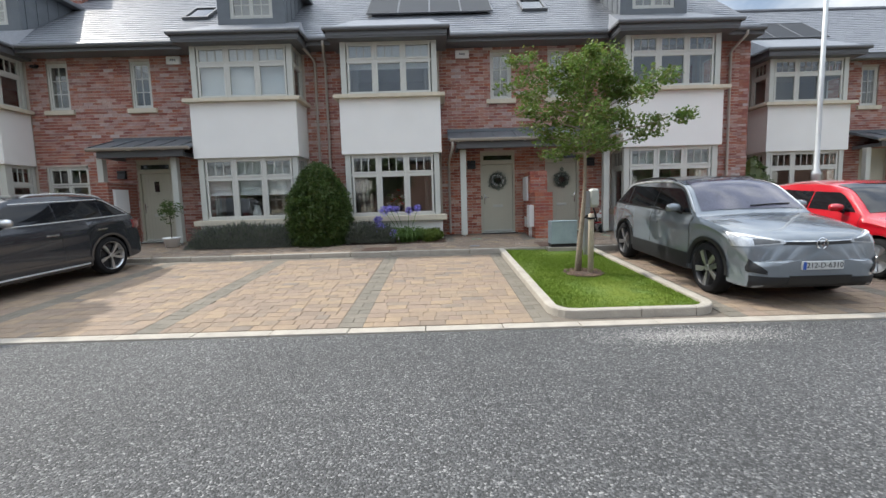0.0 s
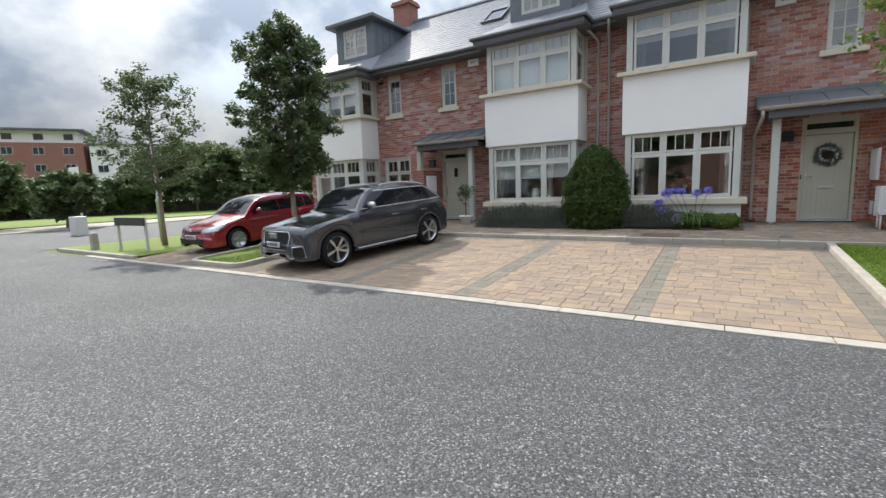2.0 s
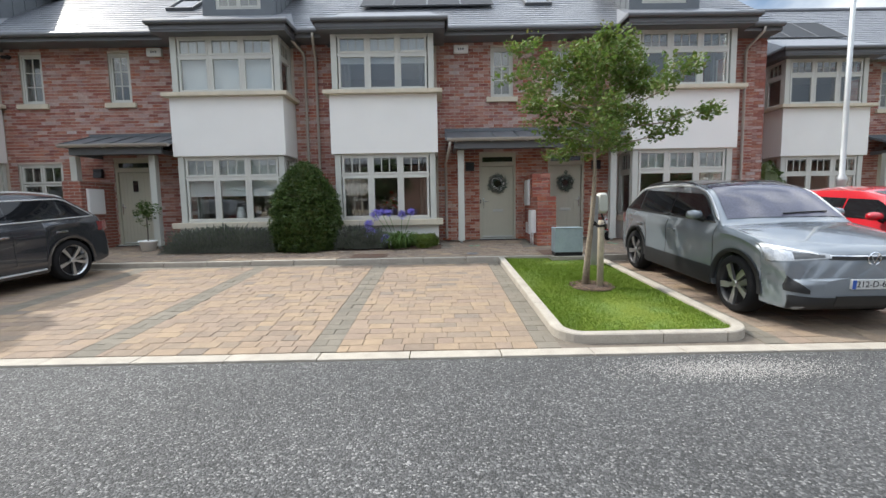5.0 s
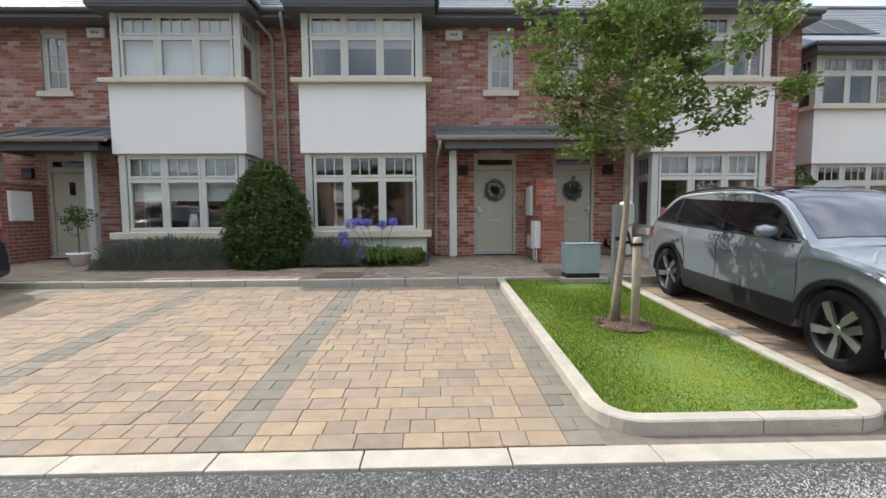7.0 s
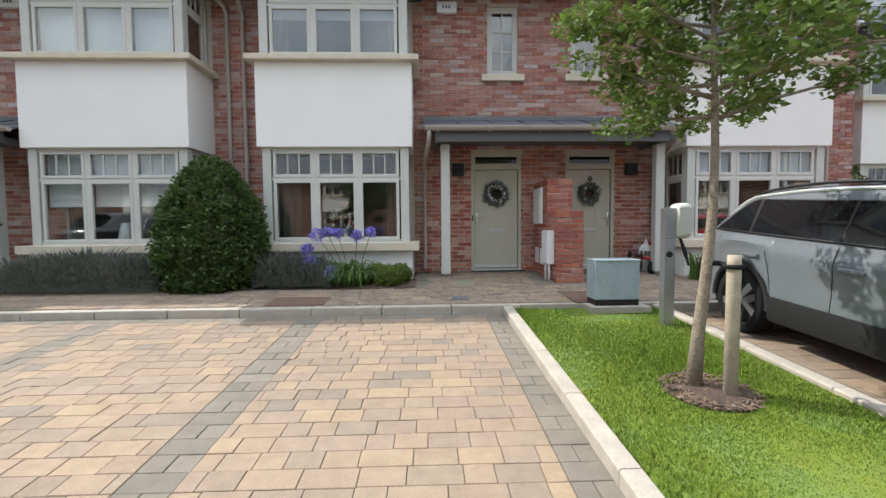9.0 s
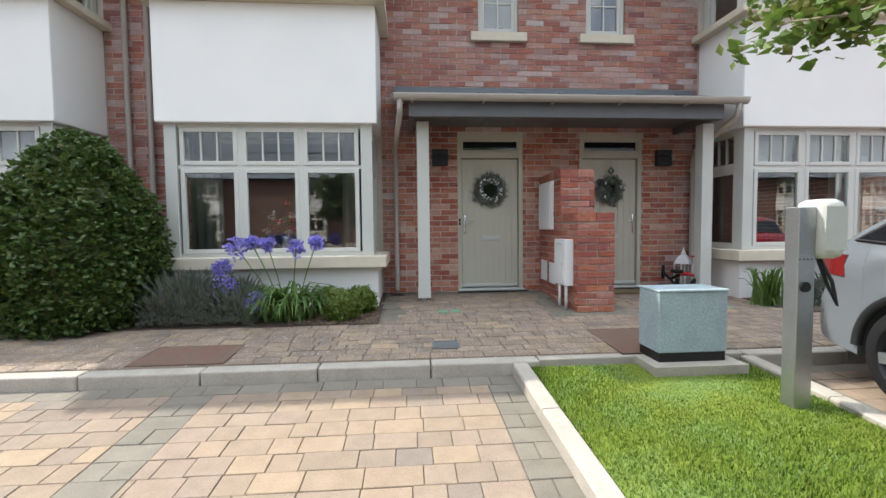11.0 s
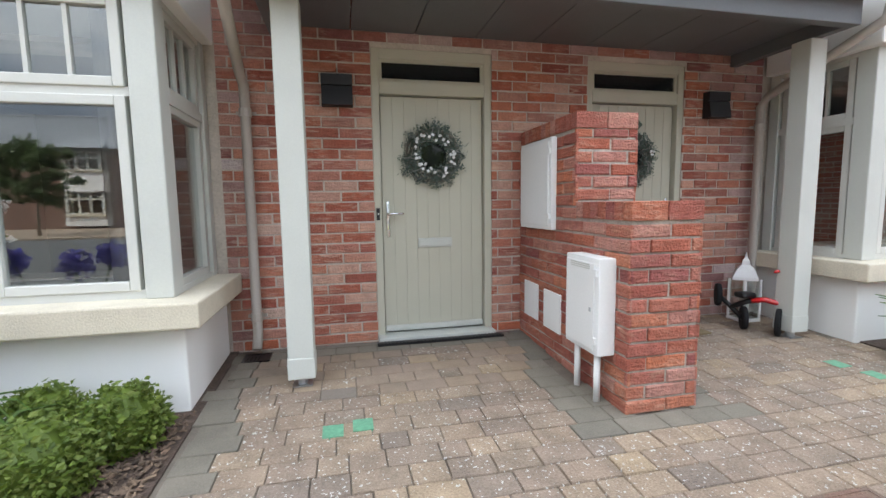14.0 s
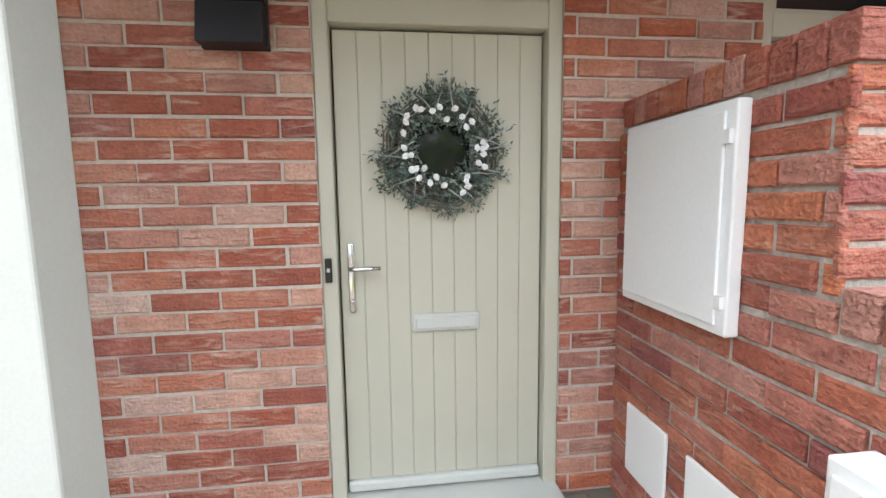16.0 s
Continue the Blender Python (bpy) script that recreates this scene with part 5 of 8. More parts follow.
def lettering(name, text, size, material, parent, m):
    cu = bpy.data.curves.new(name, "FONT")
    cu.body, cu.size, cu.align_x, cu.align_y, cu.extrude = text, size, "CENTER", "CENTER", 0.001
    tmp = new(name, cu)
    me = bpy.data.meshes.new_from_object(tmp)
    bpy.data.objects.remove(tmp)
    me.materials.append(material)
    ob = new(name, me)
    ob.parent, ob.matrix_basis = parent, m
    return ob


def smooth_table(table):
    xs, ys = [p[0] for p in table], [p[1] for p in table]

    def at(u):
        if u <= xs[0]:
            return ys[0]
        for i in range(len(xs) - 1):
            if u <= xs[i + 1]:
                t = (u - xs[i]) / (xs[i + 1] - xs[i])
                m0 = (ys[i + 1] - ys[max(i - 1, 0)]) / (xs[i + 1] - xs[max(i - 1, 0)])
                m1 = (ys[min(i + 2, len(xs) - 1)] - ys[i]) / (xs[min(i + 2, len(xs) - 1)] - xs[i])
                h = xs[i + 1] - xs[i]
                return ((1 + 2 * t) * (1 - t) ** 2 * ys[i] + t * (1 - t) ** 2 * h * m0 + t * t * (3 - 2 * t) * ys[i + 1] + t * t * (t - 1) * h * m1)
        return ys[-1]
    return at


def sheet(bm, f, us, vs):
    """A grid of points f(u, v)."""
    g = [[bm.verts.new(f(u, v)) for v in vs] for u in us]
    for i in range(len(us) - 1):
        for j in range(len(vs) - 1):
            bm.faces.new((g[i][j], g[i + 1][j], g[i + 1][j + 1], g[i][j + 1]))
    return g


def cast(bm, f, us, vs, depth):
    """A grid of points f(u, v) given thickness along depth."""
    a = sheet(bm, f, us, vs)
    b = sheet(bm, lambda u, v: Vector(f(u, v)) + depth, us, vs)
    ring = lambda g: [r[0] for r in g] + g[-1][1:] + [r[-1] for r in g[-2::-1]] + g[0][-2:0:-1]
    ra, rb = ring(a), ring(b)
    for i in range(len(ra)):
        j = (i + 1) % len(ra)
        bm.faces.new((ra[i], ra[j], rb[j], rb[i]))


def steps(a, b, n):
    return [a + (b - a) * i / n for i in range(n + 1)]


def wheel(parent, x, u, r, width, style, side):
    w_ob = new("wheel", None)
    bm = bmesh.new()
    h = width / 2
    lathe(bm, [(r * 0.74, -h), (r * 0.92, -h), (r * 0.97, -h * 0.85), (r, -h * 0.55), (r, h * 0.55), (r * 0.97, h * 0.85), (r * 0.92, h), (r * 0.74, h)], (0, 0, 0), 36, "x", False)
    me = bpy.data.meshes.new("wheel")
    bm.to_mesh(me), bm.free()
    bpy.data.objects.remove(w_ob)
    for p in me.polygons:
        p.use_smooth = True
    me.materials.append(M["rubber"])
    w_ob = new("wheel", me)
    w_ob.parent, w_ob.location = parent, (x, u, r)
    w_ob["label"] = "black rubber tyre on an alloy rim"
    bm = bmesh.new()
    if style == "plain":
        lathe(bm, [(r * 0.74, -h * 0.5), (r * 0.77, h * 0.7), (r * 0.74, h * 0.98), (r * 0.72, h * 0.9), (r * 0.70, h * 0.5), (r * 0.1, h * 0.6)], (0, 0, 0), 36, "x")
    else:
        lathe(bm, [(r * 0.68, -h * 0.5), (r * 0.775, h * 0.7), (r * 0.755, h * 0.98), (r * 0.72, h * 0.95), (r * 0.70, h * 0.35), (r * 0.68, h * 0.2)], (0, 0, 0), 36, "x", False)
    rim = part("rim", bm, M["rim"] if style != "dark" else M["rim_dark"], w_ob, "", True)
    if side < 0:
        rim.rotation_euler = (0, 0, math.pi)
    bm = bmesh.new()
    n = 5
    for k in range(n):
        for split in (-1, 1):
            a = k * math.tau / n
            q = []
            wide = 0.040 if style == "dark" else 0.026
            for rr, off, wd, xx in ((0.10, 0.012, 0.012, 0.80), (0.35, 0.045, wide, 0.86), (0.73, 0.125 if style == "dark" else 0.085, wide * 1.15, 0.92)):
                for e in (-1, 1):
                    d, k = r * rr, (split * off + e * wd) * r / 0.37
                    q.append(Vector((xx * h, d * math.cos(a) - k * math.sin(a), d * math.sin(a) + k * math.cos(a))))
            top = [bm.verts.new(p) for p in q]
            low = [bm.verts.new(p - Vector((0.035, 0, 0))) for p in q]
            for i in (0, 2):
                bm.faces.new((top[i], top[i + 1], top[i + 3], top[i + 2]))
                bm.faces.new((top[i], top[i + 2], low[i + 2], low[i]))
                bm.faces.new((top[i + 1], low[i + 1], low[i + 3], top[i + 3]))
    lathe(bm, [(r * 0.13, h * 0.5), (r * 0.13, h * 0.84), (r * 0.11, h * 0.88)], (0, 0, 0), 16, "x")
    bmesh.ops.recalc_face_normals(bm, faces=bm.faces[:])
    sp = part("spokes", bm, M["rim"], w_ob, "silver spokes")
    if side < 0:
        sp.rotation_euler = (0, 0, math.pi)
    bm = bmesh.new()
    lathe(bm, [(r * 0.70, 0.0), (r * 0.70, h * 0.15), (r * 0.5, h * 0.2), (r * 0.1, h * 0.24)], (0, 0, 0), 24, "x")
    br = part("brake_disc", bm, M["rim_dark"], w_ob)
    if side < 0:
        br.rotation_euler = (0, 0, math.pi)
    return w_ob


def creased(bm, angle=0.55):
    bmesh.ops.recalc_face_normals(bm, faces=bm.faces[:])
    for e in bm.edges:
        if len(e.link_faces) == 2 and e.calc_face_angle(0) > angle:
            e.smooth = False


def car(name, at, tilt, label, L, W, H, front_axle, rear_axle, r, colour, hood, belt, cowl, screen_end, roof_end, tail_z, plate_text="", style="silver", clad=None,
        nose="suv", rails=None, sill=0.26, tumble=0.20, turn=0.0, lamp_z=0.80):
    """A parked car, its nose at u = 0 (towards -y). hood: the bonnet line; belt: height of the window line; screen_end, roof_end: where the roof begins and ends."""
    t_ = thing(name, at, label, "car", "parked cars")
    t_.matrix_basis = pose(*at, 0, 0, turn) @ pose(0, 0, 0, tilt)
    hw = W / 2
    body_c = M[colour]
    wid = smooth_table([(0, hw * 0.56), (0.03, hw * 0.70), (0.09, hw * 0.81), (0.2, hw * 0.90), (0.40, hw * 0.962), (0.85, hw), (L * 0.5, hw), (L - 0.9, hw * 0.995), (L - 0.4, hw * 0.955),
                        (L - 0.15, hw * 0.89), (L - 0.05, hw * 0.80), (L, hw * 0.64)])
    run = screen_end - cowl
    zc = hood[-1][1]
    crest = smooth_table(hood + [(cowl, zc + 0.015), (cowl + 0.05, zc + 0.05), (cowl + run * 0.35, zc + (H - zc) * 0.46), (cowl + run * 0.7, zc + (H - zc) * 0.80), (screen_end, H - 0.045),
                                 (screen_end + 0.25, H - 0.008), (screen_end + 0.6, H), ((screen_end + roof_end) / 2 + 0.25, H - 0.01), (roof_end - 0.25, H - 0.05), (roof_end, H - 0.085),
                                 (roof_end + 0.06, H - 0.12), (L - 0.16, tail_z + 0.06), (L - 0.11, tail_z), (L - 0.04, tail_z - 0.12), (L, tail_z - 0.40)])
    bot_base = smooth_table([(0, sill + 0.14), (0.03, sill + 0.05), (0.12, sill - 0.01), (0.6, sill), (L - 0.6, sill), (L - 0.15, sill + 0.05), (L, sill + 0.16)])
    arch = r + 0.06
    bow = 0.15

    def bot(u):
        z = bot_base(u)
        for ax in (front_axle, rear_axle):
            d = abs(u - ax)
            if d < arch:
                z = max(z, r + math.sqrt(arch * arch - d * d) * 0.97)
        return z

    def upper(u, s):
        """Height of the bonnet, screen or roof at length u, at s of the half width."""
        d = bow * s * s
        k = min(max((u - L * 0.45) / 0.6, -1.0), 1.0)
        q = min(max(u + d * k, 0.0), L)
        lift = min(max((crest(q) - belt) / (H - belt), 0.0), 1.0)
        return crest(q) - (0.035 + 0.035 * lift) * abs(s) ** 3.0

    def rail(u):
        """Window line, top edge height and top half width at length u."""
        ze = upper(u, 1.0)
        zb = min(belt + 0.035 * (u / L) ** 2, ze - 0.006)
        h = max(0.0, (ze - zb) / (H - belt))
        return zb, ze, wid(u) - 0.055 - tumble * h

    def side(u, z, out_=0.0):
        zb, ze, wt = rail(u)
        f = min(max((z - zb) / max(ze - zb, 0.01), 0.0), 1.0)
        w0 = wid(u) - 0.045
        return w0 + (wt - w0) * f ** 1.15 + out_

    us = sorted({round(q, 4) for q in [0, 0.004, 0.012, 0.025, 0.04, 0.06, 0.085, 0.11, 0.14, 0.17, 0.21, 0.25, 0.3, 0.36, 0.42, 0.5] + steps(0, 0.24, 30) + steps(0.24, 0.5, 13) + steps(0.5, L - 0.5, 46) + steps(L - 0.5, L - 0.06, 12)
                 + [L - 0.04, L - 0.02, L - 0.008, L] + steps(cowl - 0.05, cowl + 0.2, 6)
                 + [ax + arch * math.sin(a) for ax in (front_axle, rear_axle) for a in steps(-math.pi / 2, math.pi / 2, 18)]
                 + [ax + sgn * (arch + 0.004) for ax in (front_axle, rear_axle) for sgn in (-1, 1)]})

    def section(u):
        w, b = wid(u), bot(u)
        zb, ze, wt = rail(u)
        b = min(b, zb - 0.05)
        d = zb - b
        pts = [(w - 0.16, b), (w - 0.03, b), (w - 0.014, b + min(0.012, d * 0.1)), (w + 0.002, b + d * 0.30), (w - 0.008, b + d * 0.48), (w - 0.002, b + d * 0.66), (w + 0.008, b + d * 0.80),
               (w - 0.006, b + d * 0.88), (w - 0.028, b + d * 0.95), (w - 0.045, zb)]
        pts += [(side(u, zb + (ze - zb) * f), zb + (ze - zb) * f) for f in (0.25, 0.5, 0.75, 0.9)]
        pts += [(wt * s, upper(u, s)) for s in (0.985, 0.93, 0.82, 0.62, 0.35, 0.0)]
        return [(x, u, z) for x, z in pts] + [(-x, u, z) for x, z in pts[-2::-1]]

    bm = bmesh.new()
    rows = [[bm.verts.new(p) for p in section(u)] for u in us]
    for a, b in zip(rows, rows[1:]):
        for j in range(len(a) - 1):
            bm.faces.new((a[j], b[j], b[j + 1], a[j + 1]))
    bm.faces.new(rows[0]), bm.faces.new(rows[-1][::-1])
    creased(bm, 0.6)
    part("body", bm, body_c, t_, "", True)
    bm = bmesh.new()
    box(bm, -hw + 0.21, hw - 0.21, 0.48, L - 0.48, sill - 0.02, belt - 0.3)
    part("underbody", bm, M["black"], t_)

    # windscreen and rear screen
    def wind(s, q):
        tau = cowl + 0.07 + q * (run - 0.11)
        u = tau + bow * s * s
        return (s * (rail(u)[2] + 0.0), u - 0.005, upper(u, s) + 0.005)
    bm = bmesh.new()
    sheet(bm, wind, steps(-0.90, 0.90, 16), steps(0, 1, 12))
    bmesh.ops.recalc_face_normals(bm, faces=bm.faces[:])
    part("windscreen", bm, M["screen"] if nose == "ev" else M["car_glass"], t_, "sky-reflecting windscreen", True)

    def back(s, q):
        tau = roof_end + 0.10 + q * (L - 0.26 - roof_end)
        u = tau - bow * s * s
        return (s * rail(u)[2], u + 0.006, upper(u, s) + 0.005)
    bm = bmesh.new()
    sheet(bm, back, steps(-0.84, 0.84, 12), steps(0, 1, 8))
    part("rear_screen", bm, M["car_glass"], t_, "", True)
    if style == "dark":
        bm = bmesh.new()
        sheet(bm, lambda s, u: (s * rail(u)[2], u, upper(u, s) + 0.004), steps(-0.9, 0.9, 12), steps(screen_end + 0.12, roof_end - 0.1, 16))
        bmesh.ops.recalc_face_normals(bm, faces=bm.faces[:])
        part("roof_panel", bm, M["car_glass"], t_, "black glass roof panel", True)
    bm = bmesh.new()
    tube(bm, [(x, wind(x / (hw * 0.9), 0.05 + 0.05 * k)[1] - 0.012, wind(x / (hw * 0.9), 0.05 + 0.05 * k)[2] + 0.012) for x, k in ((-0.1, 0.0), (0.25, 0.5), (0.55, 0.8))], 0.010, 6)
    part("wiper", bm, M["black"], t_)

    # side windows between the pillars
    ug = steps(cowl + 0.05, L - 0.08, 220)

    def span(z):
        ok = [u for u in ug if rail(u)[1] >= z + 0.055]
        return (ok[0] + 0.05, ok[-1] - 0.05) if ok else (cowl + run, roof_end)
    z_hi = H - 0.20
    pb, pc = cowl + 0.28 + (L - cowl) * 0.34, rear_axle - 0.06
    cuts = [(0, pb - 0.014), (pb + 0.014, pc - 0.014), (pc + 0.03, L)]
    for sx in (-1, 1):
        for a, b in cuts:
            def f(q, p, sx=sx, a=a, b=b):
                z = belt + 0.045 + (z_hi - belt - 0.045) * q
                lo, hi = span(z)
                lo, hi = max(lo, a), min(hi, b)
                u = lo + (max(hi, lo + 0.002) - lo) * p
                z += 0.035 * (u / L) ** 2
                return (sx * side(u, z, 0.004), u, z)
            bm = bmesh.new()
            sheet(bm, f, steps(0, 1, 8), steps(0, 1, 10))
            bmesh.ops.recalc_face_normals(bm, faces=bm.faces[:])
            part("side_window", bm, M["car_glass"], t_, "dark side window", True)
        if style == "dark":
            def band(q, p, sx=sx):
                z = belt + 0.03 + (z_hi - belt - 0.02) * q
                lo, hi = span(z)
                u = lo - 0.03 + (hi - lo + 0.06) * p
                z += 0.035 * (u / L) ** 2
                return (sx * side(u, z, 0.002), u, z)
            bm = bmesh.new()
            sheet(bm, band, steps(0, 1, 8), steps(0, 1, 24))
            bmesh.ops.recalc_face_normals(bm, faces=bm.faces[:])
            part("pillar_trim", bm, M["black"], t_, "gloss black window pillars", True)
            bm = bmesh.new()
            a, b = cowl + run * 0.25, roof_end + 0.14
            tube(bm, [(sx * (rail(u)[2] + 0.004), u, rail(u)[1] - 0.012) for u in steps(a, b, 26)], [0.006] + [0.017] * 23 + [0.022, 0.024, 0.006], 6)
            part("roof_arch", bm, M["trim"], t_, "silver arch along the roof edge")
        if style != "plain":
            bm = bmesh.new()
            lo, hi = span(belt + 0.045)
            pts = [(u, belt + 0.035 + 0.035 * (u / L) ** 2) for u in steps(lo - 0.05, hi + 0.02, 16)]
            if style == "silver":
                for z in steps(belt + 0.1, z_hi - 0.03, 5):
                    pts.append((span(z)[1] + 0.02, z + 0.03))
                lo2, hi2 = span(z_hi)
                pts += [(u, z_hi + 0.035) for u in steps(hi2 - 0.04, lo2 + 0.05, 10)]
            tube(bm, [(sx * side(u, z, 0.006), u, z) for u, z in pts], 0.011, 6)
            part("window_trim", bm, M["trim"] if style == "silver" else M["black"], t_)
        if rails == "silver" or rails == "dark":
            bm = bmesh.new()
            a, b = screen_end + 0.25, roof_end - 0.12
            tube(bm, [(sx * rail(a + (b - a) * q)[2] * 0.94, a + (b - a) * q, upper(a + (b - a) * q, 0.94) + 0.045 * math.sin(math.pi * q) ** 0.35 - 0.004) for q in steps(0, 1, 14)], 0.015, 6)
            part("roof_rail", bm, M["trim"] if rails == "silver" else M["black"], t_)
        # mirrors, handles, seams
        bm = bmesh.new()
        mu = cowl + run * 0.62
        lathe(bm, [(0.02, -0.12), (0.07, -0.10), (0.088, -0.02), (0.08, 0.07), (0.03, 0.105)], (0, 0, 0), 16, "x")
        for v in bm.verts:
            v.co.y *= 0.85
            v.co.z *= 0.78
        bmesh.ops.translate(bm, vec=(sx * (hw + 0.08), mu, belt + 0.12), verts=bm.verts[:])
        mirror = part("wing_mirror", bm, body_c if style != "silver" else M["rim"], t_, "", True)
        bm = bmesh.new()
        tube(bm, [(sx * (hw - 0.09), mu, belt + 0.02), (sx * (hw + 0.03), mu, belt + 0.07)], 0.026, 8)
        part("mirror_stalk", bm, M["black"], mirror)
        for q in (pb - 0.18, pc - 0.10):
            z = belt - 0.17
            boxes("door_handle", [(min(sx * (wid(q) - 0.01), sx * (wid(q) + 0.03)), max(sx * (wid(q) - 0.01), sx * (wid(q) + 0.03)), q - 0.11, q + 0.11, z - 0.016, z + 0.016)],
                  M["chrome"] if style == "silver" else body_c, t_, bevel=0.006)
        for q, lean in ((cowl + 0.22, 0), (pb, 0), (rear_axle - arch - 0.03, 0.25)):
            bm = bmesh.new()
            sec = section(q)
            tube(bm, [(sx * (sec[i][0] + 0.0012), q + lean * max(0, sec[i][2] - 0.55), sec[i][2]) for i in (2, 3, 4, 5, 6, 7, 8, 9)], 0.0035, 4)
            part("door_seam", bm, M["black"], t_)
        # lower cladding and wheel-arch lips
        if clad:
            for ax in (front_axle, rear_axle):
                def g(a, k, sx=sx, ax=ax):
                    rr = arch - 0.012 + 0.055 * k
                    u = ax + rr * math.sin(a)
                    z = r + rr * math.cos(a) * 0.97
                    return (sx * (wid(u) + 0.014 - 0.05 * (k < 0.01)), u, max(z, sill - 0.01))
                bm = bmesh.new()
                sheet(bm, g, steps(-1.62, 1.62, 22), [0, 0.02, 1.0])
                part("arch_lip", bm, M[clad], t_, "", True)

            def lower(u, k, sx=sx):
                return (sx * (wid(u) + 0.012 - 0.03 * (k == 0)), u, sill - 0.015 + (0.26 if nose == "ev" else 0.20) * k)
            bm = bmesh.new()
            sheet(bm, lower, steps(front_axle + arch + 0.03, rear_axle - arch - 0.03, 10), [0, 0.15, 1.0])
            part("sill_panel", bm, M[clad], t_, "dark sill panel", True)
        if style == "silver":
            bm = bmesh.new()
            tube(bm, [(sx * (wid(u) + 0.014), u, sill + 0.05) for u in steps(front_axle + arch + 0.08, rear_axle - arch - 0.08, 6)], 0.016, 6)
            part("sill_trim", bm, M["trim"], t_)
    for ax in (front_axle, rear_axle):
        for sx in (-1, 1):
            wheel(t_, sx * (hw - 0.115), ax, r, 0.225, style, sx)
            bm = bmesh.new()
            a = [math.pi * k / 14 for k in range(15)]
            g = [[bm.verts.new((sx * q, ax + arch * math.cos(k), r + arch * math.sin(k))) for k in a] for q in (hw - 0.20, hw - 0.42)]
            for j in range(14):
                bm.faces.new((g[0][j], g[0][j + 1], g[1][j + 1], g[1][j]))
            bm.faces.new(g[1])
            part("wheel_well", bm, M["black"], t_)

    # face
    nose_rows = steps(0, 0.5, 200) + steps(0.51, 1.0, 40)
    outline = [[(p[0], p[2]) for p in section(u)[:20]] for u in nose_rows]

    def nose_u(x, z):
        """Where the nose is met at width x and height z."""
        x, last = abs(x), None
        for u, line in zip(nose_rows, outline):
            half = -1.0
            for (xa, za), (xb, zb) in zip(line, line[1:]):
                if min(za, zb) <= z <= max(za, zb):
                    half = max(half, xa + (xb - xa) * ((z - za) / (zb - za) if zb != za else 0.5))
            if half >= x:
                if last is None or last[1] < 0:
                    return u
                return last[0] + (u - last[0]) * (x - last[1]) / max(half - last[1], 1e-6)
            last = (u, half)
        return 0.9

    def face_patch(nm, x0, x1, inner, outer, material, off=0.009, nx=10, nz=5, lab="", parent=t_):
        """A panel lying on the nose; inner and outer: its lowest and highest edge at its two ends."""
        def f(p, q):
            p = 1 - (1 - p) ** 1.8 if abs(x1) > abs(x0) + 0.01 else p
            x = x0 + (x1 - x0) * p
            lo, hi = inner[0] + (outer[0] - inner[0]) * p, inner[1] + (outer[1] - inner[1]) * p
            z = lo + (hi - lo) * q
            u, e = nose_u(x, z), 0.012
            back_ = -e if x > 0 else e
            du = Vector((back_, nose_u(x + back_, z) - u, 0))
            dz = Vector((0, nose_u(x, z - e) - u, -e))
            n = dz.cross(du).normalized()
            n = -n if n.y > 0 else n
            return Vector((x, u, z)) + n * off
        bm = bmesh.new()
        cast(bm, f, steps(0, 1, nx), steps(0, 1, nz), Vector((0, off + 0.03, -0.012)))
        creased(bm, 0.7)
        return part(nm, bm, material, parent, lab, True)

    nz = lamp_z
    for sx in (-1, 1):
        if nose == "ev":
            hl = face_patch("headlamp", sx * hw * 0.44, sx * hw * 0.962, (nz - 0.035, nz + 0.005), (nz - 0.085, nz + 0.085), M["lamp_clear"], 0.012, 22, 5, lab="clear glass headlamp")
            face_patch("lamp_unit", sx * hw * 0.50, sx * hw * 0.80, (nz - 0.03, nz - 0.004), (nz - 0.055, nz + 0.015), M["lamp_glass"], 0.016, 14, 3, parent=hl)
            face_patch("lamp_strip", sx * hw * 0.56, sx * hw * 0.95, (nz - 0.002, nz + 0.008), (nz + 0.05, nz + 0.075), M["white"], 0.017, 18, 2, parent=hl)
        elif nose == "suv":
            hl = face_patch("headlamp", sx * hw * 0.56, sx * hw * 0.955, (nz - 0.10, nz - 0.01), (nz - 0.06, nz + 0.05), M["lamp_glass"], 0.012, 22, 5, lab="clear glass headlamp")
        else:
            hl = face_patch("headlamp", sx * hw * 0.50, sx * hw * 0.945, (nz - 0.09, nz + 0.01), (nz - 0.04, nz + 0.12), M["lamp_clear"], 0.012, 22, 5, lab="clear glass headlamp")
    if nose == "ev":
        face_patch("light_bar", -hw * 0.46, hw * 0.46, (nz - 0.014, nz - 0.002), (nz - 0.014, nz - 0.002), M["chrome"], 0.013, 12, 1)
        face_patch("upper_line", -hw * 0.46, hw * 0.46, (nz - 0.05, nz - 0.016), (nz - 0.05, nz - 0.016), M["black"], 0.009, 12, 2)
        face_patch("lower_intake", -hw * 0.86, hw * 0.86, (sill + 0.0, sill + 0.15), (sill + 0.0, sill + 0.13), M["cladding"], 0.009, 18, 3)
        face_patch("intake_mesh", -hw * 0.42, hw * 0.42, (sill + 0.05, sill + 0.16), (sill + 0.05, sill + 0.16), M["black"], 0.014, 8, 2)
        for sx in (-1, 1):
            face_patch("air_curtain", sx * hw * 0.70, sx * hw * 0.88, (sill + 0.18, sill + 0.22), (sill + 0.20, sill + 0.36), M["cladding"], 0.012, 10, 3)
    elif nose == "suv":
        g_ = face_patch("grille", -hw * 0.50, hw * 0.50, (nz - 0.36, nz - 0.02), (nz - 0.36, nz - 0.02), M["black"], 0.008, 14, 6, lab="black honeycomb grille")
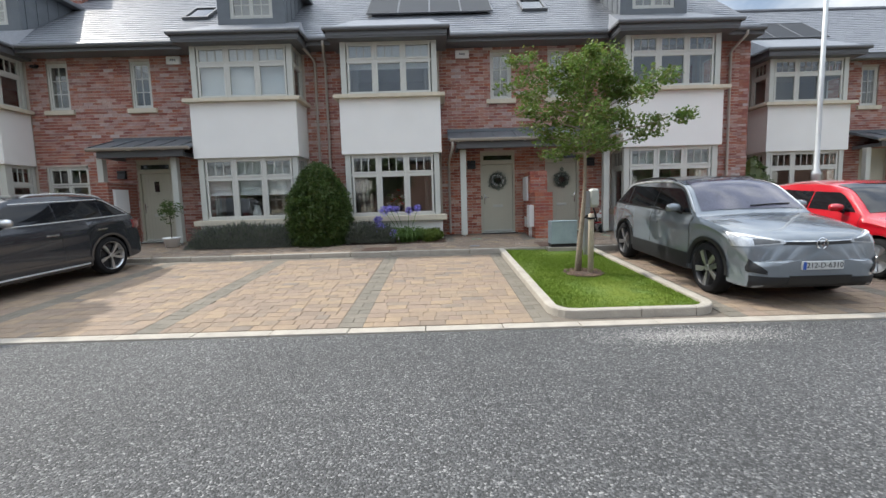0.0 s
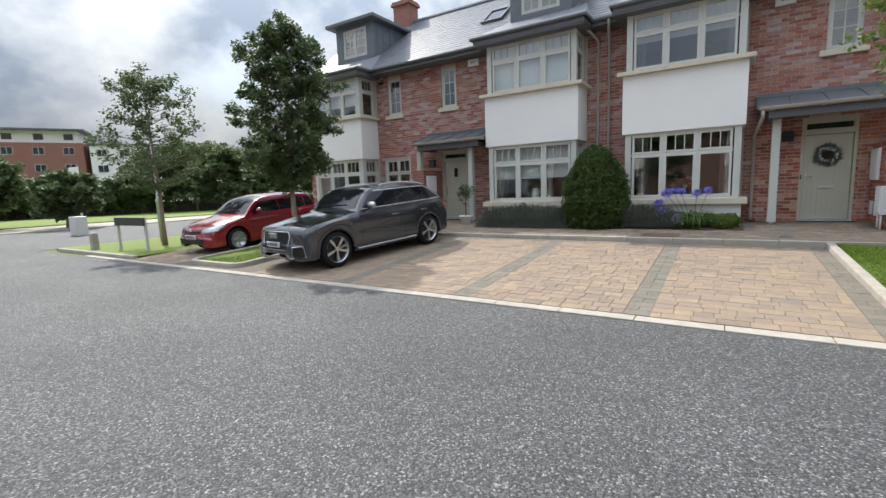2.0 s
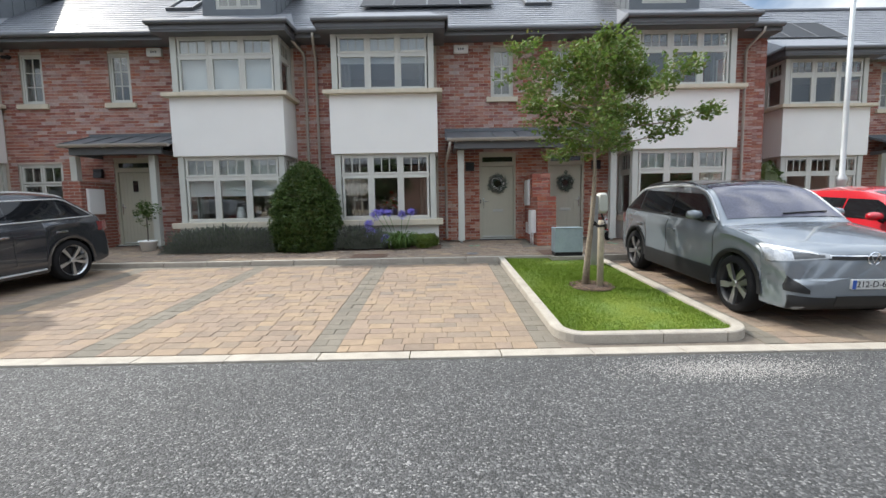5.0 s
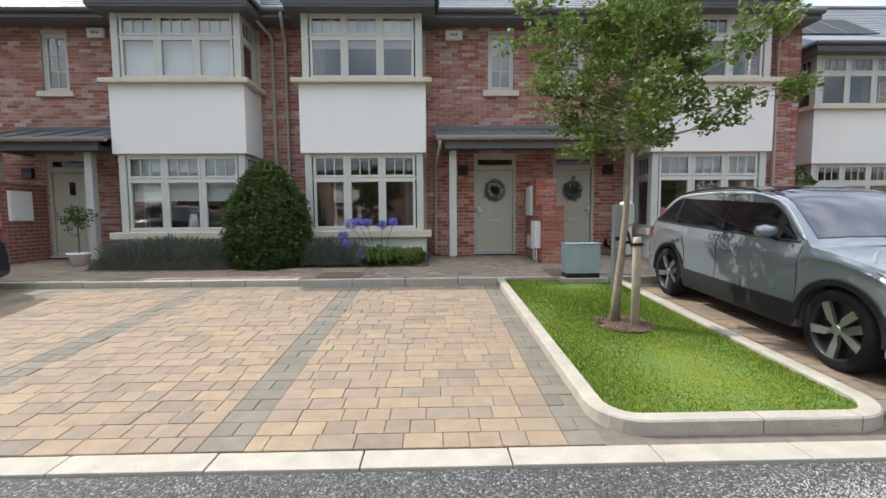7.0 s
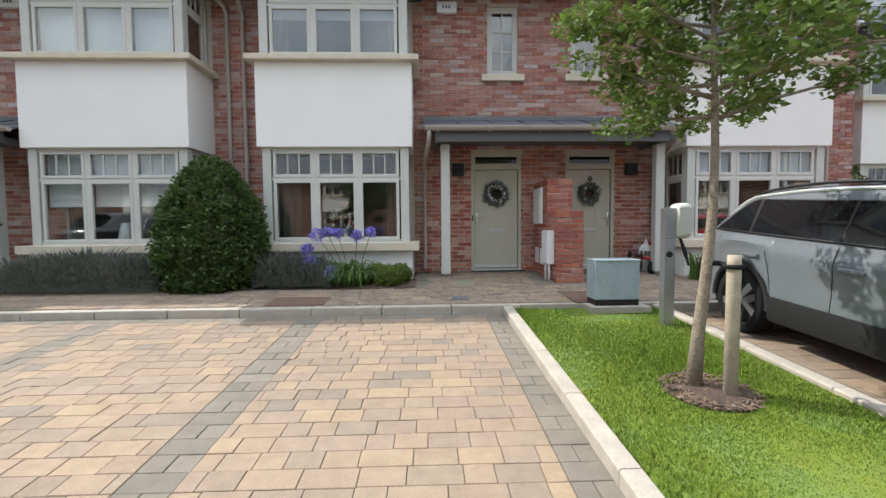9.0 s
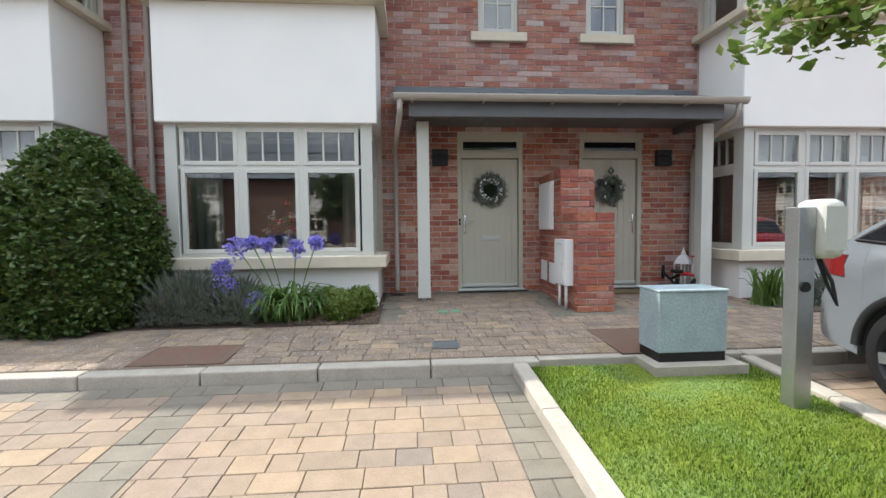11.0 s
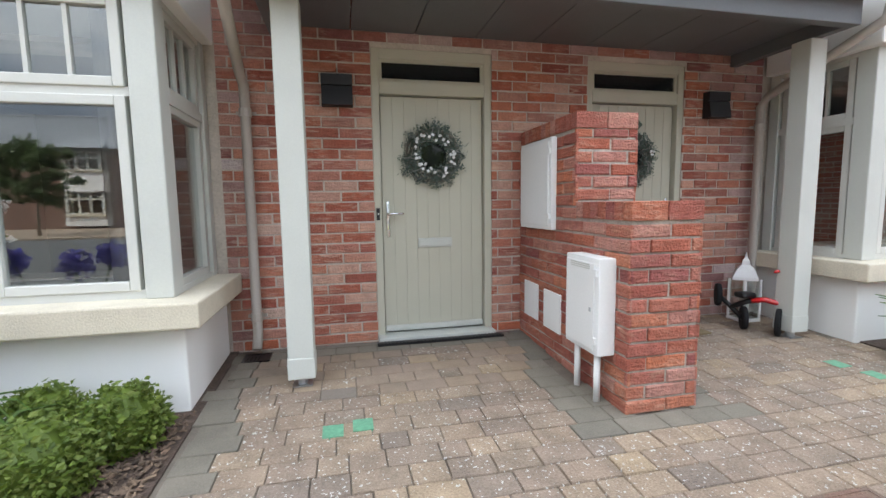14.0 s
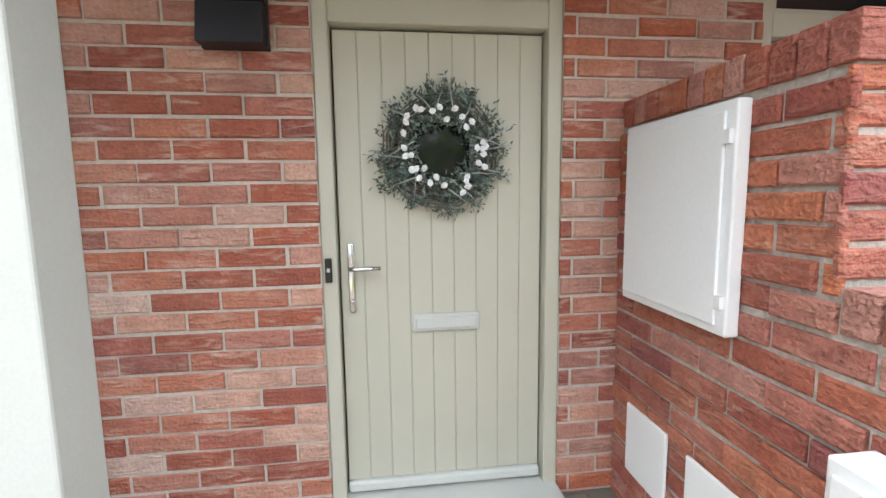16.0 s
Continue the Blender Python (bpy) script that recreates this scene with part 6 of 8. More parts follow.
        for z in steps(nz - 0.34, nz - 0.04, 6):
            bm = bmesh.new()
            tube(bm, [(x, nose_u(x, z) - 0.014, z + (0.012 if k % 2 else -0.012)) for k, x in enumerate(steps(-hw * 0.48, hw * 0.48, 20))], 0.006, 4)
            part("grille_bar", bm, M["rim_dark"], g_)
        bm = bmesh.new()
        ring = [(-0.50, -0.02), (-0.25, -0.01), (0, -0.01), (0.25, -0.01), (0.50, -0.02), (0.54, -0.12), (0.52, -0.24), (0.42, -0.37), (0.2, -0.375), (-0.2, -0.375), (-0.42, -0.37), (-0.52, -0.24), (-0.54, -0.12), (-0.50, -0.02)]
        tube(bm, [(x * hw, nose_u(x * hw, nz + z) - 0.012, nz + z) for x, z in ring], 0.012, 6)
        part("grille_surround", bm, M["rim"], t_, "bright grille surround")
        face_patch("lower_blade", -hw * 0.62, hw * 0.62, (sill + 0.04, sill + 0.075), (sill + 0.04, sill + 0.075), M["rim"], 0.008, 12, 1)
        for sx in (-1, 1):
            v_ = face_patch("bumper_vent", sx * hw * 0.68, sx * hw * 0.88, (sill + 0.09, sill + 0.27), (sill + 0.09, sill + 0.29), M["black"], 0.009, 5, 3)
            bm = bmesh.new()
            q = [(0.66, 0.07), (0.70, 0.29), (0.88, 0.30), (0.90, 0.08), (0.66, 0.07)]
            tube(bm, [(sx * x * hw, nose_u(x * hw, sill + z) - 0.010, sill + z) for x, z in q], 0.012, 6)
            part("vent_surround", bm, M["rim"], v_)
    else:
        face_patch("grille", -hw * 0.44, hw * 0.44, (nz - 0.10, nz - 0.02), (nz - 0.10, nz - 0.02), M["black"], 0.009, 10, 2)
        face_patch("lower_intake", -hw * 0.66, hw * 0.66, (sill + 0.09, sill + 0.24), (sill + 0.09, sill + 0.24), M["black"], 0.009, 12, 3)
    # round badge and number plate
    bm = bmesh.new()
    if nose == "suv":
        by = nose_u(0.1, nz - 0.09) - 0.022
        for k in range(4):
            tube(bm, [(-0.105 + 0.07 * k + 0.05 * math.cos(a), by, nz - 0.09 + 0.05 * math.sin(a)) for a in steps(0, math.tau, 14)], 0.008, 5, False)
    else:
        by = nose_u(0.06, nz - 0.03) - 0.014
        tube(bm, [(0.066 * math.cos(a), by, nz - 0.03 + 0.066 * math.sin(a)) for a in steps(0, math.tau, 20)], 0.008, 5, False)
        tube(bm, [(-0.042, by, nz + 0.005), (0, by, nz - 0.08), (0.042, by, nz + 0.005)], 0.007, 5)
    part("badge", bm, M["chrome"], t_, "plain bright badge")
    pz = nz - 0.27 if nose == "suv" else sill + 0.29 if nose == "ev" else sill + 0.29
    py = nose_u(0.26, pz) - 0.028
    bm = bmesh.new()
    box(bm, -0.255, 0.255, py, py + 0.05, pz - 0.052, pz + 0.052, bevel=0.004)
    plate = part("number_plate", bm, M["plate"], t_, "white number plate")
    boxes("country_band", [(-0.251, -0.21, py - 0.0015, py, pz - 0.048, pz + 0.048)], mat("band_blue", (0.02, 0.08, 0.35), 0.5), plate)
    if plate_text:
        lettering("plate_text", plate_text, 0.094, M["black"], plate, pose(0.02, py - 0.002, pz, 90, 0, 0))
    else:
        boxes("plate_marks", [(-0.17 + 0.055 * i, -0.135 + 0.055 * i, py - 0.002, py, pz - 0.03, pz + 0.03) for i in range(7)], M["black"], plate)

    # tail lamps lie on the body's rear corners
    for sx in (-1, 1):
        def tl(p, q, sx=sx):
            u = L - 0.36 + 0.30 * p
            z = belt - 0.22 + 0.17 * q
            return (sx * (wid(u) + 0.008), u + 0.006, z)
        bm = bmesh.new()
        cast(bm, tl, steps(0, 1, 8), steps(0, 1, 3), Vector((-sx * 0.03, -0.02, 0)))
        creased(bm, 0.7)
        part("tail_lamp", bm, M["tail"], t_, "red tail lamp", True)
    return t_


TILT_P = math.degrees(math.atan(SLOPE))
car("grey_suv", (5.19, 5.68, park_z(5.68)), TILT_P, "mid-grey electric family car with dark sills on the paved bay", 4.68, 1.85, 1.65, 0.88, 3.74, 0.365, "car_grey",
    [(0, 0.62), (0.012, 0.74), (0.04, 0.84), (0.09, 0.90), (0.18, 0.945), (0.45, 1.005), (0.8, 1.065), (1.08, 1.105)], 1.06, 1.12, 2.02, 4.0, 1.12, "212-D-6310", "dark", "cladding", "ev", "dark", lamp_z=0.85)
car("dark_suv", (-7.66, 5.66, park_z(5.66)), TILT_P, "dark metallic grey family car with chrome trim on the paved bay", 4.68, 1.89, 1.66, 0.90, 3.72, 0.375, "car_dark",
    [(0, 0.62), (0.015, 0.76), (0.04, 0.85), (0.09, 0.905), (0.18, 0.945), (0.5, 1.00), (0.9, 1.055), (1.32, 1.11)], 1.09, 1.36, 2.14, 3.98, 1.14, "", "silver", "car_dark", "suv", "silver", turn=-9.0, lamp_z=0.86)
car("red_hatchback", (-12.2, 6.40, park_z(6.40)), TILT_P, "older dark red hatchback with silver wheel covers", 4.20, 1.76, 1.49, 0.86, 3.44, 0.315, "car_red",
    [(0, 0.50), (0.012, 0.60), (0.04, 0.67), (0.10, 0.735), (0.25, 0.80), (0.6, 0.88), (0.98, 0.95)], 0.93, 1.02, 1.90, 3.78, 0.98, "", "plain", None, "hatch", "none", 0.2, lamp_z=0.67)
car("red_hatchback", (8.12, 6.25, park_z(6.25)), TILT_P, "bright red hatchback behind the grey family car", 4.00, 1.74, 1.50, 0.84, 3.32, 0.31, "car_red2",
    [(0, 0.50), (0.012, 0.60), (0.04, 0.67), (0.10, 0.74), (0.25, 0.81), (0.6, 0.90), (0.90, 0.96)], 0.95, 0.95, 1.86, 3.60, 1.0, "", "plain", None, "hatch", "none", 0.2, lamp_z=0.68)


# ---- plants ----
def leafy(name, base, others, rough=0.55):
    m = mat(name, base, rough, vary=0.2, scale=3, fine=40, bump=0.0, random_from="island", colour2=others)
    nt = m.node_tree
    b = nt.nodes["Principled BSDF"]
    tr, mx, out_ = nt.nodes.new("ShaderNodeBsdfTranslucent"), nt.nodes.new("ShaderNodeMixShader"), nt.nodes["Material Output"]
    nt.links.new(b.inputs["Base Color"].links[0].from_socket, tr.inputs["Color"])
    mx.inputs["Fac"].default_value = 0.35
    nt.links.new(b.outputs[0], mx.inputs[1]), nt.links.new(tr.outputs[0], mx.inputs[2]), nt.links.new(mx.outputs[0], out_.inputs["Surface"])
    return m


M["leaf_young"] = leafy("leaf_young", (0.107, 0.180, 0.031), [(0.142, 0.230, 0.044), (0.080, 0.145, 0.027), (0.178, 0.240, 0.054), (0.151, 0.150, 0.044), (0.115, 0.200, 0.036)])
M["leaf_dark"] = leafy("leaf_dark", (0.088, 0.126, 0.048), [(0.110, 0.156, 0.064), (0.067, 0.104, 0.038), (0.122, 0.168, 0.067), (0.091, 0.134, 0.052)])
M["leaf_bush"] = leafy("leaf_bush", (0.055, 0.10, 0.022), [(0.08, 0.14, 0.03), (0.035, 0.07, 0.016), (0.10, 0.16, 0.04), (0.06, 0.11, 0.025), (0.13, 0.15, 0.04)], 0.4)
M["leaf_box"] = leafy("leaf_box", (0.111, 0.164, 0.024), [(0.153, 0.213, 0.036), (0.076, 0.123, 0.020), (0.187, 0.230, 0.048), (0.119, 0.180, 0.024)])
M["leaf_strap"] = leafy("leaf_strap", (0.088, 0.169, 0.035), [(0.125, 0.221, 0.045), (0.069, 0.130, 0.030), (0.175, 0.260, 0.060)])
M["leaf_grey"] = leafy("leaf_grey", (0.115, 0.140, 0.101), [(0.162, 0.182, 0.135), (0.081, 0.105, 0.074), (0.189, 0.196, 0.162), (0.135, 0.126, 0.149)])
M["flower"] = leafy("flower", (0.33, 0.30, 0.72), [(0.42, 0.38, 0.80), (0.26, 0.23, 0.60), (0.50, 0.47, 0.84)])
M["bark_tree"] = mat("bark_tree", (0.290, 0.241, 0.182), 0.9, vary=0.4, scale=14, fine=60, bump=0.9, colour2=[(0.189, 0.149, 0.112)])


def leaf_cloud(name, centres, radii, per, size, material, parent, seed, up=0.3, flat=0.45):
    """Many small folded leaves scattered round the centres."""
    g = np.random.default_rng(seed)
    c = np.repeat(np.array(centres), per, 0)
    rr = np.repeat(np.array(radii), per)
    n = len(c)
    d = g.normal(size=(n, 3))
    d /= np.linalg.norm(d, axis=1, keepdims=True)
    p = c + d * (rr * g.uniform(0.25, 1.0, n) ** 0.6)[:, None] * np.array([1, 1, 0.85])
    ax = g.normal(size=(n, 3)) + np.array([0, 0, up * 0.0])
    ax[:, 2] *= flat
    ax /= np.linalg.norm(ax, axis=1, keepdims=True)
    nor = g.normal(size=(n, 3)) + np.array([0, 0, 1.2])
    side = np.cross(ax, nor)
    side /= np.linalg.norm(side, axis=1, keepdims=True) + 1e-9
    dn = np.cross(side, ax)
    L_ = (size * g.uniform(0.6, 1.3, n))[:, None]
    w = L_ * 0.34
    v = np.empty((n, 4, 3))
    v[:, 0] = p
    v[:, 1] = p + ax * L_ * 0.5 + side * w - dn * w * 0.35
    v[:, 2] = p + ax * L_
    v[:, 3] = p + ax * L_ * 0.5 - side * w - dn * w * 0.35
    idx = np.arange(4 * n).reshape(-1, 4)
    f = np.concatenate([idx[:, [0, 1, 2]], idx[:, [0, 2, 3]]])
    return tagged(soup(name, v.reshape(-1, 3).tolist(), f.tolist(), material, parent), "", "", "", "")


def tree(at, clear, height, radius, label, material, seed, limbs=14, per=60, size=0.085, lean=(0.0, 0.0), girth=0.06, reach=None, open_=1.0, far=False, bottom=None):
    """A tapered trunk, limbs with twigs, and leaves gathered round the twigs."""
    rnd = random.Random(seed)
    t_ = thing("tree", at, label, "tree", "street trees")
    bm = bmesh.new()
    trunk = []
    for k in range(9):
        q = k / 8
        trunk.append((lean[0] * q * height + 0.03 * math.sin(q * 7 + seed), lean[1] * q * height + 0.03 * math.sin(q * 5 + 2 * seed), q * height * 0.93 - (0.1 if k == 0 else 0)))
    tube(bm, trunk, [girth * (1.25 if k == 0 else 1.0) * (1 - 0.82 * (k / 8) ** 0.9) for k in range(9)], 9)
    part("trunk", bm, M["bark_tree"], t_, "grey-brown bark trunk", True)
    tips, rad = [], []
    bm = bmesh.new()
    for i in range(limbs):
        q = i / (limbs - 1)
        z0 = clear + (height * 0.88 - clear) * q ** 1.1
        az = i * 2.39996 + rnd.uniform(-0.4, 0.4)
        prof = math.sin(math.pi * (0.16 + 0.80 * q)) ** 0.7
        ln = radius * prof * rnd.uniform(0.65, 1.2) * (reach(az, q) if reach else 1.0)
        base = Vector((lean[0] * z0, lean[1] * z0, z0))
        dr = Vector((math.cos(az), math.sin(az), 0))
        rise = rnd.uniform(0.25, 0.6) + 0.4 * q
        pts = [base + dr * ln * s + Vector((0, 0, ln * rise * (s ** 1.2) * 0.8 - 0.12 * ln * s * s)) + Vector((rnd.uniform(-1, 1), rnd.uniform(-1, 1), rnd.uniform(-1, 1))) * 0.04 * ln * (s > 0) for s in (0, 0.35, 0.7, 1.0)]
        g0 = girth * 0.42 * (1 - 0.6 * q)
        tube(bm, pts, [g0, g0 * 0.7, g0 * 0.45, g0 * 0.15], 6)
        for s_i in range(1, 4):
            for _ in range(2 if s_i < 3 else 3):
                p = pts[s_i]
                d = (dr * rnd.uniform(0.2, 1.0) + Vector((rnd.uniform(-1, 1), rnd.uniform(-1, 1), rnd.uniform(-0.3, 0.9)))).normalized() * radius * rnd.uniform(0.15, 0.34) * open_
                tube(bm, [p, p + d * 0.55 + Vector((0, 0, 0.03)), p + d], [g0 * 0.3, g0 * 0.2, g0 * 0.08], 4, False)
                for e in (0.55, 1.0):
                    tips.append(p + d * e)
                    rad.append(radius * rnd.uniform(0.09, 0.17) * open_)
    top = Vector(trunk[-1])
    for _ in range(5):
        tips.append(top + Vector((rnd.uniform(-1, 1), rnd.uniform(-1, 1), rnd.uniform(0, 2.0))) * radius * 0.12)
        rad.append(radius * 0.12)
    tagged(part("branchwork", bm, M["bark_tree"], t_, "", True), "", "", "", "stuff")
    crown = leaf_cloud("crown", [tuple(p) for p in tips], rad, per, size, material, t_, seed)
    crown["kind"] = "stuff"
    crown["label"] = "many small leaves with gaps between"
    return t_


def main_reach(az, q):
    """The young tree throws one long low branch towards the grey car."""
    d = math.cos(az)
    return 1.0 + (0.65 * max(0, d) ** 3 if q < 0.35 else 0)


young = tree((2.86, 7.86, park_z(7.86) + 0.06), 2.0, 3.72, 1.13, "young street tree with light green leaves tied to a stake", M["leaf_young"], 11, limbs=26, per=40, size=0.062, lean=(0.03, -0.01), girth=0.052, reach=main_reach, open_=0.92)
stake = thing("tree_stake", (2.99, 7.66, park_z(7.66) + 0.03), "pale timber half-round stake beside the young tree", "stake")
bm = bmesh.new()
tube(bm, [(0, 0, -0.2), (0.004, 0, 1.0), (0.005, 0, 1.06)], [0.048, 0.047, 0.043], 12)
part("post", bm, M["stake"] if "stake" in M else M.setdefault("stake", mat("stake", (0.42, 0.36, 0.28), 0.9, vary=0.25, scale=10, fine=90, bump=0.5)), stake, "", True)
bm = bmesh.new()
tube(bm, [(0.055 * math.cos(a), 0.055 * math.sin(a) + 0.0, 0.98) for a in steps(0, math.tau, 14)], 0.018, 6, False)
tube(bm, [(0, 0.05, 0.98), (-0.02, 0.12, 0.99), (-0.03, 0.20, 0.99)], 0.02, 6)
tube(bm, [(-0.035 + 0.062 * math.cos(a), 0.19 + 0.062 * math.sin(a), 0.99) for a in steps(0, math.tau, 14)], 0.016, 6, False)
part("strap", bm, M["rubber"], stake, "black rubber tree strap")
tree((-10.05, 8.2, park_z(8.2) + 0.05), 1.7, 6.3, 1.08, "dense upright street tree on the kerbed lawn", M["leaf_dark"], 21, limbs=56, per=52, size=0.085, girth=0.085, open_=1.15)
tree((-15.9, 7.5, 0.15), 1.8, 6.0, 1.35, "thin-crowned street tree beside the lamp", M["leaf_dark"], 31, limbs=34, per=20, size=0.10, girth=0.075, lean=(-0.05, 0.0), open_=1.1)


def shrub(name, at, profile, material, label, seed, leaves, size, core=True, category="bush"):
    """A clipped shrub: twiggy dark core and a skin of leaves following (height, radius) pairs."""
    rnd = random.Random(seed)
    t_ = thing(name, at, label, category)
    hs, rs = [p[0] for p in profile], [p[1] for p in profile]
    bm = bmesh.new()
    lathe(bm, [(max(r * 0.80, 0.01), h) for h, r in profile], (0, 0, 0), 14)
    part("core", bm, material, t_)
    centres, radii = [], []
    n = leaves // 14
    for _ in range(n):
        h = rnd.uniform(hs[0], hs[-1])
        r = float(np.interp(h, hs, rs))
        if rnd.random() > (r / max(rs)) ** 0.7 + 0.15:
            continue
        a = rnd.uniform(0, 6.283)
        bump = 1.0 + 0.13 * noise.noise(Vector((math.cos(a) * 2, math.sin(a) * 2, h * 2 + seed))) + 0.07 * noise.noise(Vector((math.cos(a) * 6, math.sin(a) * 6, h * 6 + seed)))
        q = r * bump * (1.0 - 0.2 * rnd.random() ** 2)
        centres.append((q * math.cos(a), q * math.sin(a), h))
        radii.append(size * 1.5)
    cr = leaf_cloud("leaves", centres, radii, 14, size, material, t_, seed)
    cr["kind"] = "stuff"
    return t_


shrub("bush", (-2.72, 12.05, walk_z(12.0)), [(0.0, 0.64), (0.3, 0.77), (0.8, 0.80), (1.2, 0.73), (1.5, 0.61), (1.8, 0.43), (2.0, 0.26), (2.12, 0.06)], M["leaf_bush"], "tall clipped cone-shaped evergreen bush beside the bays", 41, 34000, 0.06)
shrub("bush", (10.3, 14.3, 0.55), [(0.0, 0.7), (0.6, 0.8), (1.2, 0.6), (1.8, 0.3), (2.1, 0.03)], M["leaf_bush"], "clipped evergreen bush between the houses", 43, 5000, 0.07)
for k, (x, y, r) in enumerate(((0.16, 11.95, 0.21), (0.34, 12.30, 0.19), (-0.06, 12.40, 0.18))):
    shrub("box_shrub", (x, y, walk_z(y)), [(0.0, r * 0.6), (r * 0.5, r * 0.94), (r * 1.1, r * 0.9), (r * 1.5, r * 0.55), (r * 1.65, 0.02)], M["leaf_box"], "small rounded yellow-green box shrub in the bed", 51 + k, 3000, 0.034)
cr = leaf_cloud("crown", [(random.Random(i).gauss(0, 0.13), random.Random(i + 99).gauss(0, 0.13), 1.02 + random.Random(i + 199).gauss(0, 0.12)) for i in range(70)], [0.07] * 70, 14, 0.05, M["leaf_bush"], POT, 5)
cr["kind"] = "stuff"


def tuft_hedge(x0, x1, y0, y1, h, count, label, seed, material="leaf_grey", category="lavender"):
    """A low mound of fine upright shoots with small tips."""
    g = np.random.default_rng(seed)
    x, y = g.uniform(x0, x1, count), g.uniform(y0, y1, count)
    cx, cy = (x0 + x1) / 2, (y0 + y1) / 2
    edge = np.clip(1 - np.abs((x - cx) / (x1 - x0) * 2) ** 6, 0.2, 1) * np.clip(1 - np.abs((y - cy) / (y1 - y0) * 2) ** 3, 0.25, 1)
    hh = h * edge * g.uniform(0.4, 1.2, count) * (0.85 + 0.25 * np.sin(x * 9) * np.sin(y * 6 + x * 3))
    a, ln = g.uniform(0, 6.283, count), g.uniform(0.0, 0.9, count)
    z = np.array([walk_z(q) for q in y])
    p0 = np.stack((x, y, z), 1)
    tip = np.stack((x + np.cos(a) * ln * hh, y + np.sin(a) * ln * hh, z + hh), 1)
    b = g.uniform(0, 6.283, count)
    s_ = np.stack((np.cos(b), np.sin(b), np.zeros(count)), 1) * 0.011
    v = np.empty((count, 4, 3))
    v[:, 2] = tip
    mid = p0 * 0.12 + tip * 0.88
    v[:, 1], v[:, 3] = mid + s_, mid - s_
    v[:, 0] = p0 * 0.25 + tip * 0.75
    idx = np.arange(4 * count).reshape(-1, 4)
    t_ = thing(category.replace(" ", "_"), (0, 0, 0), label, category)
    bm = bmesh.new()
    for q in box(bm, x0 + 0.2, x1 - 0.2, y0 + 0.25, y1 - 0.15, 0, 1, 0.0):
        q.co.z = walk_z(q.co.y) + (h * 0.4 if q.co.z > 0.5 else -0.02)
    part("core", bm, M[material], t_)
    ob = soup("foliage", v.reshape(-1, 3).tolist(), idx.tolist(), M[material], t_)
    ob["kind"] = "stuff"


tuft_hedge(-6.1, -3.35, 11.45, 12.45, 0.56, 26000, "low grey-green lavender hedge under the bay window", 61)
tuft_hedge(-2.0, -0.75, 11.72, 12.4, 0.50, 13000, "loose grey lavender clump in the bed", 62)
tuft_hedge(6.0, 8.2, 11.85, 12.5, 0.44, 11000, "low grey-green planting under the far bay", 63)


def strap_plant(at, spread, height, leaves, heads, label, seed, name="agapanthus", droop=2.1):
    """Arching strap leaves with tall stems that carry round flower heads."""
    rnd = random.Random(seed)
    t_ = thing(name, at, label, "flowering plant" if heads else "plant")
    vs, fs = [], []
    for _ in range(leaves):
        a, ln = rnd.uniform(0, 6.283), rnd.uniform(0.6, 1.1)
        w = rnd.uniform(0.011, 0.018)
        rise = rnd.uniform(0.55, 1.05)
        n0 = len(vs)
        ox, oy = rnd.gauss(0, 0.10), rnd.gauss(0, 0.07)
        for s in (0, 0.25, 0.5, 0.75, 1.0):
            r_ = spread * ln * s
            z = height * rise * (2.4 * s - droop * s * s)
            ww = w * (1 - s ** 3) + 0.001
            for q in (-1, 0, 1):
                vs.append((ox + r_ * math.cos(a) - q * ww * math.sin(a), oy + r_ * math.sin(a) + q * ww * math.cos(a), max(z, 0.004) - 0.006 * (q == 0)))
        for k in range(4):
            for q in range(2):
                i = n0 + 3 * k + q
                fs.append((i, i + 1, i + 4, i + 3))
    soup("strap_leaves", vs, fs, M["leaf_strap"], t_)["kind"] = "stuff"
    for hx, hy, hz, hr in heads:
        bm = bmesh.new()
        tube(bm, [(0.12 * hx, 0.3 * hy, 0.02), (hx * 0.6, hy * 0.7, hz * 0.6), (hx, hy, hz)], 0.007, 6)
        stem = part("stem", bm, M["leaf_strap"], t_)
        fv, ff = [], []
        for _ in range(95):
            d = Vector((rnd.gauss(0, 1), rnd.gauss(0, 1), rnd.gauss(0.25, 0.9))).normalized()
            c = Vector((hx, hy, hz)) + d * hr * rnd.uniform(0.5, 1.15)
            u = d.orthogonal().normalized()
            v = d.cross(u)
            ph = rnd.uniform(0, 6.28)
            n0 = len(fv)
            fv.append(tuple(c - d * 0.028))
            for k in range(5):
                aa = ph + k * math.tau / 5
                fv.append(tuple(c + (u * math.cos(aa) + v * math.sin(aa)) * 0.019 + d * 0.006))
            ff += [(n0, n0 + 1 + k, n0 + 1 + (k + 1) % 5) for k in range(5)]
        head = soup("flower_head", fv, ff, M["flower"], stem)
        tagged(head, "round violet-blue flower head", "", "", "stuff")


AG = (-0.42, 11.98)
strap_plant((AG[0], AG[1], walk_z(AG[1])), 0.55, 0.60, 150, [(x - AG[0], y - AG[1], z - walk_z(AG[1]), r) for x, y, z, r in
            ((-1.01, 12.0, 1.32, 0.13), (-1.12, 11.95, 0.88, 0.15), (-0.76, 11.85, 0.72, 0.12), (-0.36, 12.05, 1.31, 0.10), (-0.13, 12.05, 1.37, 0.09), (-1.18, 12.0, 1.10, 0.11), (-0.70, 12.1, 1.36, 0.09), (-0.88, 12.1, 1.38, 0.08))],
            "violet-blue flowering agapanthus clump below the bay window", 71)
strap_plant((5.6, 12.2, walk_z(12.05)), 0.24, 0.46, 70, [], "green strap-leaved plant at the bed's edge", 72, "strap_leaf_plant", 1.35)


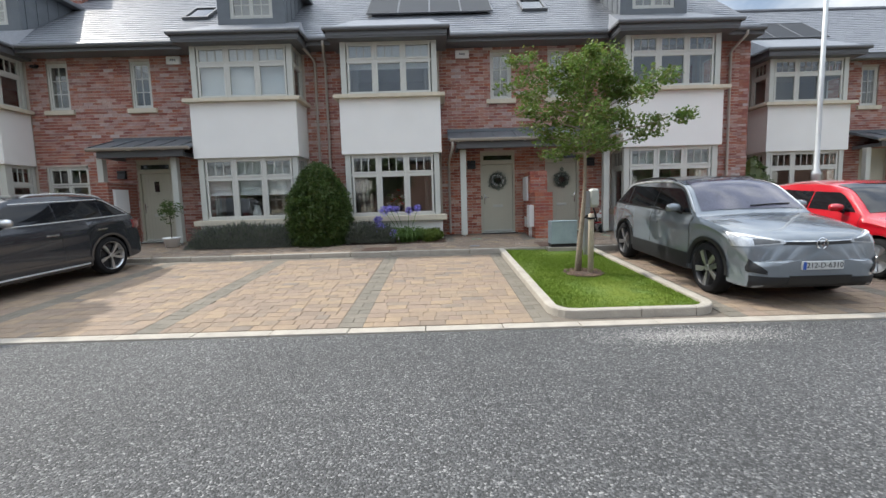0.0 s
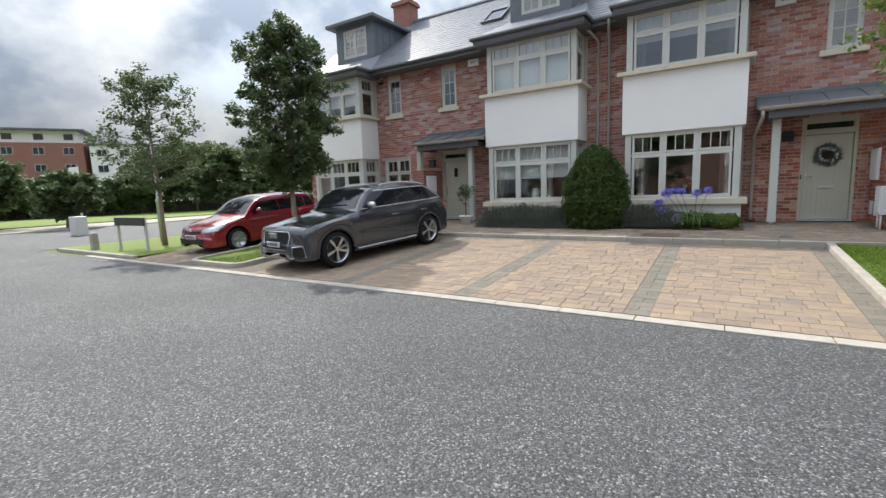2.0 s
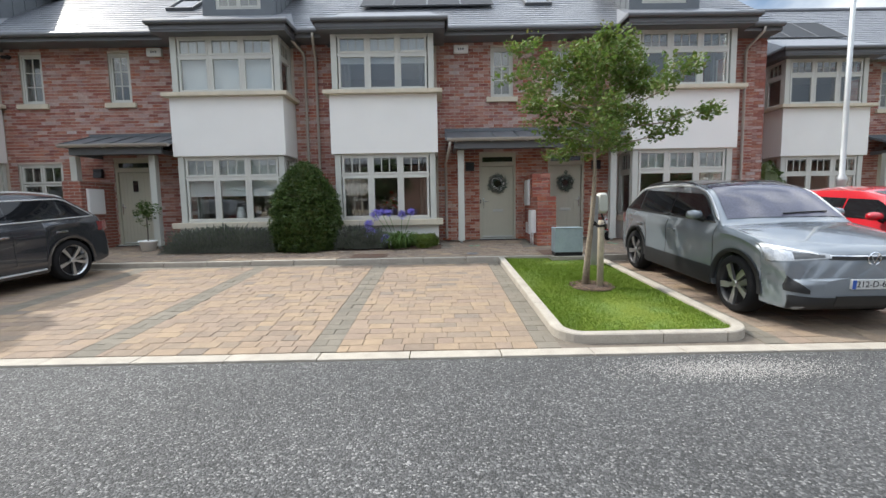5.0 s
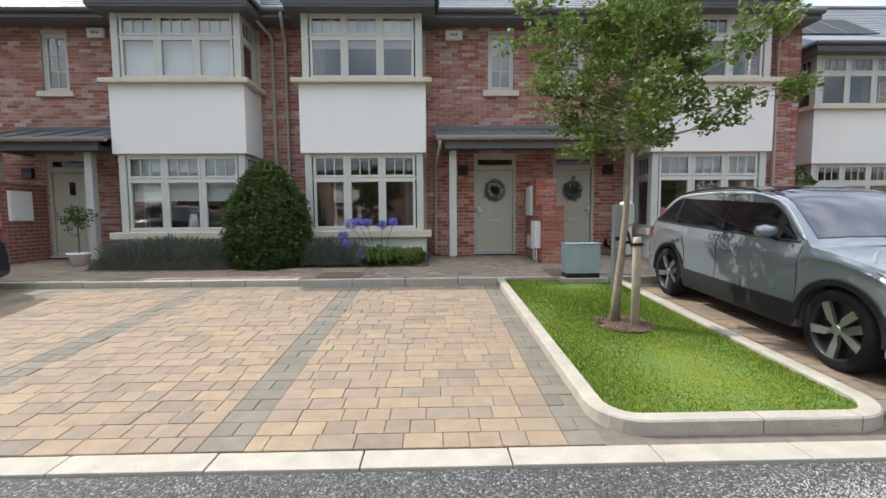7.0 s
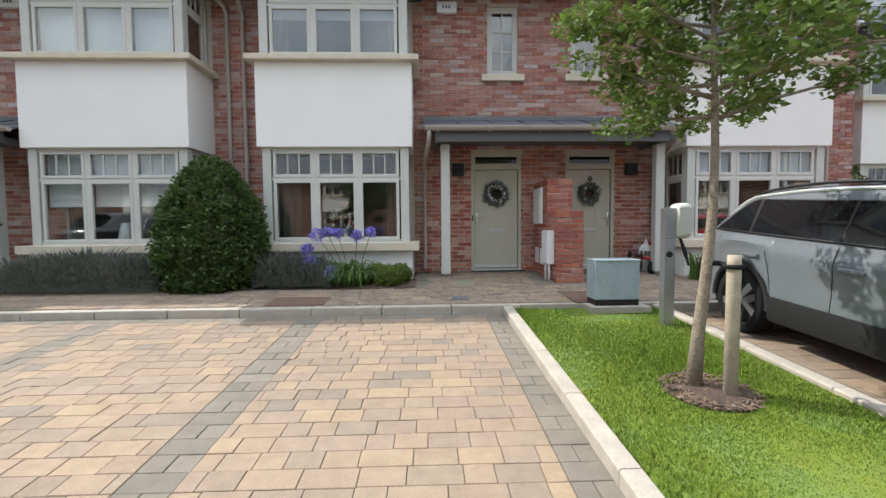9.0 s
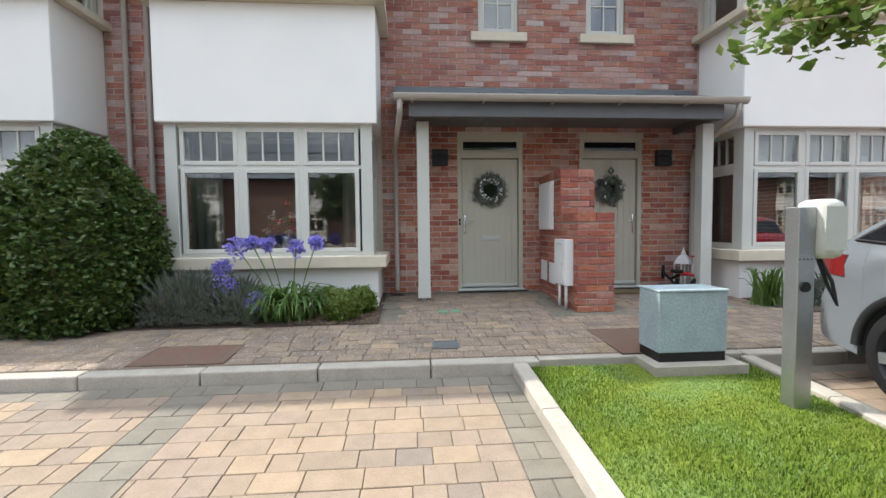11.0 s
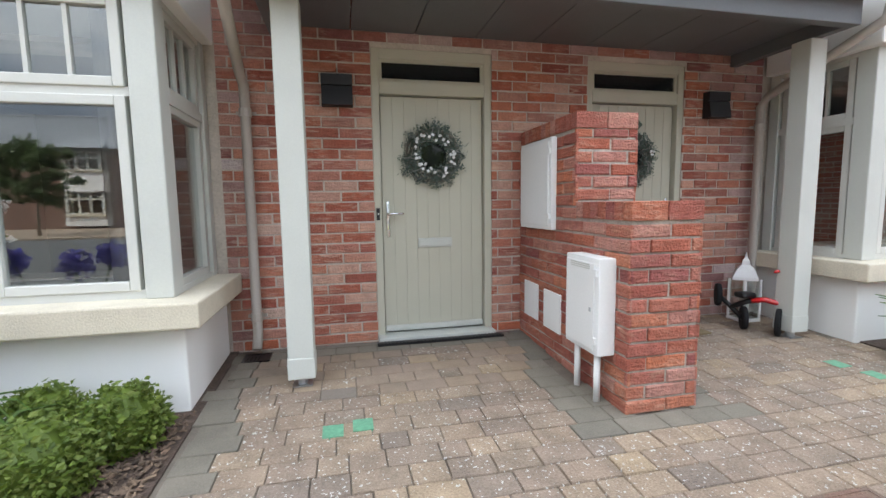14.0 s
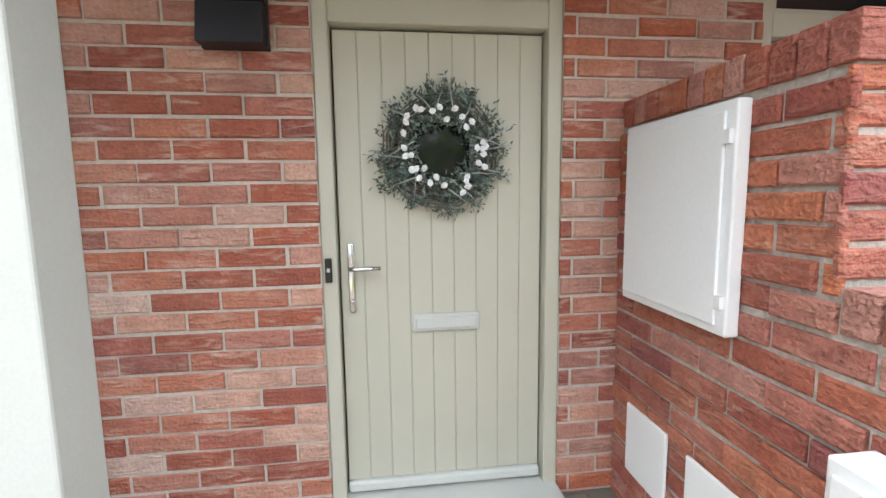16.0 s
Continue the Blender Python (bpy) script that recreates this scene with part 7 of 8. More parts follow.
# ---- roofs, dormers and the set-back house ----
def dormer(xc, y, z0, w, label):
    """A flat-roofed dormer with seamed grey cheeks and a casement pair."""
    t_ = thing("dormer", (xc, y, z0), label, "dormer", "dormers on the slate roof")
    h, d = 1.36, 2.6
    boxes("cheek", [(-w, -w + 0.08, 0.0, d, -0.3, h)], M["lead"], t_)
    boxes("cheek", [(w - 0.08, w, 0.0, d, -0.3, h)], M["lead"], t_)
    for sx in (-1, 1):
        for k in range(6):
            boxes("seam", [(sx * w - 0.015, sx * w + 0.015, 0.2 + 0.4 * k, 0.225 + 0.4 * k, -0.3, h)], M["lead"], t_)
    boxes("front", [(-w + 0.08, -0.62, 0.0, 0.1, -0.3, h), (0.62, w - 0.08, 0.0, 0.1, -0.3, h), (-0.62, 0.62, 0.0, 0.1, -0.3, 0.14), (-0.62, 0.62, 0.0, 0.1, h - 0.14, h)], M["lead"], t_)
    boxes("back", [(-w + 0.08, w - 0.08, 0.9, 1.0, -0.3, h)], M["room"], t_)
    bm = bmesh.new()
    box(bm, -w - 0.28, w + 0.28, -0.32, d, h, h + 0.13, bevel=0.02)
    part("flat_roof", bm, M["fascia"], t_, "flat grey roof slab")
    boxes("window_frame", [(-0.62, -0.57, 0.03, 0.1, 0.14, h - 0.14), (0.57, 0.62, 0.03, 0.1, 0.14, h - 0.14), (-0.57, 0.57, 0.03, 0.1, 0.14, 0.19), (-0.57, 0.57, 0.03, 0.1, h - 0.19, h - 0.14)], M["frame"], t_)
    casement(t_, -0.568, -0.003, 0.192, h - 0.192, 0.02, 1, M["frame"], 0.05, 2)
    casement(t_, 0.003, 0.568, 0.192, h - 0.192, 0.02, 1, M["frame"], 0.05, 2)
    return t_


dm = dormer(-4.87, 13.85, 6.86, 0.98, "lead-grey flat-roofed dormer with a casement pair")
copy_thing(dm, pose(-12.55, 13.85, 6.86)), copy_thing(dm, pose(6.9, 13.85, 6.86))
chim = thing("chimney", (-12.25, 17.0, 8.7), "red brick chimney stack on the ridge", "chimney")
boxes("shaft", [(-0.42, 0.42, -0.35, 0.35, 0.0, 1.05)], M["far_brick"], chim)
boxes("cap", [(-0.5, 0.5, -0.43, 0.43, 1.05, 1.15), (-0.46, 0.46, -0.39, 0.39, 1.15, 1.24)], M["far_brick"], chim)


def on_roof(x, u, lift=0.0):
    """Pose on the front slope, u metres up from the eaves."""
    return pose(x, EAVE_Y + u * math.cos(PITCH) - lift * math.sin(PITCH), EAVE_Z + u * math.sin(PITCH) + lift * math.cos(PITCH), math.degrees(PITCH))


M["solar"] = mat("solar", (0.010, 0.011, 0.014), 0.5, vary=0.1, scale=2, bump=0.0, spec=0.25)
for x, n in ((-1.62, 4), (10.6, 4)):
    for k in range(n):
        t_ = thing("solar_panel", (0, 0, 0), "black solar panel on the slate roof", "solar panel", "solar panels")
        t_.matrix_basis = on_roof(x + 0.97 * k, 1.85, 0.10) if x < 5 else pose(0, 2.5, 0) @ on_roof(x + 0.97 * k, 1.3, 0.10)
        boxes("glass_face", [(0.02, 0.94, 0.02, 1.58, 0.0, 0.03)], M["solar"], t_)
        boxes("rim", [(0, 0.96, 0, 0.02, 0, 0.04), (0, 0.96, 1.58, 1.6, 0, 0.04), (0, 0.02, 0.02, 1.58, 0, 0.04), (0.94, 0.96, 0.02, 1.58, 0, 0.04)], M["fascia"], t_)
for x in (-7.35, 3.2):
    t_ = thing("roof_window", (0, 0, 0), "dark framed roof window set in the slates", "roof window", "roof windows")
    t_.matrix_basis = on_roof(x, 2.1, 0.02)
    boxes("rim", [(0, 0.8, 0, 0.07, 0, 0.08), (0, 0.8, 1.05, 1.12, 0, 0.08), (0, 0.07, 0.07, 1.05, 0, 0.08), (0.73, 0.8, 0.07, 1.05, 0, 0.08)], M["fascia"], t_)
    boxes("pane", [(0.07, 0.73, 0.07, 1.05, 0.03, 0.045)], M["dark_glass"], t_)

# house set back to the east
HY = 16.1
cuts4 = [(11.3, 14.1, 0.0, 6.0), (15.4, 16.4, 0.5, 2.97), (15.3, 15.9, 4.47, 5.8)]
bm = bmesh.new()
pierced(bm, 9.66, 22.0, 0.2, 6.0, HY + 0.012, HY + 0.3, [(11.46, 13.9, 1.2, 2.85), (11.46, 13.9, 4.5, 5.8), (15.4, 16.4, 0.5, 2.97), (15.3, 15.9, 4.47, 5.8)])
wall4 = tagged(part("wall_front_2", bm, M["mortar"]), "red-brown brick front of the set-back house", "wall", "", "structure")
verts, faces = [], []
for a, w, z, h in brick_runs(9.66, 18.5, 0.46, 6.0, cuts4):
    n, dy = len(verts), random.uniform(-0.003, 0.003)
    verts += [(x, y, zz) for x in (a, a + w) for y in (HY + dy, HY + 0.02) for zz in (z, z + h)]
    faces += [tuple(n + i for i in f) for f in FACES]
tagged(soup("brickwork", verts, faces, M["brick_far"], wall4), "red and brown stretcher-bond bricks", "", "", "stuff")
boxes("inner_wall_2", [(9.7, 22, 19.0, 19.1, 0.3, 6.1), (9.7, 22, 16.42, 19.0, 3.02, 3.18), (9.7, 22, 16.1, 24, 6.02, 6.1), (21.9, 22.0, 16.4, 24, 0, 6.0)], M["room"])
tagged(bpy.data.objects["inner_wall_2"], "plain painted inside walls of the set-back house", "interior", "", "structure")
copy_thing(bay, pose(12.7, 15.1, 0))
slate_roof("roof_east", 9.4, 22.2, (0, EAVE_Y + 2.5, EAVE_Z), "blue-grey slate roof of the set-back house")
t_ = thing("eaves", (0, 0, 0), "dark grey painted fascia with gutter under the slates", "eaves", "eaves of the terrace", "structure")
boxes("fascia_board", [(9.4, 11.0, 15.56, 15.60, 5.93, 6.10), (14.4, 22.2, 15.56, 15.60, 5.93, 6.10)], M["fascia"], t_)
cp = [o for o in bpy.data.objects if o.name == "porch_canopy.001"][0]
copy_thing(cp, pose(23.9, 2.5, 0))
small_window("window_6", 15.3, 15.9, *UZ, 1, "narrow upstairs casement with six small panes").location.y = HY
boxes("blind_door", [(15.4, 16.4, HY + 0.1, HY + 0.15, 0.5, 2.97)], M["door"])
tagged(bpy.data.objects["blind_door"], "sage-grey door of the set-back house", "door", "", "structure")
bpy.data.objects["blind_door"].name = "door_4"
downpipe([(10.95, 15.6, 6.03), (10.95, 15.9, 5.7), (10.9, 16.02, 5.6), (10.9, 16.02, 0.7), (10.9, 15.96, 0.6)], "stone-coloured downpipe on the set-back house")


# ---- blinds, curtains and sill objects behind the panes ----
def blind(x0, x1, y, z0, z1, label, folds=0):
    bm = bmesh.new()
    box(bm, x0, x1, y, y + 0.012, z0, z1)
    for k in range(folds):
        box(bm, x0, x1, y - 0.012, y, z0 + 0.12 * k, z0 + 0.12 * k + 0.03, bevel=0.005)
    tagged(part("window_blind", bm, M["fabric"]), label, "blind", "window blinds")


def curtain(x0, x1, y, z0, z1):
    bm = bmesh.new()
    n = max(8, int((x1 - x0) / 0.02))
    f = lambda u, v: (x0 + (x1 - x0) * u, y + 0.03 * math.sin(u * (x1 - x0) * 55), z0 + (z1 - z0) * v)
    sheet(bm, f, steps(0, 1, n), [0, 1])
    bmesh.ops.solidify(bm, geom=bm.faces[:], thickness=0.006)
    tagged(part("curtain", bm, M["curtain"], None, "", True), "pale grey hanging curtain behind the bay panes", "curtain", "curtains")


for i, (a, b) in enumerate(BAYS):
    for k in range(3):
        pitch = (b - a - 0.44) / 3
        x0, bw = a + 0.25 + pitch * k, pitch - 0.056
        if i == 1:
            blind(x0, x0 + bw, 12.86, 4.52, 5.80, "white roller blind drawn fully down")
            blind(x0, x0 + bw, 12.86, 1.86, 2.80, "pale Roman blind drawn half down", 2)
        elif i == 2:
            blind(x0, x0 + bw, 12.86, 5.18, 5.80, "white blind drawn a little way down")
        elif i == 0:
            blind(x0, x0 + bw, 12.86, 4.9, 5.80, "white blind drawn half down")
        else:
            blind(x0, x0 + bw, 12.86, 2.40, 2.80, "pale blind drawn a little way down")
a, b = BAYS[2]
curtain(a + 0.25, a + 0.68, 12.95, 1.2, 2.85), curtain(b - 0.50, b - 0.22, 12.95, 1.2, 2.85), curtain(a + 0.25, a + 0.5, 12.95, 4.5, 5.8), curtain(b - 0.45, b - 0.22, 12.95, 4.5, 5.8)
vase = thing("flower_vase", (-0.72, 13.0, 1.19), "vase of red and white flowers on the inner sill", "vase")
bm = bmesh.new()
lathe(bm, [(0.05, 0), (0.08, 0.08), (0.06, 0.2), (0.075, 0.24)], (0, 0, 0), 14)
part("vase", bm, M["steel"], vase, "", True)
rnd = random.Random(8)
for nm, m_, n in (("red_blooms", M["red"], 160), ("white_blooms", M["petal"], 120), ("green_leaves", M["leaf_strap"], 200)):
    ob = leaf_cloud(nm, [(rnd.gauss(0, 0.11), rnd.gauss(0, 0.05), 0.42 + rnd.gauss(0, 0.09)) for _ in range(9)], [0.05] * 9, n // 9, 0.05, m_, vase, 9)
    ob["kind"] = "stuff"
jar = thing("white_jug", (-4.75, 13.0, 1.19), "white jug on the inner window sill", "jug")
bm = bmesh.new()
lathe(bm, [(0.09, 0), (0.12, 0.1), (0.10, 0.28), (0.07, 0.34), (0.085, 0.38)], (0, 0, 0), 16)
part("jug", bm, M["white"], jar, "", True)
boxes("inner_sill", [(a + 0.2, b - 0.2, 12.80, 13.6, 1.14, 1.185) for a, b in BAYS], M["white"])
tagged(bpy.data.objects["inner_sill"], "white inner window sills", "sill", "", "structure")

# ---- the green, far trees and far buildings to the west ----
slab("pavement_3", -15.6, -13.6, 5.6, 12.0, lambda y: 0.10, M["turf"], "grass verge with street sign at the corner", "verge", 0.3)
kerbw = thing("kerb_corner", (0, 0, 0), "pale concrete kerb round the verge", "kerb", "", "structure")
for k in range(3):
    kerb_stone(kerbw, [(-19.0 + 1.8 * k, 5.50), (-19.0 + 1.8 * k + 1.79, 5.50)], [(-19.0 + 1.8 * k, 5.63), (-19.0 + 1.8 * k + 1.79, 5.63)], lambda y: 0.0, 0.11)
slab("verge", -19.5, -13.6, 5.63, 12, lambda y: 0.08, M["turf"], "grass verge between the side road and the bays", "verge", 0.3)
slab("path", -40, -34, -10, 40, lambda y: 0.05, M["kerb"], "pale paved path beside the green", "path", 0.2)
slab("green", -85, -40, -20, 70, lambda y: 0.12, M["turf"], "mown public green", "lawn", 0.3)
M["sign"] = mat("sign", (0.03, 0.032, 0.036), 0.5, vary=0.1)
sg = thing("street_sign", (-16.5, 6.3, 0.08), "dark street name plate on two pale posts", "street sign")
boxes("plate", [(0, 1.95, -0.015, 0.015, 0.78, 1.03)], M["sign"], sg, "dark name plate")
for x in (0.05, 1.85):
    boxes("post", [(x, x + 0.07, 0.016, 0.086, -0.1, 1.03)], M["pale"], sg)
bol = tagged(boxes("bollard", [(-17.5, -17.3, 5.9, 6.1, 0, 0.62)], M["kerb"], bevel=0.03), "squat concrete bollard at the kerb", "bollard")
box_ = tagged(boxes("street_cabinet", [(-27.4, -26.6, 8.6, 9.1, 0, 0.95)], M["frame"], bevel=0.03), "grey-green street cabinet beside the road", "utility cabinet")
hoop = thing("basketball_hoop", (-43, 14.5, 0.12), "basketball hoop with a white backboard on the green", "basketball hoop")
bm = bmesh.new()
tube(bm, [(0, 0, -0.1), (0, 0, 3.2), (0.4, -0.2, 3.6)], 0.09, 10)
part("pole", bm, M["steel2"], hoop)
boxes("backboard", [(0.1, 1.9, -0.5, -0.44, 3.0, 4.2)], M["white"], hoop, bevel=0.02)
bm = bmesh.new()
tube(bm, [(1.0 + 0.25 * math.cos(q), -0.75 + 0.25 * math.sin(q), 3.25) for q in steps(0, math.tau, 16)], 0.02, 6, False)
part("ring", bm, M["red"], hoop)
FAR_TREES = ((-40.0, 8.0, 4.3, 1.9), (-35.7, 11.2, 3.3, 1.4), (-60.6, 12.9, 2.8, 2.2), (-59.6, 17, 2.6, 2.0), (-58.3, 21.2, 2.9, 2.2), (-57, 24.2, 3.6, 2.3), (-55.7, 27.2, 7.2, 2.9),
             (-54.2, 30, 8.0, 3.0), (-52.6, 32.9, 7.8, 3.0), (-50.8, 35.6, 7.8, 3.0), (-48.9, 38.2, 8.0, 3.0), (-46.6, 41, 8.2, 3.1), (-44, 43.5, 8.0, 3.0), (-31.5, 19.5, 5.0, 1.7))
for k, (x, y, h, r) in enumerate(FAR_TREES):
    tree((x, y, 0.05), h * 0.22, h, r, "broad leafy tree at the edge of the green", M["leaf_dark"], 100 + k, limbs=22, per=34, size=0.34, girth=0.12, open_=1.25)


def far_hedge(x, y, turn):
    """A long clipped hedge with an uneven top."""
    t_ = thing("hedge", (x, y, 0.1), "dark clipped hedge behind the green", "hedge", "far hedges", "", turn)
    bm = bmesh.new()
    box(bm, 0, 9.0, 0.2, 1.0, 0, 1.25)
    part("core", bm, M["soil"], t_)
    rnd = random.Random(int(x))
    ob = leaf_cloud("leaves", [(rnd.uniform(0, 9), rnd.uniform(0, 1.2), rnd.uniform(0.1, 1.5)) for _ in range(260)], [0.35] * 260, 9, 0.3, M["leaf_dark"], t_, int(abs(x)))
    ob["kind"] = "stuff"


for k in range(6):
    far_hedge(-63.0 + 3.4 * k, 8.0 + 8.4 * k, 68)


def block(at, turn, w, d, h, storeys, cols, material, label, top=True):
    """A far apartment block: walls, window openings with frames, a set-back top storey and an overhanging roof."""
    t_ = thing("apartment_building", at, label, "apartment building", "far buildings", "", turn)
    boxes("wall", [(0, w, 0, d, 0, h)], material, t_)
    for s_ in range(storeys):
        for c_ in range(cols):
            x = w * (c_ + 0.5) / cols
            z = h * (s_ + 0.32) / storeys
            ob = boxes("window", [(x - 1.0, x + 1.0, -0.06, 0.0, z, z + 1.6)], M["dark_glass"], t_)
            boxes("window_frame", [(x - 1.08, x + 1.08, -0.10, -0.061, z - 0.08, z), (x - 1.08, x + 1.08, -0.10, -0.061, z + 1.6, z + 1.68), (x - 0.04, x + 0.04, -0.10, -0.061, z, z + 1.6), (x - 1.08, x - 1.0, -0.1, -0.061, z, z + 1.6), (x + 1.0, x + 1.08, -0.1, -0.061, z, z + 1.6)], M["frame"], ob)
    if top:
        boxes("top_storey", [(1.0, w - 1.0, 1.2, d, h, h + 2.9)], M["render"], t_)
        for c_ in range(cols):
            x = w * (c_ + 0.5) / cols
            boxes("window", [(x - 0.9, x + 0.9, 1.14, 1.2, h + 0.8, h + 2.2)], M["dark_glass"], t_)
    boxes("roof", [(-0.6, w + 0.6, -0.4, d + 0.6, h + (2.9 if top else 0), h + (3.3 if top else 0.5))], M["fascia"], t_)


block((-150, 18, 0), 60, 34, 14, 16.0, 4, 6, M["far_brick"], "red-brick apartment block with a pale top storey")
block((-132.5, 48.5, 0), 60, 14, 14, 15.5, 4, 3, M["render"], "pale rendered apartment block", False)
block((-163, -6, 0), 60, 27, 14, 18.0, 4, 5, M["stone"], "buff apartment block beyond the green")
block((-112, 78, 0), 45, 30, 14, 14.5, 4, 6, M["frame"], "grey low-roofed apartment block", False)

# ---- the facing terrace across the road ----
opp = tagged(boxes("wall_opposite", [(-40, 95, -24.4, -24.0, 0, 6.0)], M.setdefault("far_render", mat("far_render", (0.20, 0.12, 0.095), 0.9, vary=0.2, scale=2, bump=0.2))), "brick front of the terrace across the road", "wall", "", "structure")
slate_roof("roof_opposite", -95.3, 40.3, (0, -23.4, 6.10), "slate roof of the terrace across the road", 180)
for k in range(12):
    copy_thing(bay, pose(-27 + 9.5 * k, -23.0, 0, 0, 0, 180))
slab("pavement_opposite", -60, 100, -24.0, -12.0, lambda y: 0.10, M["walk_far"], "footpath across the road", "pavement", 0.3)
k = 0
for x in (-16, -4, 9, 20):
    tree((x, -15.0, 0.1), 1.8, 5.5, 1.9, "street tree across the road", M["leaf_dark"], 200 + k, limbs=20, per=26, size=0.22, girth=0.09)
    k += 1


# ---- single bricks, pavers and kerb stones ----
piece_meshes = {}


def piece(name, key, size, material, parent, m, uneven=0.0, round_=0.004, jog=0.0):
    """One small block with softened front edges; alike blocks share a mesh."""
    me = piece_meshes.get((name, key, material.name))
    if not me:
        bm = bmesh.new()
        x, y, z = size
        i = round_
        lo = [bm.verts.new(p) for p in ((0, y, 0), (x, y, 0), (x, y, z), (0, y, z))]
        mi = [bm.verts.new(p) for p in ((0, i, 0), (x, i, 0), (x, i, z), (0, i, z))]
        hi = [bm.verts.new(p) for p in ((i, 0, i), (x - i, 0, i), (x - i, 0, z - i), (i, 0, z - i))]
        for a, b in ((lo, mi), (mi, hi)):
            for k in range(4):
                bm.faces.new((a[k], a[(k + 1) % 4], b[(k + 1) % 4], b[k]))
        bm.faces.new(hi)
        bmesh.ops.recalc_face_normals(bm, faces=bm.faces[:])
        me = bpy.data.meshes.new(name)
        bm.to_mesh(me), bm.free()
        me.materials.append(material)
        piece_meshes[(name, key, material.name)] = me
    ob = new(name, me)
    ob.parent = parent
    ob.matrix_basis = m @ pose(random.uniform(-jog, jog), random.uniform(-uneven, uneven), random.uniform(-jog, jog), 0, 180 * random.uniform(-jog, jog))
    return ob


for a, w, z, h in NEAR_BRICKS:
    piece("brick", (round(w, 3), round(h, 3)), (w, 0.018, h), M["brick_part"], wall_front, pose(a, WALL_Y, z), 0.004, 0.005, 0.0022)
for m_, w, h in METER_BRICKS:
    piece("brick", (round(w, 3), round(h, 3)), (w, 0.018, h), M["brick_pier"], pier, m_, 0.006, 0.006, 0.0025)

# pavers: x along the row, the face upward
PL, PW = 0.262, 0.176
flat = Matrix(((1, 0, 0, 0), (0, 0, 1, 0), (0, -1, 0, 0), (0, 0, 0, 1)))   # turns a block's front (-y) up (+z)
parking, pavement = bpy.data.objects["parking"], bpy.data.objects["pavement"]


def paved(x0, x1, y0, y1, zf, grad, parent, near_box, single, joined, label, skip=(), length=PL, width=PW, gap=0.004, mixed=True):
    """Rows of pavers over a rectangle; those inside near_box become single pieces (300 at most), the rest one joined part."""
    tilt = math.atan(grad)
    verts, faces, count = [], [], 0
    y, row = y0, 0
    while y < y1 - 0.03:
        w = min(width, y1 - y) - gap
        x = x0 - (random.uniform(0.1, 0.9) * length if mixed else length / 2 if row % 2 else 0)
        while x < x1 - 0.03:
            run = length * random.choice((0.66, 0.8, 1.0, 1.0, 1.2)) if mixed else length
            run = x1 - x if mixed and x1 - x - run < 0.07 else run
            a, b = max(x, x0), min(x + run - gap, x1)
            cx, cy = (a + b) / 2, y + w / 2
            if b - a > 0.03 and not any(s[0] < cx < s[1] and s[2] < cy < s[3] for s in skip):
                lift = random.uniform(-0.0025, 0.0025)
                m_ = single(cx, cy) if callable(single) else single
                if near_box[0] < cx < near_box[1] and near_box[2] < cy < near_box[3] and count < 300:
                    count += 1
                    piece("paver", (round(b - a, 3), round(w, 3)), (b - a, 0.05, w), m_, parent,
                          pose(a, y, zf(y) + lift) @ pose(0, 0, 0, math.degrees(tilt)) @ flat, 0.0, 0.0035)
                else:
                    n, i = len(verts), 0.0035
                    for zz, q in ((-0.02, 0), (-0.006, 0), (0.0, i)):
                        verts += [(px, py, zf(py) + zz + lift) for px, py in ((a + q, y + q), (b - q, y + q), (b - q, y + w - q), (a + q, y + w - q))]
                    for k in range(4):
                        k2 = (k + 1) % 4
                        faces += [(n + k, n + k2, n + 4 + k2, n + 4 + k), (n + 4 + k, n + 4 + k2, n + 8 + k2, n + 8 + k)]
                    faces.append((n + 8, n + 9, n + 10, n + 11))
            x += run
        y, row = y + width, row + 1
    if verts:
        tagged(soup("paving", verts, faces, joined, parent), label, "", "", "stuff")


bands = [(-13.6, -11.35), (-8.20, -5.75), (-5.45, -3.28), (-2.98, -0.82), (-0.52, 1.56), (4.16, 6.45), (6.70, 9.2), (9.4, 14.9)]
for a, b in bands:
    paved(a, b, ROAD_Y, KERB_Y - 0.18, park_z, SLOPE, parking, (-0.52, 1.56, 5.4, 10.2) if a == -0.52 else (0, 0, 0, 0), M["paver_part"], M["paver_far"], "warm buff block pavers")
for a, b in ((-5.75, -5.45), (-3.28, -2.98), (-0.82, -0.52), (1.56, 1.80), (3.93, 4.16), (6.45, 6.70)):
    paved(a, b, ROAD_Y, KERB_Y - 0.18, park_z, SLOPE, parking, (-0.9, 1.9, 5.4, 8.0), M["paver_grey1"], M["paver_grey"], "charcoal dividing pavers", length=b - a + 0.004, width=PW, mixed=False)
paved(-8.2, 1.80, KERB_Y - 0.18, KERB_Y - 0.004, park_z, SLOPE, parking, (0, 0, 0, 0), M["paver_grey1"], M["paver_grey"], "charcoal edging pavers")
BEDS = [(-6.15, 0.60, 11.68, 13.7), (5.57, 8.36, 11.75, 13.7), (-14.2, -11.2, 11.7, 13.7)]
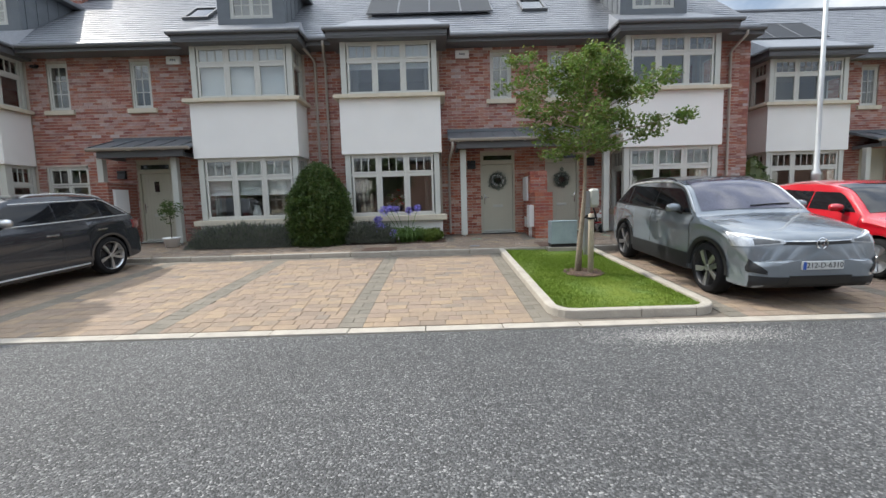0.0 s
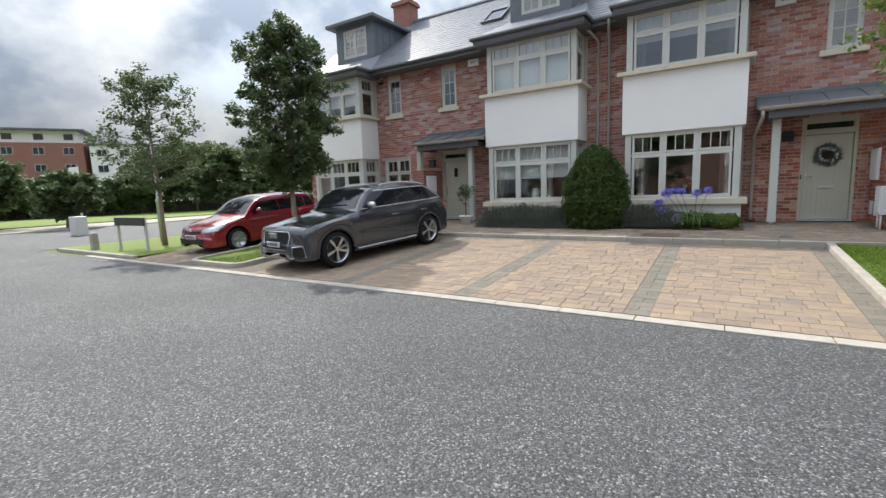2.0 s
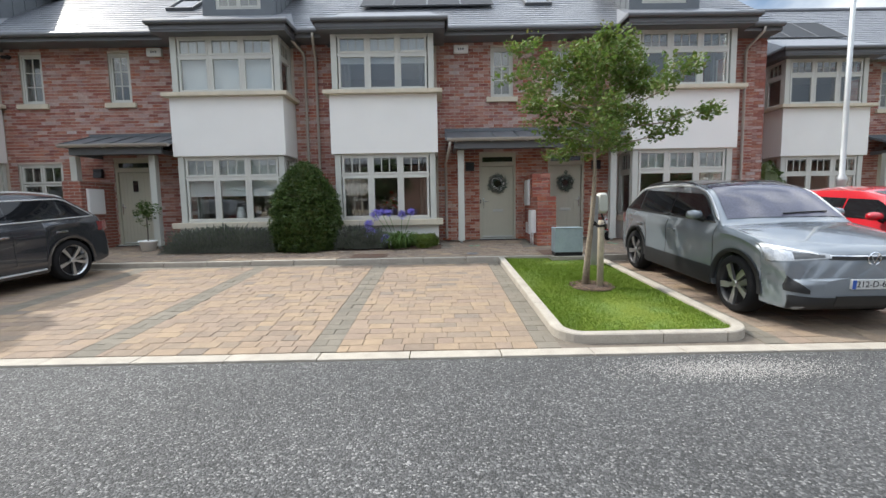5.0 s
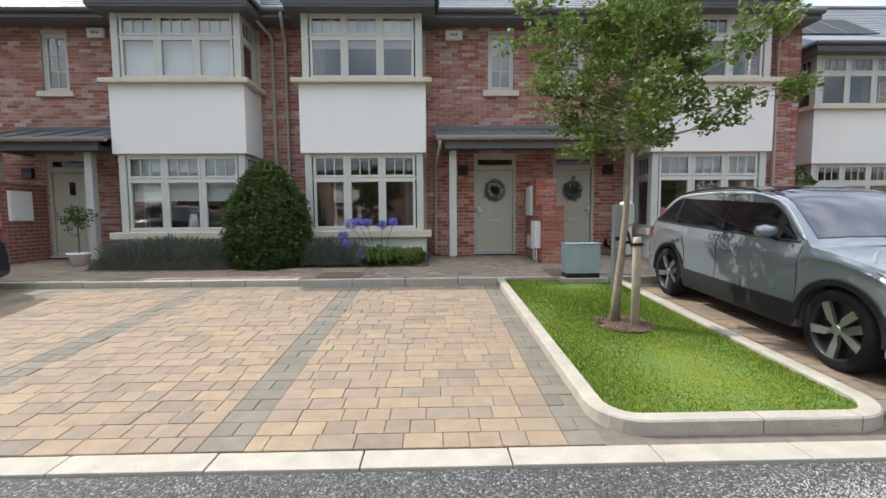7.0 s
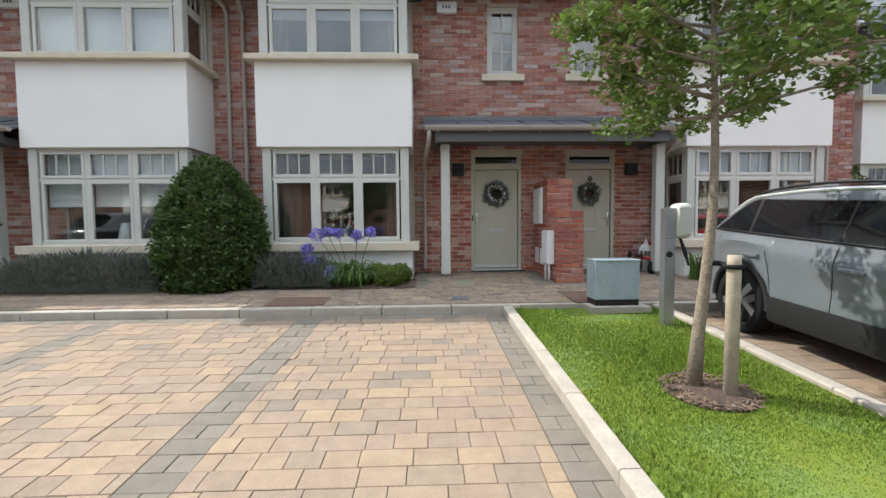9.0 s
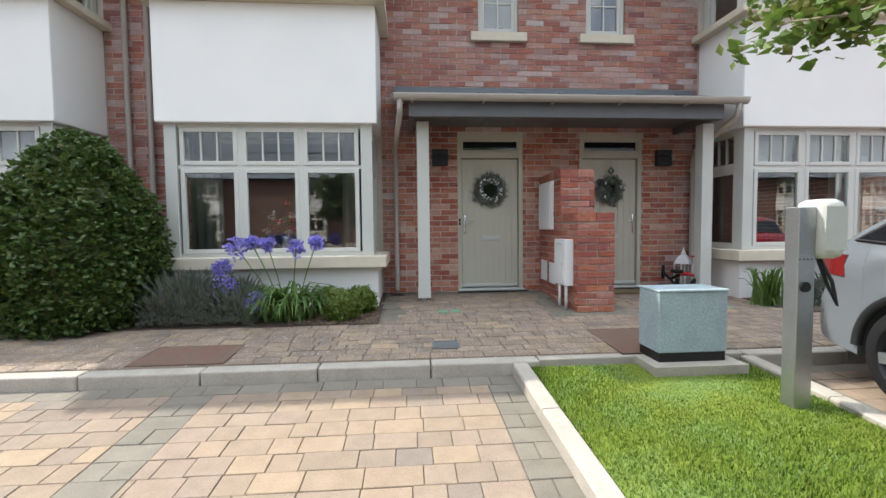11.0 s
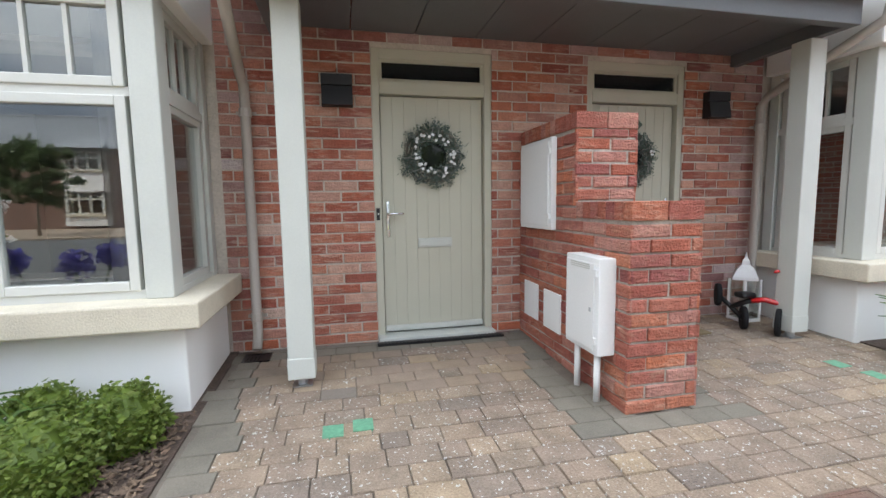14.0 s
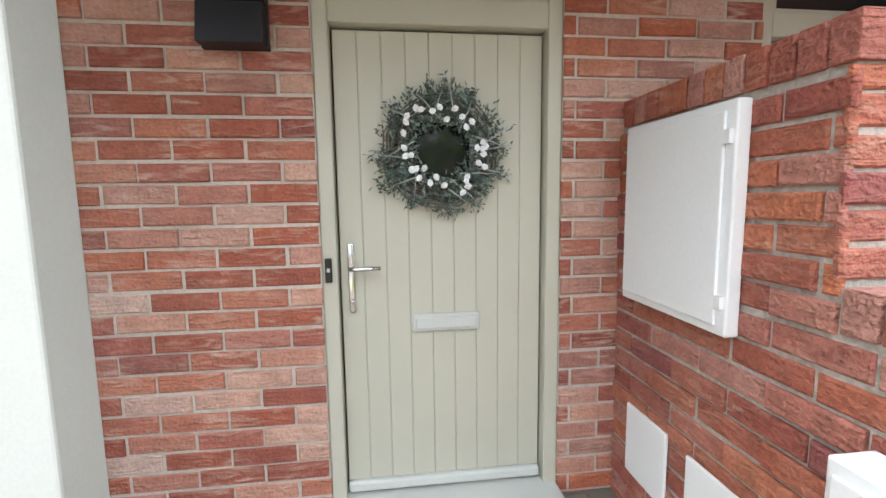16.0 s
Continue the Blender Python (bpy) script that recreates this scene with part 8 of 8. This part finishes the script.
holes = BEDS + [(PX0, PX1, 12.02, 13.7), (2.72, 4.15, 9.0, 10.5)]


def walk_tone(x, y):
    """Cleaner buff blocks round the edge of the porch and charcoal ones against the walls."""
    if y > 13.35 or (0.60 < x < 0.86 and y > 11.6) or (2.72 < x < 3.7 and 11.8 < y):
        return M["paver_grey1"]
    if y > 12.55 and 0.86 < x < 2.75 and random.random() < 0.75:
        return M["paver_part"]
    return M["walk_part"]


paved(-1.5, 6.2, 11.1, 13.58, walk_z, RISE, pavement, (0.55, 3.9, 11.9, 13.7), walk_tone, M["walk_far"], "weathered brown block pavers", holes, length=0.222, width=0.15, gap=0.006)
paved(-15, 9.4, 10.52, 11.1, walk_z, RISE, pavement, (0, 0, 0, 0), M["walk_part"], M["walk_far"], "weathered brown block pavers", holes, length=0.222, width=0.15, gap=0.006)
paved(-15, -1.5, 11.1, 13.58, walk_z, RISE, pavement, (0, 0, 0, 0), M["walk_part"], M["walk_far"], "weathered brown block pavers", holes, length=0.222, width=0.15, gap=0.006)
paved(6.2, 9.4, 11.1, 13.58, walk_z, RISE, pavement, (0, 0, 0, 0), M["walk_part"], M["walk_far"], "weathered brown block pavers", holes, length=0.222, width=0.15, gap=0.006)

# kerbs
strip = thing("kerb_flush", (0, 0, 0), "pale flush concrete kerb between road and parking", "kerb", "", "structure")
x = -16.2
while x < 15:
    boxes("kerb_stone", [(x, x + 0.905, 5.245, 5.445, -0.25, 0.022 + random.uniform(-0.002, 0.002))], M["kerb"], strip, bevel=0.006)
    x += 0.914
back_kerb = thing("kerb_back", (0, 0, 0), "pale concrete kerb along the footpath", "kerb", "", "structure")
x = -13.5
while x < 14:
    if not 1.80 < x + 0.45 < 4.0:
        boxes("kerb_stone", [(x, x + 0.905, 10.35, 10.505, 0.0, 0.418 + random.uniform(-0.003, 0.003))], M["kerb"], back_kerb, bevel=0.014)
    else:
        boxes("kerb_stone", [(x, x + 0.905, 10.40, 10.505, 0.0, 0.418)], M["kerb"], back_kerb, bevel=0.01)
    x += 0.914
